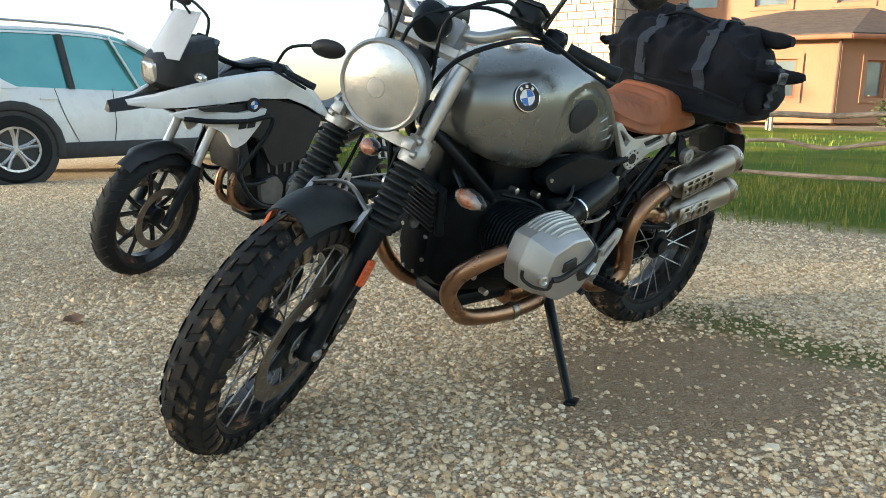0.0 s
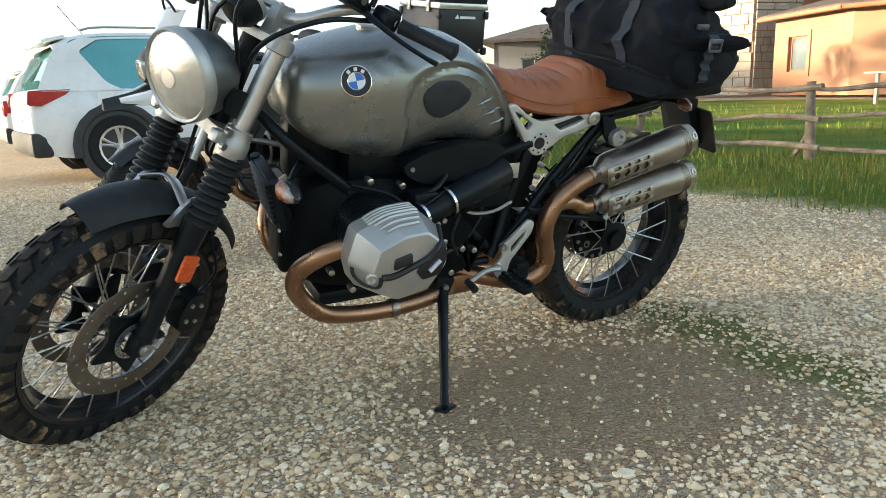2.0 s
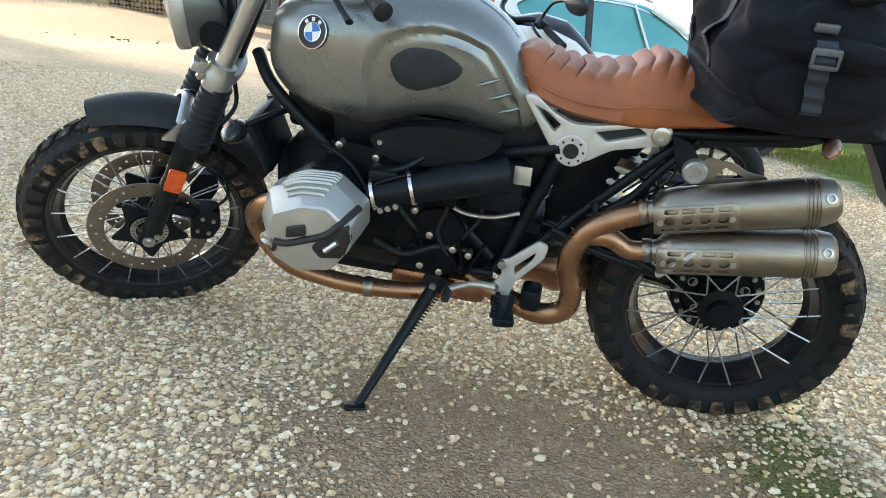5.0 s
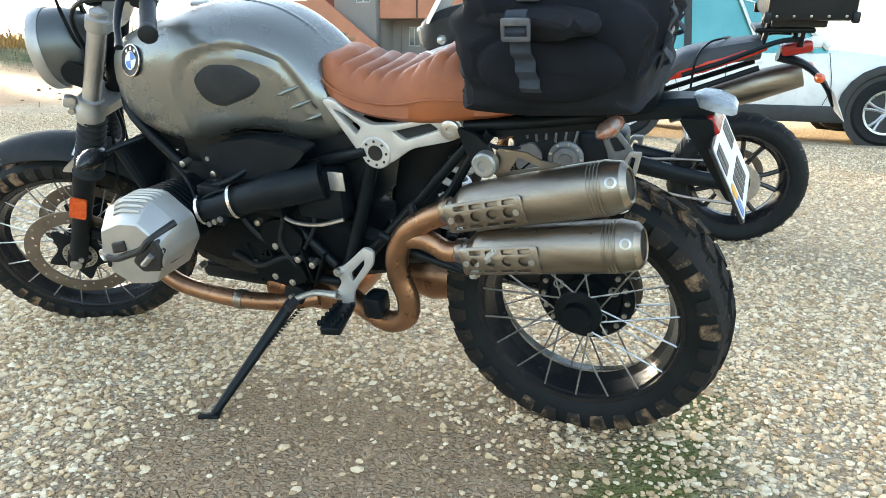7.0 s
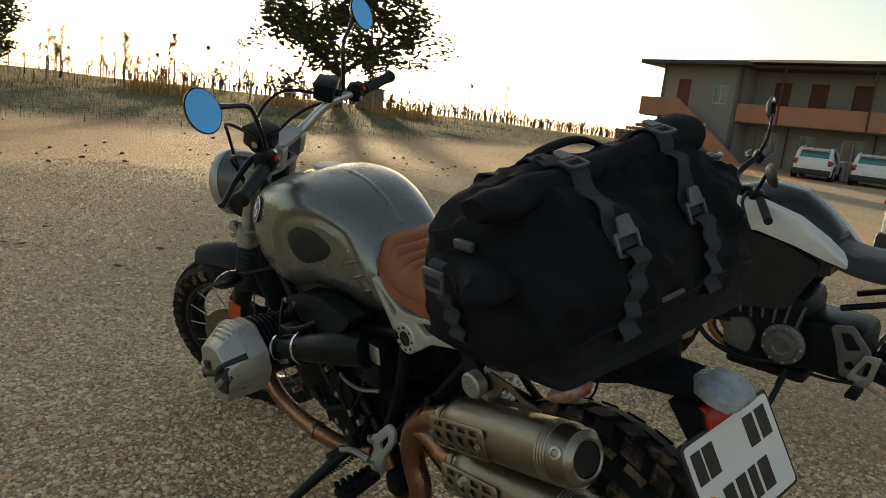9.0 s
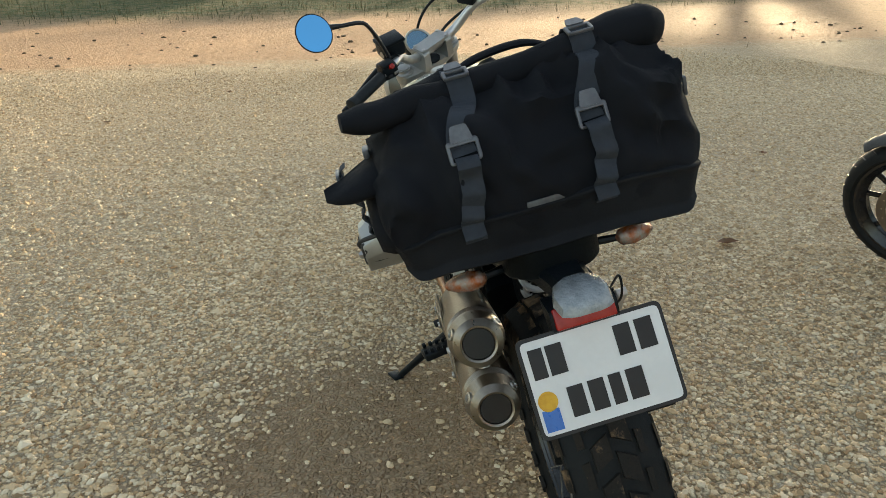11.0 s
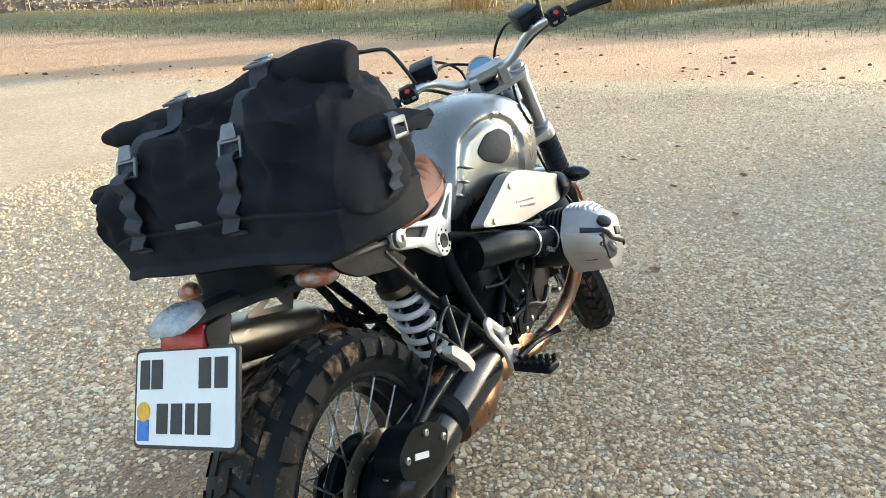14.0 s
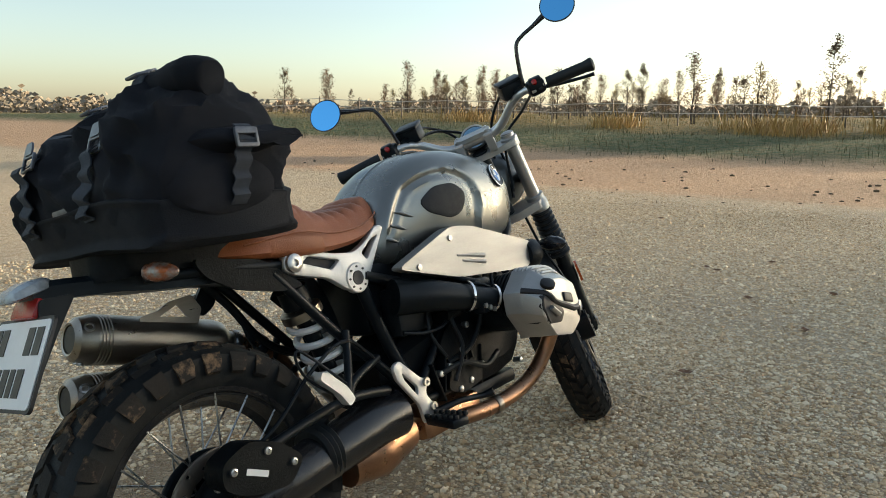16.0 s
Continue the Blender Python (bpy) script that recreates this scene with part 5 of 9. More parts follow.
# alloy side castings, mirrored
CAST = [(-0.54, 0.828), (-0.512, 0.832), (-0.465, 0.795), (-0.42, 0.776), (-0.36, 0.782), (-0.25, 0.806), (-0.212, 0.797), (-0.207, 0.765), (-0.238, 0.75), (-0.33, 0.728), (-0.382, 0.692), (-0.418, 0.682), (-0.455, 0.70), (-0.475, 0.73)]
HOLE_A = [(-0.512, 0.808), (-0.484, 0.797), (-0.448, 0.770), (-0.462, 0.752)]
HOLE_B = [(-0.372, 0.764), (-0.282, 0.787), (-0.262, 0.774), (-0.345, 0.746)]
for s in (-1, 1):
    cast = part("side_casting", prism(bmesh.new(), chamfer(CAST, 0.014), 0.022, side(s * 0.110), 0.004, [chamfer(HOLE_A, 0.006), chamfer(HOLE_B, 0.006)]), CASTING, bike, "cast alloy seat bracket with cut-outs")
    part("pivot_ring", lathe(bmesh.new(), [(0.037, 0), (0.037, 0.014), (0.034, 0.017), (0.018, 0.017), (0.015, 0.006), (0.001, 0.006)], (-0.418, s * 0.107, 0.714), (0, s, 0), 32), CASTING, cast)
    # black disc paints the dark of the hole on the closed ring
    part("pivot_hole", lathe(bmesh.new(), [(0.017, 0), (0.017, 0.0185), (0.014, 0.0185), (0.001, 0.017)], (-0.418, s * 0.107, 0.714), (0, s, 0), 24), INK, cast)
    for i in range(8):
        a = 2 * math.pi * i / 8
        part("bolt", lathe(bmesh.new(), [(0.003, 0), (0.003, 0.0025), (0.001, 0.0025)], (-0.418 + 0.027 * math.cos(a), s * 0.1235, 0.714 + 0.027 * math.sin(a)), (0, s, 0), 6), INK, cast)
    part("bracket_bolt", lathe(bmesh.new(), [(0.021, 0), (0.021, 0.012), (0.016, 0.015), (0.008, 0.015), (0.007, 0.009), (0.001, 0.009)], (-0.234, s * 0.118, 0.778), (0, s, 0), 20), BOLT, cast)
    # added dark sheet stands in for the shade inside the open cut-out
    hole_bm = prism(bmesh.new(), chamfer(HOLE_B, 0.004), 0.004, side(s * 0.106), 0)
    part("mesh_insert", hole_bm, PAD, cast)
    # frame tubes
    y = s * 0.104
    for pts_, r in (
        ([(-1.20, s * 0.035, 0.82), (-1.134, s * 0.09, 0.752), (-0.992, y, 0.628)], 0.015),
        ([(-1.0, y, 0.62), (-0.86, y, 0.60), (-0.739, y, 0.630), (-0.58, y, 0.675), (-0.442, s * 0.115, 0.715)], 0.014),
        ([(-0.436, y, 0.70), (-0.49, y, 0.55), (-0.532, s * 0.125, 0.418), (-0.552, s * 0.13, 0.38)], 0.017),
        ([(-0.185, y, 0.765), (-0.34, y, 0.595), (-0.43, s * 0.12, 0.5), (-0.515, s * 0.125, 0.405)], 0.012),
        ([(-0.82, s * 0.12, 0.362), (-0.557, s * 0.13, 0.368)], 0.012),
        ([(-0.700, s * 0.13, 0.545), (-0.565, s * 0.13, 0.415)], 0.012),
        ([(-0.235, y, 0.777), (-0.06, s * 0.10, 0.795), (0.08, s * 0.07, 0.805)], 0.012),
        ([(-0.345, s * 0.125, 0.60), (-0.31, s * 0.15, 0.52), (-0.19 if s < 0 else -0.27, s * 0.175, 0.478 if s < 0 else 0.46)], 0.010),
        ([(-0.43, s * 0.125, 0.515), (-0.32, s * 0.15, 0.488), (-0.19 if s < 0 else -0.27, s * 0.175, 0.475 if s < 0 else 0.455)], 0.010)):
        part("frame_tube", tube(bmesh.new(), pts_, r, 12, 5), BLACK, bike)
    # passenger peg, folded up
    if s < 0:
        peg = tube(bmesh.new(), [(-0.178, s * 0.187, 0.478), (-0.155, s * 0.205, 0.515), (-0.115, s * 0.215, 0.562)], [0.013, 0.014, 0.009], 8, 3, 0.7)
    else:
        peg = prism(bmesh.new(), chamfer([(-0.262, 0.468), (-0.244, 0.456), (-0.222, 0.488), (-0.176, 0.532), (-0.184, 0.548), (-0.20, 0.541), (-0.244, 0.50)], 0.006), 0.024, side(0.200), 0.004)
        part("peg_spring", tube(bmesh.new(), [(-0.262, 0.19, 0.50), (-0.20, 0.19, 0.56), (-0.152, 0.19, 0.60), (-0.14, 0.19, 0.585), (-0.16, 0.19, 0.54), (-0.22, 0.19, 0.488)], 0.003, 6, 6), BLACK, bike)
    part("passenger_peg", peg, CASTING, bike, "folded alloy passenger peg")
    # rider's peg bracket
    yb = s * 0.165
    o = [(-0.545, 0.43), (-0.52, 0.44), (-0.455, 0.50), (-0.43, 0.49), (-0.437, 0.455), (-0.50, 0.375), (-0.51, 0.325), (-0.535, 0.32), (-0.56, 0.355), (-0.53, 0.395)]
    br = part("peg_bracket", prism(bmesh.new(), chamfer(o, 0.01), 0.012, side(yb), 0.003, [chamfer([(-0.505, 0.42), (-0.458, 0.468), (-0.462, 0.45), (-0.5, 0.40)], 0.006)]), CASTING, bike, "cast alloy footpeg bracket")
    for bx, bz in ((-0.533, 0.425), (-0.545, 0.36)):
        part("bolt", lathe(bmesh.new(), [(0.011, 0), (0.011, 0.008), (0.005, 0.008), (0.004, 0.004), (0.001, 0.004)], (bx, yb + s * 0.006, bz), (0, s, 0), 12), BOLT, br)
    bm = bmesh.new()
    m = Matrix.Translation((-0.515, s * 0.235, 0.335)) @ Matrix.Rotation(s * radians(-12), 4, "Z")
    box(bm, (0, 0, 0), (0.05, 0.11, 0.022), m, 0.006)
    for i in range(6):
        for k in (-1, 1):
            box(bm, (0.018 * k, -0.045 + 0.018 * i, 0.014), (0.012, 0.010, 0.012), m, 0.002)
    part("footpeg", bm, BLACK, bike, "serrated black footpeg")
# shift lever with rubber toe piece
bm = tube(bmesh.new(), [(-0.545, -0.18, 0.362), (-0.60, -0.19, 0.366), (-0.655, -0.20, 0.345)], [0.010, 0.008, 0.007], 8, 3)
part("shift_lever", bm, SATIN, bike, "alloy shift lever")
part("toe_rubber", tube(bmesh.new(), [(-0.655, -0.19, 0.343), (-0.655, -0.235, 0.338)], 0.011, 10, 1), PAD, bike)
part("brake_pedal", tube(bmesh.new(), [(-0.545, 0.18, 0.345), (-0.62, 0.20, 0.35), (-0.70, 0.215, 0.34), (-0.72, 0.235, 0.345)], [0.010, 0.008, 0.008, 0.012], 8, 3), BLACK, bike, "black brake pedal")

# engine
bm = bmesh.new()
sect = [(-1.13, 0.385, 0.59, 0.058), (-1.10, 0.355, 0.63, 0.082), (-1.04, 0.335, 0.66, 0.115), (-0.92, 0.325, 0.67, 0.145), (-0.78, 0.325, 0.655, 0.145), (-0.72, 0.33, 0.62, 0.135), (-0.66, 0.34, 0.57, 0.12), (-0.55, 0.35, 0.53, 0.105), (-0.46, 0.37, 0.50, 0.09)]
rings = []
for x, z0, z1, w in sect:
    rings.append([Vector((x, w * a, (z0 + z1) / 2 + (z1 - z0) / 2 * b)) for a, b in ((-1, -0.6), (-1, 0.6), (-0.8, 0.9), (-0.5, 1), (0.5, 1), (0.8, 0.9), (1, 0.6), (1, -0.6), (0.75, -0.92), (0.4, -1), (-0.4, -1), (-0.75, -0.92))])
engine = part("engine", loft(bm, rings), ENGINE, bike, "black boxer engine with silver rocker covers", True, 30)
rr = random.Random(8)
for s in (-1, 1):
    for bx, bz in ((-0.80, 0.40), (-0.74, 0.37), (-0.69, 0.36), (-0.79, 0.60), (-0.86, 0.64), (-0.72, 0.46), (-0.66, 0.43), (-0.99, 0.36), (-1.05, 0.42), (-0.62, 0.42), (-0.95, 0.66), (-0.76, 0.52)):
        part("bolt", lathe(bmesh.new(), [(0.009, -0.02), (0.009, 0.006), (0.005, 0.008), (0.001, 0.008)], (bx, s * 0.15, bz), (0, s, 0), 10), BOLT, engine)
    for o in ([(-0.80, 0.36), (-0.70, 0.345), (-0.64, 0.37), (-0.66, 0.42), (-0.78, 0.43)], [(-0.76, 0.45), (-0.66, 0.44), (-0.63, 0.49), (-0.68, 0.54), (-0.75, 0.52)]):
        part("engine_cover", prism(bmesh.new(), chamfer(o, 0.02), 0.022, side(s * 0.142), 0.006), ENGINE, engine)
    for k in range(7):
        # webs of the gearbox casting
        part("rib", box(bmesh.new(), (-0.80 + 0.032 * k, s * 0.138, 0.40 + 0.01 * (k % 3)), (0.007, 0.03, 0.11), Matrix.Rotation(radians(rr.uniform(-25, 25)), 4, "Y"), 0.002), ENGINE, engine)
    for pts_, r_ in (([(-0.84, 0.16, 0.60), (-0.80, 0.17, 0.52), (-0.74, 0.165, 0.46), (-0.66, 0.15, 0.44)], 0.007), ([(-0.70, 0.15, 0.63), (-0.68, 0.17, 0.55), (-0.70, 0.175, 0.47), (-0.66, 0.165, 0.39)], 0.006), ([(-0.86, 0.17, 0.42), (-0.78, 0.18, 0.40), (-0.70, 0.17, 0.43), (-0.62, 0.15, 0.42)], 0.008), ([(-0.62, 0.14, 0.60), (-0.60, 0.16, 0.53), (-0.64, 0.165, 0.46)], 0.005)):
        part("hose", tube(bmesh.new(), [(x, s * y if s > 0 else s * (y - 0.02), z) for x, y, z in pts_], r_, 8, 5), GAITER, engine)
    part("starter_motor", tube(bmesh.new(), [(-0.74, s * 0.155, 0.585), (-0.66, s * 0.15, 0.572)], 0.03, 16, 1), ENGINE, engine)
bm = loft(bmesh.new(), [[Vector((x, k * px, 0.478 + k * pz)) for px, pz in chamfer([(-0.045, -0.100), (0.045, -0.100), (0.068, -0.02), (0.062, 0.085), (0.030, 0.112), (-0.030, 0.112), (-0.062, 0.085), (-0.068, -0.02)], 0.02)] for x, k in ((-1.12, 1.0), (-1.142, 1.0), (-1.150, 0.95), (-1.156, 0.82), (-1.157, 0.3), (-1.157, 0.03))])
cover_front = part("engine_front_cover", bm, ENGINE, engine, "black front cover of the engine")
part("front_cover_cap", lathe(bmesh.new(), [(0.030, -0.004), (0.030, 0.006), (0.026, 0.009), (0.020, 0.005), (0.001, 0.005)], (-1.156, 0, 0.545), (-1, 0, 0), 24), BLACK, cover_front)
for q in range(8):
    a_ = 2 * math.pi * q / 8 + 0.4
    part("bolt", lathe(bmesh.new(), [(0.006, 0), (0.006, 0.007), (0.003, 0.007)], (-1.152, 0.055 * math.cos(a_), 0.478 + 0.088 * math.sin(a_)), (-1, 0, 0), 8), BOLT, cover_front)
# oil cooler
CM = Matrix.Translation((-1.172, -0.042, 0.620)) @ Matrix.Rotation(radians(-14), 4, "Y") @ Matrix.Rotation(radians(10), 4, "X")
bm = box(bmesh.new(), (0, 0, 0), (0.026, 0.145, 0.135), None, 0.005)
bm.transform(CM)
cooler = part("oil_cooler", bm, BLACK, bike, "black finned oil cooler")
FIN = surf("cooler_fin", (0.035, 0.038, 0.042), (0.055, 0.057, 0.06), 20, 0.42, 0.5)
for i in range(9):
    bm = box(bmesh.new(), (-0.016, 0, 0.0148 * (i - 4)), (0.018, 0.128, 0.0045), None, 0.001)
    bm.transform(CM)
    part("fin", bm, FIN, cooler)
for k in (-1, 1):
    bm = tube(bmesh.new(), [(-0.004, k * 0.072, -0.07), (-0.004, k * 0.072, 0.07)], 0.013, 10, 1)
    bm.transform(CM)
    part("end_tank", bm, BLACK, cooler)

COVER = [(-0.122, -0.012), (-0.100, 0.060), (-0.020, 0.094), (0.052, 0.098), (0.116, 0.044), (0.118, -0.012), (0.062, -0.088), (-0.040, -0.107), (-0.106, -0.074)]
for s, cx in ((-1, -0.953), (1, -0.905)):
    cz = 0.546
    # barrel and finned head
    bm, fins = bmesh.new(), []
    for i in range(9):
        y = s * (0.155 + 0.014 * i)
        k = 0.80 + 0.02 * i
        fins.append(prism(bmesh.new(), chamfer([(x * k * 0.93 - 0.01, z * k * 0.94 + 0.008) for x, z in COVER], 0.02), 0.006, Matrix.Translation((cx, 0, cz)) @ side(y), 0.001))
    tube(bm, [(cx, s * 0.12, cz), (cx, s * 0.28, cz)], 0.078, 24, 1)
    head = part("cylinder", bm, BLACK, engine, "black finned cylinder")
    for f_ in fins:
        part("cylinder_fin", f_, BLACK, head)
    # rocker cover
    bm = bmesh.new()
    ol = chamfer(COVER, 0.009, 2)
    rings = []
    for y, k, dx, dz in ((0.268, 0.97, 0, 0), (0.271, 1.0, 0, 0), (0.322, 1.0, 0, 0), (0.327, 0.985, 0.001, 0), (0.380, 0.81, 0.014, -0.014), (0.384, 0.78, 0.014, -0.016), (0.391, 0.30, 0.01, -0.02), (0.392, 0.05, 0.01, -0.02)):
        rings.append([Vector((cx + x * k + dx, s * y, cz + z * k + dz)) for x, z in ol])
    loft(bm, rings)
    COVER_TREE = BVHTree.FromBMesh(bm)

    def on_cover(x, z, lift):
        hit = COVER_TREE.ray_cast(Vector((cx + x, s * 0.6, cz + z)), Vector((0, -s, 0)))
        y_ = hit[0].y if hit[0] else s * 0.31
        return Vector((cx + x, y_ + s * lift, cz + z))

    def cover_patch(outline, lift):
        n_ = len(outline)
        ox, oz_ = sum(q[0] for q in outline) / n_, sum(q[1] for q in outline) / n_
        return loft(bmesh.new(), [[on_cover(ox + (x - ox) * k, oz_ + (z - oz_) * k, l) for x, z in outline] for k, l in ((1.0, -0.004), (1.0, lift), (0.9, lift * 1.3), (0.45, lift * 1.3), (0.04, lift * 1.3))])

    cover = part("rocker_cover", bm, SATIN, engine, "satin silver rocker cover", True, 17)
    for i in range(7):
        # cooling ribs on the upper face
        pts_ = [on_cover(-0.070 + 0.115 * t, 0.050 + 0.030 * t + 0.0 * i, 0.0) for t in (0, 0.33, 0.66, 1)]
        k_ = 0.279 + 0.0125 * i
        pts_ = []
        for t in (0, 0.06, 0.35, 0.65, 0.94, 1):
            x_ = cx - 0.070 + 0.010 * max(0, i - 3) + (0.125 - 0.014 * max(0, i - 3)) * t
            hit = COVER_TREE.ray_cast(Vector((x_, s * k_, cz + 0.25)), Vector((0, 0, -1)))
            pts_.append((hit[0] if hit[0] else Vector((x_, s * k_, cz + 0.08))) + Vector((0, 0, -0.002 if t in (0, 1) else 0.001)))
        part("rib", tube(bmesh.new(), pts_, [0.003, 0.0052, 0.0052, 0.0052, 0.0052, 0.003], 6, 2), SATIN, cover)
    # dark joint line, plug recess and slot
    line_ = [(-0.062, -0.033), (-0.032, -0.031), (0.012, -0.014), (0.056, 0.004), (0.085, 0.030), (0.110, 0.048)]
    part("cover_seal", tube(bmesh.new(), [on_cover(x, z, 0.001) for x, z in line_], 0.0085, 8, 4), INK, cover, "black rubber strip")
    part("cover_seal", tube(bmesh.new(), [on_cover(x, z, 0.001) for x, z in ((-0.114, -0.022), (-0.108, -0.045), (-0.090, -0.060), (-0.068, -0.056), (-0.062, -0.034))], 0.005, 8, 4), INK, cover)
    o = chamfer([(0.024, -0.028), (0.062, 0.014), (0.104, 0.032), (0.111, 0.0), (0.094, -0.048), (0.042, -0.054)], 0.008)
    win = part("cover_window", cover_patch(o, 0.003), INK, cover, "black plug recess")
    part("plug_cap", tube(bmesh.new(), [on_cover(0.056, -0.030, 0.004), on_cover(0.084, -0.006, 0.004)], 0.012, 10, 1, 0.6), ALU, win)
    part("cover_slot", cover_patch(chamfer([(-0.034, -0.016), (0.013, -0.003), (0.011, 0.022), (-0.032, 0.010)], 0.005), 0.004), INK, cover)
    part("cover_bolt", lathe(bmesh.new(), [(0.015, -0.004), (0.015, 0.008), (0.01, 0.010), (0.006, 0.004), (0.001, 0.004)], on_cover(-0.084, -0.034, 0), (-0.3, s, 0), 16), BOLT, cover)
    if s > 0:
        part("filler_plug", lathe(bmesh.new(), [(0.02, 0), (0.02, 0.010), (0.014, 0.013), (0.001, 0.013)], on_cover(0.066, 0.050, -0.003), (0.25, s * 0.55, 0.8), 18), INK if s > 0 else SATIN, cover)
    # inlet tract: throttle body, bright clamp, air tube
    it = [(cx + 0.10, s * 0.235, cz + 0.035), (cx + 0.19, s * 0.21, cz + 0.055), (cx + 0.30, s * 0.18, cz + 0.083), (cx + 0.40, s * 0.14, cz + 0.10)]
    inlet = part("inlet_tube", tube(bmesh.new(), it, [0.026, 0.034, 0.042, 0.046], 20, 5), BLACK, engine, "black inlet tube")
    for f, r in ((0.24, 0.040), (0.03, 0.034)):
        p, q = Vector(it[0]).lerp(Vector(it[2]), f * 2), Vector(it[2])
        part("hose_clamp", lathe(bmesh.new(), [(r, -0.004), (r + 0.003, -0.004), (r + 0.003, 0.004), (r, 0.004)], p, q - Vector(it[0]), 20, True), CHROME, inlet, "bright hose clamp")
    bm = box(bmesh.new(), (cx + 0.13, s * 0.20, cz + 0.075), (0.07, 0.05, 0.04), None, 0.008)
    box(bm, (cx + 0.15, s * 0.225, cz + 0.02), (0.05, 0.04, 0.03), None, 0.006)
    tube(bm, [(cx + 0.1, s * 0.22, cz + 0.08), (cx + 0.17, s * 0.20, cz + 0.10), (cx + 0.21, s * 0.17, cz + 0.12)], 0.007, 8, 4)
    tube(bm, [(cx + 0.09, s * 0.225, cz + 0.05), (cx + 0.04, s * 0.19, cz + 0.09), (cx - 0.04, s * 0.14, cz + 0.105)], 0.005, 8, 4)
    tube(bm, [(cx + 0.09, s * 0.235, cz + 0.05), (cx + 0.16, s * 0.225, cz + 0.085), (cx + 0.26, s * 0.15, cz + 0.09)], 0.004, 8, 4)
    body = part("throttle_body", bm, BLACK, engine, "black throttle body")
    for q in range(3):
        part("bolt", lathe(bmesh.new(), [(0.007, 0), (0.007, 0.006), (0.001, 0.006)], (cx + 0.135 + 0.018 * q, s * 0.247, cz + 0.01 + 0.008 * q), (0, s, 0), 10), BOLT, body)
    # exhaust header
    if s < 0:
        hp = [(-1.003, -0.268, 0.540), (-1.055, -0.258, 0.540), (-1.110, -0.240, 0.516), (-1.155, -0.200, 0.460), (-1.150, -0.172, 0.390), (-1.085, -0.165, 0.315), (-0.99, -0.160, 0.288), (-0.87, -0.155, 0.280), (-0.74, -0.140, 0.285), (-0.66, -0.10, 0.29)]
    else:
        hp = [(-0.955, 0.270, 0.540), (-1.01, 0.262, 0.538), (-1.065, 0.245, 0.516), (-1.118, 0.215, 0.460), (-1.125, 0.180, 0.390), (-1.075, 0.150, 0.312), (-0.99, 0.128, 0.268), (-0.87, 0.120, 0.258), (-0.74, 0.115, 0.268), (-0.66, 0.08, 0.28)]
    header = part("exhaust_header", tube(bmesh.new(), hp, 0.0235, 18, 6), PIPE, bike, "heat-browned exhaust header")
    part("header_flange", lathe(bmesh.new(), [(0.034, -0.006), (0.034, 0.006), (0.026, 0.008)], (cx - 0.07, s * 0.264, cz - 0.006), (-1, 0, 0), 16), STEEL, header)
    part("joint_band", lathe(bmesh.new(), [(0.026, -0.012), (0.027, -0.01), (0.027, 0.01), (0.026, 0.012)], hp[7], Vector(hp[8]) - Vector(hp[6]), 18), STEEL, header)

# air box under the tank, battery box behind
for s in (-1, 1):
    o = [(-0.875, 0.70), (-0.80, 0.733), (-0.70, 0.748), (-0.56, 0.728), (-0.60, 0.69), (-0.68, 0.65), (-0.80, 0.645), (-0.85, 0.665)]
    if s < 0:
        bx = part("side_cover", prism(bmesh.new(), chamfer(o, 0.02), 0.05, side(s * 0.15), 0.012), BLACK, bike, "black plastic side cover")
        part("bolt", lathe(bmesh.new(), [(0.006, 0), (0.006, 0.004), (0.001, 0.004)], (-0.845, s * 0.175, 0.69), (0, s, 0), 10), BOLT, bx)
    part("battery_box", box(bmesh.new(), (-0.575, s * 0.115, 0.605), (0.13, 0.06, 0.125), None, 0.012), BLACK, bike, "black box behind the engine")
    part("hose", tube(bmesh.new(), [(-0.70, s * 0.15, 0.60), (-0.66, s * 0.165, 0.548), (-0.58, s * 0.165, 0.54), (-0.51, s * 0.15, 0.555)], 0.005, 8, 5), BOLT if s < 0 else BLACK, bike)
bm = box(bmesh.new(), (-0.80, 0, 0.69), (0.38, 0.2, 0.10), None, 0.02)
box(bm, (-0.56, 0, 0.66), (0.2, 0.17, 0.2), None, 0.02)
box(bm, (-1.06, 0, 0.72), (0.14, 0.08, 0.16), None, 0.02)
part("airbox", bm, BLACK, bike, "black airbox under the tank")
part("sticker", box(bmesh.new(), (-0.515, -0.1465, 0.648), (0.040, 0.002, 0.045), None, 0.0005), FROST, bike, "pale warning sticker")
# alloy air duct panel on the far side
o = [(-0.47, 0.715), (-0.70, 0.795), (-0.79, 0.786), (-1.08, 0.705), (-1.095, 0.672), (-1.05, 0.628), (-0.71, 0.655)]
bm = prism(bmesh.new(), chamfer([(x - 0.012, z) for x, z in o], 0.03), 0.035, side(0.178), 0.01)
duct = part("air_duct", bm, DUCT, bike, "brushed alloy air duct panel")
for bx, bz in ((-0.56, 0.708), (-0.70, 0.764)):
    part("bolt", lathe(bmesh.new(), [(0.008, 0), (0.008, 0.005), (0.001, 0.006)], (bx, 0.195, bz), (0, 1, 0), 12), BOLT, duct)
for i in range(2):
    part("duct_rib", tube(bmesh.new(), [(-0.72 - 0.02 * i, 0.195, 0.715 - 0.017 * i), (-0.84, 0.196, 0.698 - 0.018 * i)], [0.003, 0.006], 8, 1), DUCT, duct)
part("duct_mouth", lathe(bmesh.new(), [(0.04, 0), (0.046, 0.01), (0.046, 0.05), (0.036, 0.055), (0.034, 0.01)], (-1.07, 0.17, 0.665), (-1, 0, 0), 20), BLACK, duct)

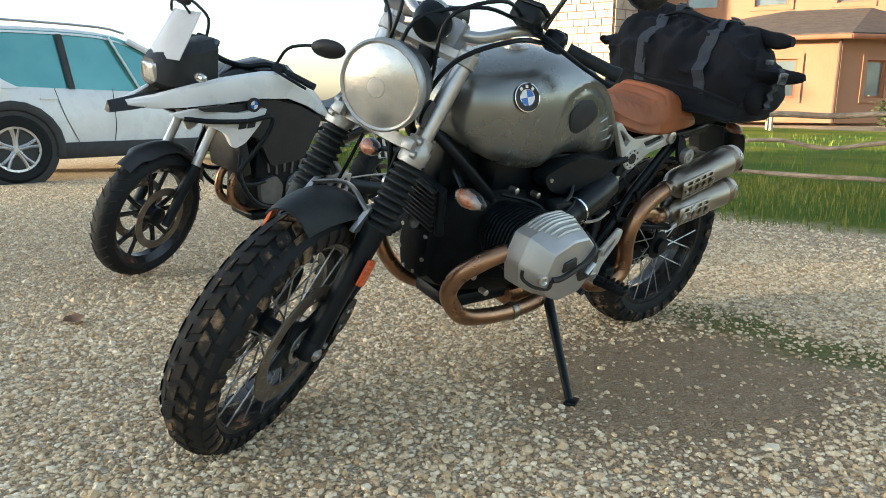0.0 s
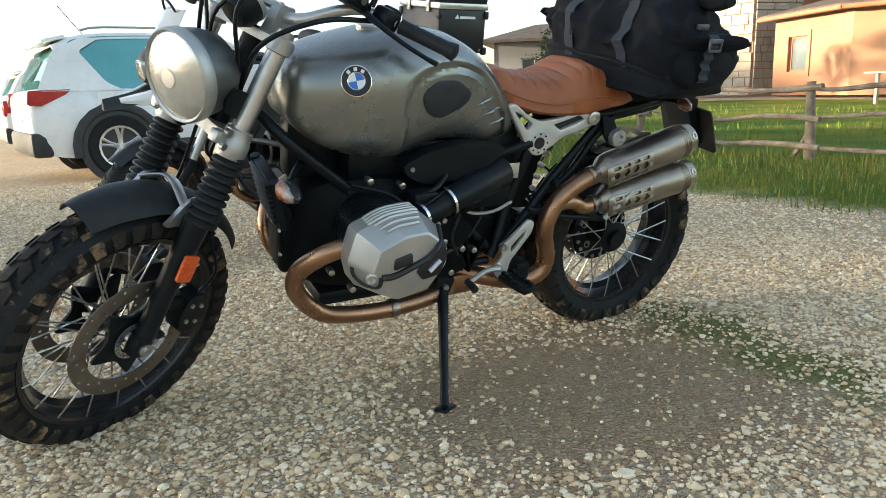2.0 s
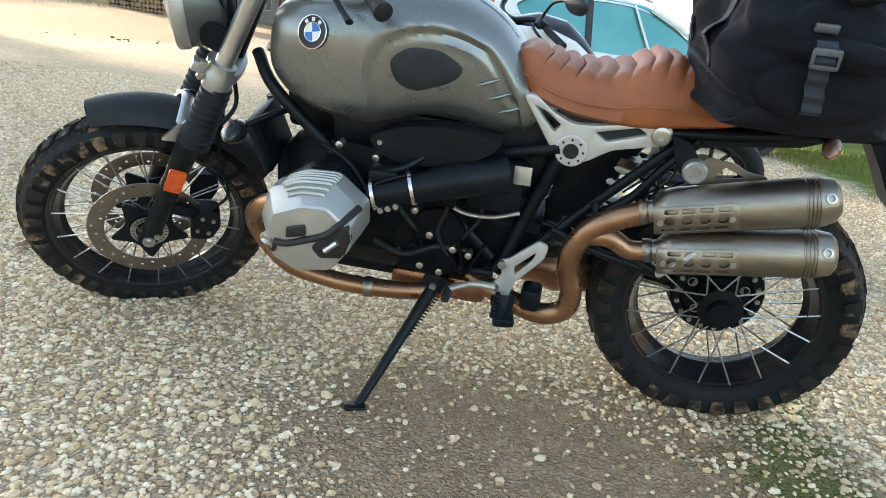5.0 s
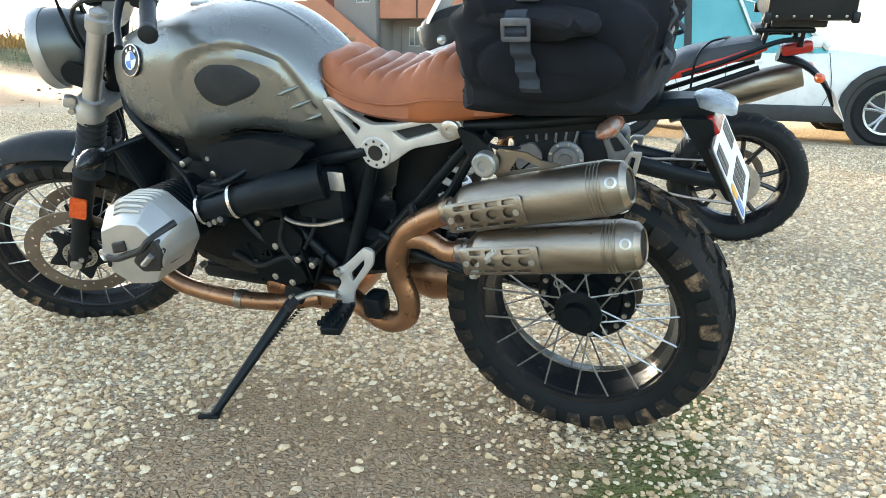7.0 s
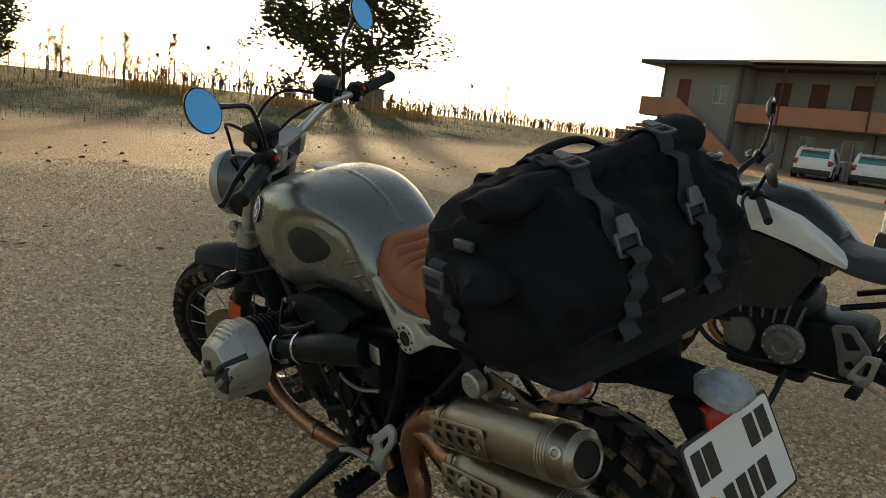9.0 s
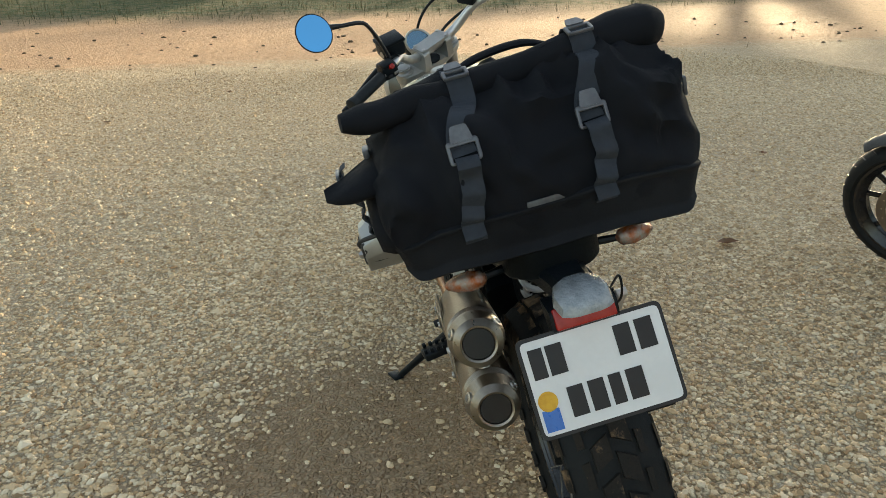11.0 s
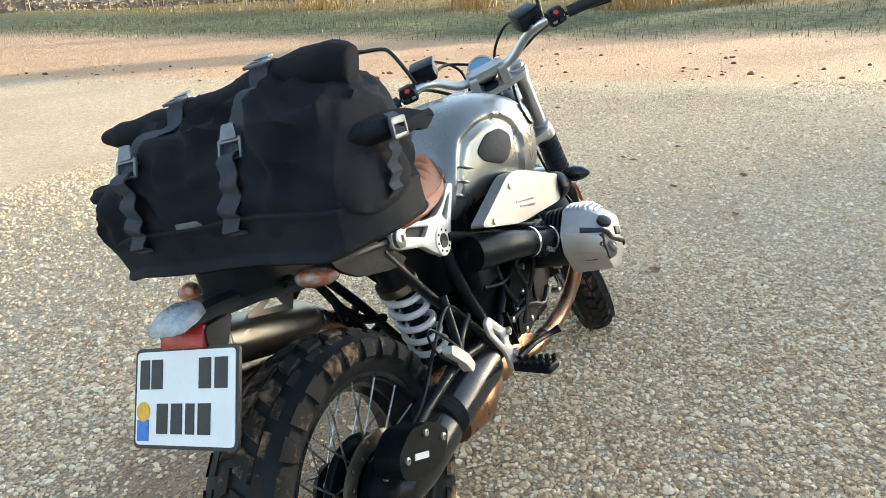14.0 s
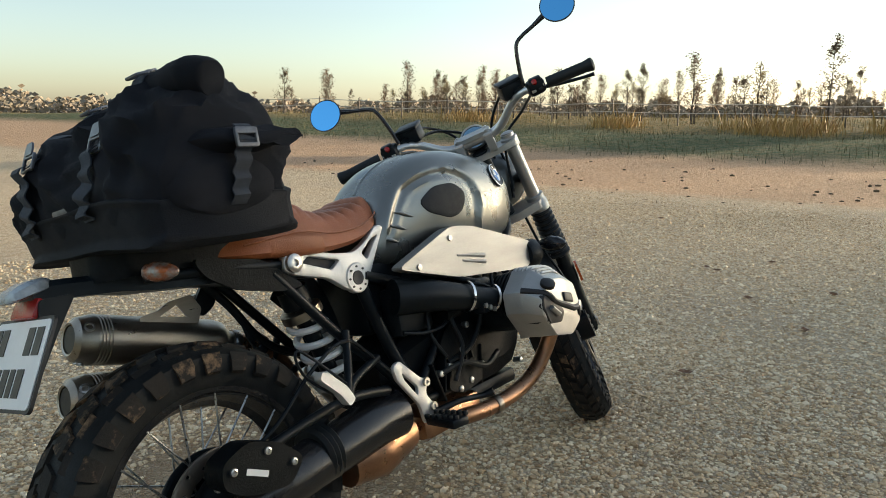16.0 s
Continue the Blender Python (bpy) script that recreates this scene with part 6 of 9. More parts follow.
# silencers on the left side
def silencer(p, q, label):
    p, q = Vector(p), Vector(q)
    d = (q - p).normalized()
    l = (q - p).length
    prof = [(0.024, -0.03), (0.026, 0), (0.044, 0.022), (0.048, 0.03), (0.0515, 0.05), (0.0535, l - 0.062)]
    for i in range(4):
        prof += [(0.0535, l - 0.060 + 0.007 * i), (0.0515, l - 0.0585 + 0.007 * i), (0.0515, l - 0.0555 + 0.007 * i), (0.0535, l - 0.054 + 0.007 * i)]
    prof += [(0.053, l - 0.028), (0.0515, l - 0.024), (0.046, l), (0.034, l + 0.010), (0.030, l + 0.008), (0.0285, l - 0.06), (0.001, l - 0.06)]
    can = part("silencer", lathe(bmesh.new(), prof, p, d, 40), STEEL, bike, label, True, 35)
    # capped black plug imitates the darkness inside the open bore
    part("silencer_bore", lathe(bmesh.new(), [(0.0282, l - 0.058), (0.0282, l + 0.006)], p, d, 24), INK, can)
    s_, u_, _ = frame_of(d)
    for i in range(3):
        a = radians(30 + 120 * i)
        o = p + d * (l - 0.014) + 0.0505 * (math.cos(a) * -s_ + math.sin(a) * u_)
        part("tip_bolt", lathe(bmesh.new(), [(0.011, -0.006), (0.011, 0.001), (0.007, 0.002), (0.006, -0.003), (0.001, -0.003)], o, (o - p - d * (l - 0.014)).normalized() + 0.25 * d, 14), BOLT, can)
    # perforated heat shield, bent round the can
    holes = []
    for i in range(4):
        cx = -0.054 + 0.036 * i
        holes.append(circle(cx, 0.0, 0.0105, 12))
        for k in (-1, 1):
            holes.append(chamfer([(cx - 0.013 + 0.004 * k, 0.021 * k - 0.0045), (cx + 0.013 + 0.004 * k, 0.021 * k - 0.0045), (cx + 0.013 + 0.004 * k, 0.021 * k + 0.0045), (cx - 0.013 + 0.004 * k, 0.021 * k + 0.0045)], 0.003, 2))
    bm = prism(bmesh.new(), chamfer([(-0.086, -0.033), (0.086, -0.033), (0.086, 0.033), (-0.086, 0.033)], 0.01), 0.0045, Matrix(), 0.001, holes)
    c = p + d * 0.084
    out = Vector((0, -1, 0))
    upv = d.cross(out).normalized()
    upv = upv if upv.z > 0 else -upv
    for v in bm.verts:
        a = v.co.y / 0.057
        v.co = c + d * v.co.x + (0.0575 + v.co.z) * (math.cos(a) * out + math.sin(a) * upv)
    shield = part("heat_shield", bm, STEEL, can, "slotted steel heat shield", True, 30)
    bm = prism(bmesh.new(), chamfer([(-0.08, -0.029), (0.08, -0.029), (0.08, 0.029), (-0.08, 0.029)], 0.01), 0.001, Matrix())
    for v in bm.verts:
        a = v.co.y / 0.057
        v.co = c + d * v.co.x + (0.0532 + v.co.z) * (math.cos(a) * out + math.sin(a) * upv)
    for k in (-0.072, 0.072):
        part("bolt", lathe(bmesh.new(), [(0.0065, 0), (0.0065, 0.004), (0.003, 0.004)], c + d * k + out * 0.059, out, 12), BOLT, shield)
    return can


up_can = silencer((-0.218, -0.160, 0.617), (0.128, -0.166, 0.706), "brushed steel upper silencer")
lo_can = silencer((-0.192, -0.160, 0.522), (0.158, -0.168, 0.585), "brushed steel lower silencer")
part("silencer_band", lathe(bmesh.new(), [(0.0275, -0.01), (0.029, -0.008), (0.029, 0.008), (0.0275, 0.01)], (-0.238, -0.160, 0.612), (0.34, 0, 0.09), 20), BLUED, up_can)
part("silencer_band", lathe(bmesh.new(), [(0.0275, -0.01), (0.029, -0.008), (0.029, 0.008), (0.0275, 0.01)], (-0.212, -0.160, 0.518), (0.34, 0, 0.065), 20), BLUED, lo_can)
link = [(-0.64, -0.06, 0.32), (-0.52, -0.11, 0.292), (-0.43, -0.15, 0.290), (-0.372, -0.158, 0.318), (-0.362, -0.158, 0.372), (-0.378, -0.158, 0.43), (-0.375, -0.158, 0.490), (-0.345, -0.158, 0.545), (-0.288, -0.158, 0.586), (-0.228, -0.160, 0.614)]
part("link_pipe", tube(bmesh.new(), link, 0.027, 20, 6), PIPE, bike, "heat-browned link pipe")
part("link_pipe_branch", tube(bmesh.new(), [(-0.36, -0.158, 0.53), (-0.30, -0.159, 0.535), (-0.25, -0.16, 0.513), (-0.20, -0.16, 0.520)], 0.0235, 18, 5), PIPE, bike)
part("pipe_flap_valve", box(bmesh.new(), (-0.455, -0.15, 0.335), (0.05, 0.06, 0.06), None, 0.012), BLACK, bike)
# silencer hanger and mounting boss
for s in (-1,):
    part("hanger", prism(bmesh.new(), chamfer([(-0.215, 0.79), (-0.17, 0.775), (-0.135, 0.725), (-0.15, 0.69), (-0.185, 0.71), (-0.20, 0.745)], 0.01), 0.01, side(s * 0.135), 0.002), BLACK, bike)
    part("hanger_boss", lathe(bmesh.new(), [(0.026, 0), (0.026, 0.02), (0.022, 0.024), (0.012, 0.024), (0.01, 0.018), (0.001, 0.018)], (-0.153, s * 0.14, 0.72), (0, s, 0), 24), SATIN, bike, "knurled alloy boss")
part("hanger_plate", prism(bmesh.new(), chamfer([(-0.15, 0.712), (-0.13, 0.672), (0.0, 0.706), (0.0, 0.722), (-0.045, 0.728), (-0.07, 0.742), (-0.13, 0.748)], 0.006), 0.004, side(-0.13), 0, [chamfer([(-0.11, 0.70), (-0.045, 0.714), (-0.09, 0.732)], 0.004)]), STEEL, bike, "bent steel silencer hanger")

# collector under the engine
bm = box(bmesh.new(), (-0.70, 0, 0.285), (0.26, 0.22, 0.075), None, 0.025)
part("collector", bm, PIPE, bike, "brown exhaust collector box")
part("sump_guard", box(bmesh.new(), (-0.93, 0, 0.300), (0.26, 0.16, 0.045), None, 0.014), BLACK, bike)

# side stand
sp, sf = Vector((-0.703, -0.135, 0.305)), Vector((-0.818, -0.395, 0.099))
stand = part("side_stand", tube(bmesh.new(), [sp, sp.lerp(sf, 0.5), sf], [0.017, 0.0135, 0.011], 12, 3), BLACK, bike, "black side stand, folded out")
bm = box(bmesh.new(), sf + Vector((-0.005, -0.012, 0.004)), (0.052, 0.036, 0.010), Matrix.Rotation(radians(-LEAN), 4, "X") @ Matrix.Rotation(radians(25), 4, "Z"), 0.004)
part("stand_foot", bm, BLACK, stand)
part("stand_pivot", box(bmesh.new(), sp + Vector((0.0, 0.01, 0.012)), (0.06, 0.04, 0.055), Matrix.Rotation(radians(20), 4, "Y"), 0.008), BLACK, stand)
part("bolt", lathe(bmesh.new(), [(0.009, 0), (0.009, 0.01), (0.004, 0.01)], sp + Vector((0, -0.012, 0.008)), (0, -1, 0), 10), BOLT, stand)
bm = bmesh.new()
k0, k1 = sp + Vector((0.02, 0.01, -0.02)), sp.lerp(sf, 0.42) + Vector((0.014, 0.0, 0))
tube(bm, [k0.lerp(k1, i / 60) + 0.006 * Vector((math.cos(i * 1.6), math.sin(i * 1.6), 0)) for i in range(61)], 0.0016, 5, 1)
part("stand_spring", bm, BLACK, stand)

# shaft drive and swinging arm on the right
sw = [(-0.47, 0.10, 0.365), (-0.36, 0.108, 0.36), (-0.22, 0.112, 0.345), (-0.08, 0.115, 0.33), (0.0, 0.113, 0.326), (0.04, 0.11, 0.326)]
part("shaft_arm", tube(bmesh.new(), sw, [0.066, 0.061, 0.056, 0.056, 0.05, 0.012], 24, 5), GLOSS_BLACK, bike, "black shaft-drive swinging arm")
part("final_drive", lathe(bmesh.new(), [(0.02, -0.02), (0.075, -0.014), (0.088, 0.0), (0.090, 0.02), (0.082, 0.036), (0.068, 0.046), (0.05, 0.050), (0.044, 0.044), (0.03, 0.044), (0.026, 0.030), (0.001, 0.030)], (0.012, 0.10, 0.326), (0, 1, 0), 32), ENGINE, bike, "black final drive housing")
for k in range(8):
    a = 2 * math.pi * k / 8 + 0.2
    part("bolt", lathe(bmesh.new(), [(0.007, 0), (0.007, 0.006), (0.003, 0.006)], (0.012 + 0.077 * math.cos(a), 0.138, 0.326 + 0.077 * math.sin(a)), (0, 1, 0), 10), BOLT, bike)
part("torque_arm", tube(bmesh.new(), [(-0.43, 0.14, 0.435), (-0.29, 0.15, 0.455), (-0.10, 0.155, 0.435), (0.03, 0.155, 0.405)], [0.013, 0.011, 0.011, 0.016], 10, 4), BLACK, bike)
part("side_panel", prism(bmesh.new(), chamfer([(0.0, 0.825), (-0.16, 0.80), (-0.265, 0.725), (-0.20, 0.722), (-0.085, 0.748), (-0.02, 0.785)], 0.02), 0.012, side(0.108), 0.004), ENGINE, bike, "black plastic panel below the seat")
part("hanger_truss", tube(bmesh.new(), [(-0.15, -0.115, 0.775), (-0.21, -0.105, 0.70), (-0.265, -0.10, 0.615), (-0.33, -0.10, 0.565), (-0.41, -0.10, 0.535)], 0.011, 8, 4), BLACK, bike, "black silencer carrier")
part("truss_plate", prism(bmesh.new(), chamfer([(-0.225, 0.665), (-0.30, 0.60), (-0.285, 0.568), (-0.255, 0.575), (-0.235, 0.62)], 0.012), 0.006, side(-0.10), 0.001, [circle(-0.262, 0.60, 0.011, 12)]), BLACK, bike)
part("shaft_boot", lathe(bmesh.new(), [(0.058, -0.022), (0.066, -0.014), (0.06, -0.007), (0.066, 0), (0.06, 0.007), (0.066, 0.014), (0.058, 0.022)], (-0.22, 0.11, 0.357), (1, 0.03, -0.1), 20), GAITER, bike)
part("brake_caliper_rear", prism(bmesh.new(), chamfer([(-0.115, 0.395), (-0.06, 0.445), (0.01, 0.468), (0.07, 0.445), (0.075, 0.40), (0.03, 0.37), (-0.07, 0.352)], 0.018), 0.06, side(0.165), 0.010), ENGINE, bike, "black rear brake caliper")
for bx, bz in ((-0.085, 0.395), (-0.03, 0.437), (0.05, 0.425)):
    part("caliper_bolt", lathe(bmesh.new(), [(0.0075, -0.004), (0.0075, 0.005), (0.004, 0.006), (0.0035, 0.002), (0.001, 0.002)], (bx, 0.195, bz), (0, 1, 0), 14), BOLT, bike)
part("caliper_mark", box(bmesh.new(), (0.0, 0.1955, 0.405), (0.05, 0.002, 0.012), Matrix.Rotation(radians(-25), 4, "Y"), 0), PLATE, bike)
part("brake_line", tube(bmesh.new(), [(-0.03, 0.16, 0.44), (-0.09, 0.17, 0.475), (-0.2, 0.165, 0.55), (-0.33, 0.14, 0.58), (-0.43, 0.13, 0.5)], 0.0045, 8, 5), BLACK, bike)
part("muffler_chamber", tube(bmesh.new(), [(-0.52, 0.08, 0.30), (-0.40, 0.085, 0.295), (-0.30, 0.085, 0.29)], [0.05, 0.07, 0.05], 18, 4), PIPE, bike, "heat-browned chamber")
part("luggage_plate", prism(bmesh.new(), chamfer([(-0.12, -0.10), (0.12, -0.085), (0.16, -0.05), (0.16, 0.05), (0.12, 0.085), (-0.12, 0.10)], 0.02), 0.055, Matrix.Translation((0, 0, 0.838)), 0.01), ENGINE, bike, "black tail cover under the bag")
# spring strut
sx = Vector((-0.375, 0.045, 0.42))
sy = Vector((-0.275, 0.045, 0.72))
bm = bmesh.new()
pts_ = []
dd = (sy - sx).normalized()
s_, u_, _ = frame_of(dd)
for i in range(97):
    a = i * 2 * math.pi / 18
    pts_.append(sx.lerp(sy, 0.12 + 0.66 * i / 96) + 0.042 * (math.cos(a) * s_ + math.sin(a) * u_))
strut = part("shock_absorber", tube(bmesh.new(), [sx, sx.lerp(sy, 0.5), sy], [0.024, 0.02, 0.026], 14, 2), BLACK, bike, "black shock absorber with white spring")
part("coil_spring", tube(bmesh.new(), pts_, 0.0085, 8, 1), WHITE, strut, "white coil spring")
part("spring_collar", lathe(bmesh.new(), [(0.03, -0.01), (0.05, -0.01), (0.05, 0.01), (0.03, 0.012)], sx.lerp(sy, 0.8), dd, 20), STEEL, strut)
part("strut_reservoir", tube(bmesh.new(), [sx.lerp(sy, 0.86), sx.lerp(sy, 1.0)], 0.036, 16, 1), BLACK, strut)

# tail: inner guard, arm, lamps and number plate
bm = bmesh.new()
loft(bm, [[Vector((x, w * a, z + h * b)) for a, b in ((-1, -1), (-1, 0.4), (-0.7, 1), (0.7, 1), (1, 0.4), (1, -1))] for x, z, w, h in ((-0.30, 0.765, 0.09, 0.03), (-0.10, 0.79, 0.10, 0.025), (0.06, 0.80, 0.075, 0.022), (0.12, 0.806, 0.045, 0.018), (0.20, 0.812, 0.035, 0.018), (0.262, 0.815, 0.033, 0.016))])
part("tail_arm", bm, BLACK, bike, "black tail arm")
bm = bmesh.new()
loft(bm, [[Vector((x, w * a, z + h * b)) for a, b in ((-1, -0.6), (-0.9, 0.5), (-0.6, 1), (0.6, 1), (0.9, 0.5), (1, -0.6), (0.6, -1), (-0.6, -1))] for x, z, w, h in ((0.222, 0.826, 0.022, 0.008), (0.238, 0.825, 0.040, 0.013), (0.266, 0.820, 0.047, 0.014), (0.292, 0.812, 0.042, 0.011), (0.300, 0.808, 0.030, 0.005))])
part("tail_lamp", bm, surf("tail_glass", (0.40, 0.44, 0.47), (0.28, 0.31, 0.34), 60, 0.16, 0.45, 0.8, 140), bike, "clear fluted tail lamp wet with dew")
part("rear_reflector", box(bmesh.new(), (0.262, 0, 0.786), (0.014, 0.1, 0.036), Matrix.Rotation(radians(-28), 4, "Y"), 0.004), RED, bike, "red rear reflector")
# plate: corners fixed by its tilted frame
pt, pb = Vector((0.266, 0, 0.765)), Vector((0.331, 0, 0.630))
PM = plane_m(pt.lerp(pb, 0.5), (0, 1, 0), pt - pb)
pw, ph = 0.24, (pt - pb).length + 0.012
bm = prism(bmesh.new(), chamfer([(-pw / 2, -ph / 2), (pw / 2, -ph / 2), (pw / 2, ph / 2), (-pw / 2, ph / 2)], 0.012), 0.006, PM, 0.002)
plate = part("number_plate", bm, INK, bike, "white number plate in a black frame")
nz = 1.0 if (PM.to_3x3() @ Vector((0, 0, 1))).x > 0 else -1.0
bm = prism(bmesh.new(), chamfer([(-pw / 2 + 0.006, -ph / 2 + 0.006), (pw / 2 - 0.006, -ph / 2 + 0.006), (pw / 2 - 0.006, ph / 2 - 0.006), (-pw / 2 + 0.006, ph / 2 - 0.006)], 0.009), 0.003, PM @ Matrix.Translation((0, 0, nz * 0.003)), 0.0006)
face = part("plate_face", bm, PLATE, plate, "white plate face")
for x0, x1, y in ((-0.105, -0.082, 0.038), (-0.077, -0.050, 0.038), (0.035, 0.062, 0.038), (0.070, 0.098, 0.038), (-0.062, -0.036, -0.033), (-0.028, -0.002, -0.033), (0.006, 0.026, -0.033), (0.034, 0.062, -0.033)):
    part("plate_bar", box(bmesh.new(), (0, 0, 0), (x1 - x0, 0.048, 0.001), PM @ Matrix.Translation(((x0 + x1) / 2, y, nz * 0.0052)), 0), INK, face, "", False)
part("plate_band", box(bmesh.new(), (0, 0, 0), (0.028, 0.034, 0.001), PM @ Matrix.Translation((-0.095, -0.052, nz * 0.0052)), 0), BLUE, face, "", False)
part("plate_sticker", lathe(bmesh.new(), [(0.016, 0), (0.016, 0.001), (0.001, 0.001)], PM @ Vector((-0.095, -0.022, nz * 0.0048)), PM.to_3x3() @ Vector((0, 0, nz)), 16), YELLOW, face, "", False)
part("plate_holder", prism(bmesh.new(), chamfer([(0.20, 0.80), (0.262, 0.80), (0.27, 0.755), (0.325, 0.64), (0.30, 0.64), (0.24, 0.74)], 0.01), 0.11, side(0), 0.004), BLACK, bike)
# rear indicators
for s in (-1, 1):
    part("indicator_stalk", tube(bmesh.new(), [(0.06, s * 0.05, 0.81), (0.085, s * 0.09, 0.812), (0.093, s * 0.125, 0.812)], [0.009, 0.007], 8, 3), BLACK, bike)
    o = Vector((0.095, s * 0.150, 0.812))
    part("indicator", lathe(bmesh.new(), [(0.007, -0.03), (0.015, -0.022), (0.019, 0.0), (0.016, 0.025), (0.008, 0.043), (0.002, 0.048)], o, (-0.35, s, -0.12), 16), INDICATOR, bike, "clear indicator with amber bulb")
    # front indicators on stalks beside the oil cooler
    o = Vector((-1.178, s * 0.215, 0.682))
    part("indicator_stalk", tube(bmesh.new(), [(-1.10, s * 0.06, 0.70), (-1.14, s * 0.13, 0.695), (-1.172, s * 0.19, 0.685)], [0.009, 0.007], 8, 3), BLACK, bike)
    shell = part("front_indicator", lathe(bmesh.new(), [(0.005, -0.045), (0.018, -0.03), (0.026, 0.0), (0.021, 0.03), (0.008, 0.052), (0.001, 0.056)], o, (0.1, s, -0.08), 16), GLOSS_BLACK, bike, "black pointed front indicator")
    bm = lathe(bmesh.new(), [(0.005, -0.038), (0.017, -0.025), (0.0245, 0.0), (0.0195, 0.028), (0.007, 0.048), (0.001, 0.05)], o + Vector((-0.0075, 0, 0)), (0.1, s, -0.08), 16)
    part("indicator_lens", bm, INDICATOR, shell, "clear lens with amber bulb")
part("rear_inner_guard", tube(bmesh.new(), [(-0.40, 0, 0.47), (-0.385, 0, 0.58), (-0.35, 0, 0.68), (-0.29, 0, 0.745)], 0.06, 12, 5, 0.12, True, Vector((0, 1, 0))), BLACK, bike)

# ---- the black roll-top bag strapped across the tail ----
bag = thing("duffel_bag", BIKE, "large black canvas roll-top duffel strapped across the motorcycle tail", "bag")
BAG = [(-0.262, -0.120, 0.138, 0.880, 1.035), (-0.240, -0.145, 0.168, 0.866, 1.080), (-0.18, -0.170, 0.182, 0.872, 1.115), (-0.10, -0.188, 0.188, 0.868, 1.132), (0.0, -0.196, 0.188, 0.866, 1.132), (0.11, -0.190, 0.186, 0.866, 1.138), (0.19, -0.178, 0.182, 0.858, 1.142), (0.250, -0.152, 0.172, 0.853, 1.118), (0.278, -0.118, 0.145, 0.862, 1.070)]
SHAPE = [(0.05, 0), (0.0, 0.12), (0.0, 0.45), (0.05, 0.70), (0.18, 0.90), (0.40, 1.0), (0.60, 0.99), (0.75, 0.89), (0.88, 0.70), (0.95, 0.48), (0.97, 0.30), (0.935, 0.08), (0.88, 0)]


def crease(v):
    a = noise.noise(v * 9.0) * 0.012 + noise.noise(v * 21.0 + Vector((3, 3, 3))) * 0.006
    r = 1 - abs(noise.noise(Vector((v.x * 5, v.y * 11, v.z * 9)) + Vector((1, 7, 2))))
    r2 = 1 - abs(noise.noise(Vector((v.x * 14, v.y * 8, v.z * 13)) + Vector((5, 2, 9))))
    return a + 0.026 * max(0.0, r - 0.72) / 0.28 + 0.016 * max(0.0, r2 - 0.75) / 0.25 - 0.008


def bag_rings(grow=0.0, shape=SHAPE, n=7, wrinkle=1.0):
    rows = rounded([Vector((b[0], b[1], b[2])) for b in BAG], n)
    hts = rounded([Vector((b[3], b[4], 0)) for b in BAG], n)
    sh = round_poly(shape, 5)
    rings = []
    for p, h in zip(rows, hts):
        ring = []
        for fx, fz in sh:
            tuck = (0.05 if p.x < 0 else 0.06) * smooth01((fx - 0.35) / 0.4) * smooth01((0.5 - fz) / 0.5)
            v = Vector((p.y + (p.z - p.y) * fx, p.x * (1 - tuck), h.x + (h.y - h.x) * fz))
            v.x = -0.03 + (v.x + 0.03) * 0.95
            c = Vector((0.5 * (p.y + p.z), p.x * 0.9, 0.5 * (h.x + h.y)))
            d = (v - c).normalized()
            ring.append(v + d * (grow + wrinkle * crease(v) * (0.35 + 0.65 * smooth01((fz - 0.2) / 0.4))))
        rings.append(ring)
    return rings


bm = loft(bmesh.new(), bag_rings())
body_tree_src = bm.copy()
bag_body = part("bag_body", bm, CANVAS, bag, "creased black canvas", True, 60)
# reinforced base
bm = bmesh.new()
low = [(0.05, -0.02), (-0.008, 0.06), (-0.012, 0.22), (-0.008, 0.30), (0.3, 0.31), (0.7, 0.31), (0.968, 0.31), (0.965, 0.24), (0.945, 0.08), (0.89, -0.02)]
loft(bm, bag_rings(0.004, low, 7, 0.15))
part("bag_base", bm, BAGBASE, bag, "smooth reinforced black base", True, 50)
# rolled closure along the top
roll_pts = [(0.040, -0.288, 1.128), (0.034, -0.245, 1.124), (0.025, -0.16, 1.128), (0.02, 0.0, 1.132), (0.02, 0.12, 1.138), (0.005, 0.20, 1.142), (0.0, 0.25, 1.140), (-0.005, 0.278, 1.132)]
bm = tube(bmesh.new(), roll_pts, [0.020, 0.032, 0.028, 0.028, 0.032, 0.046, 0.050, 0.036], 18, 6, 0.9)
for v in bm.verts:
    v.co += Vector((noise.noise(v.co * 16) * 0.010, 0, noise.noise(v.co * 13 + Vector((2, 2, 2))) * 0.010))
for v in bm.verts:
    body_tree_src.verts.new(v.co)
roll_copy = bm.copy()
part("rolled_closure", bm, CANVAS, bag, "rolled canvas closure", True, 60)
merge(body_tree_src, roll_copy)
bmesh.ops.delete(body_tree_src, geom=[v for v in body_tree_src.verts if not v.link_faces], context="VERTS")
bmesh.ops.recalc_face_normals(body_tree_src, faces=body_tree_src.faces)
BAG_TREE = BVHTree.FromBMesh(body_tree_src)
body_tree_src.free()
BAG_MID = Vector((-0.03, 0, 1.0))


def on_bag(p, lift):
    """The bag's skin seen from its middle towards p."""
    p = Vector(p)
    mid = Vector((BAG_MID.x, p.y * 0.98, BAG_MID.z))
    d = (p - mid).normalized()
    hit = BAG_TREE.ray_cast(mid + d * 0.6, -d)
    return ((hit[0] if hit[0] else p) + d * lift), d


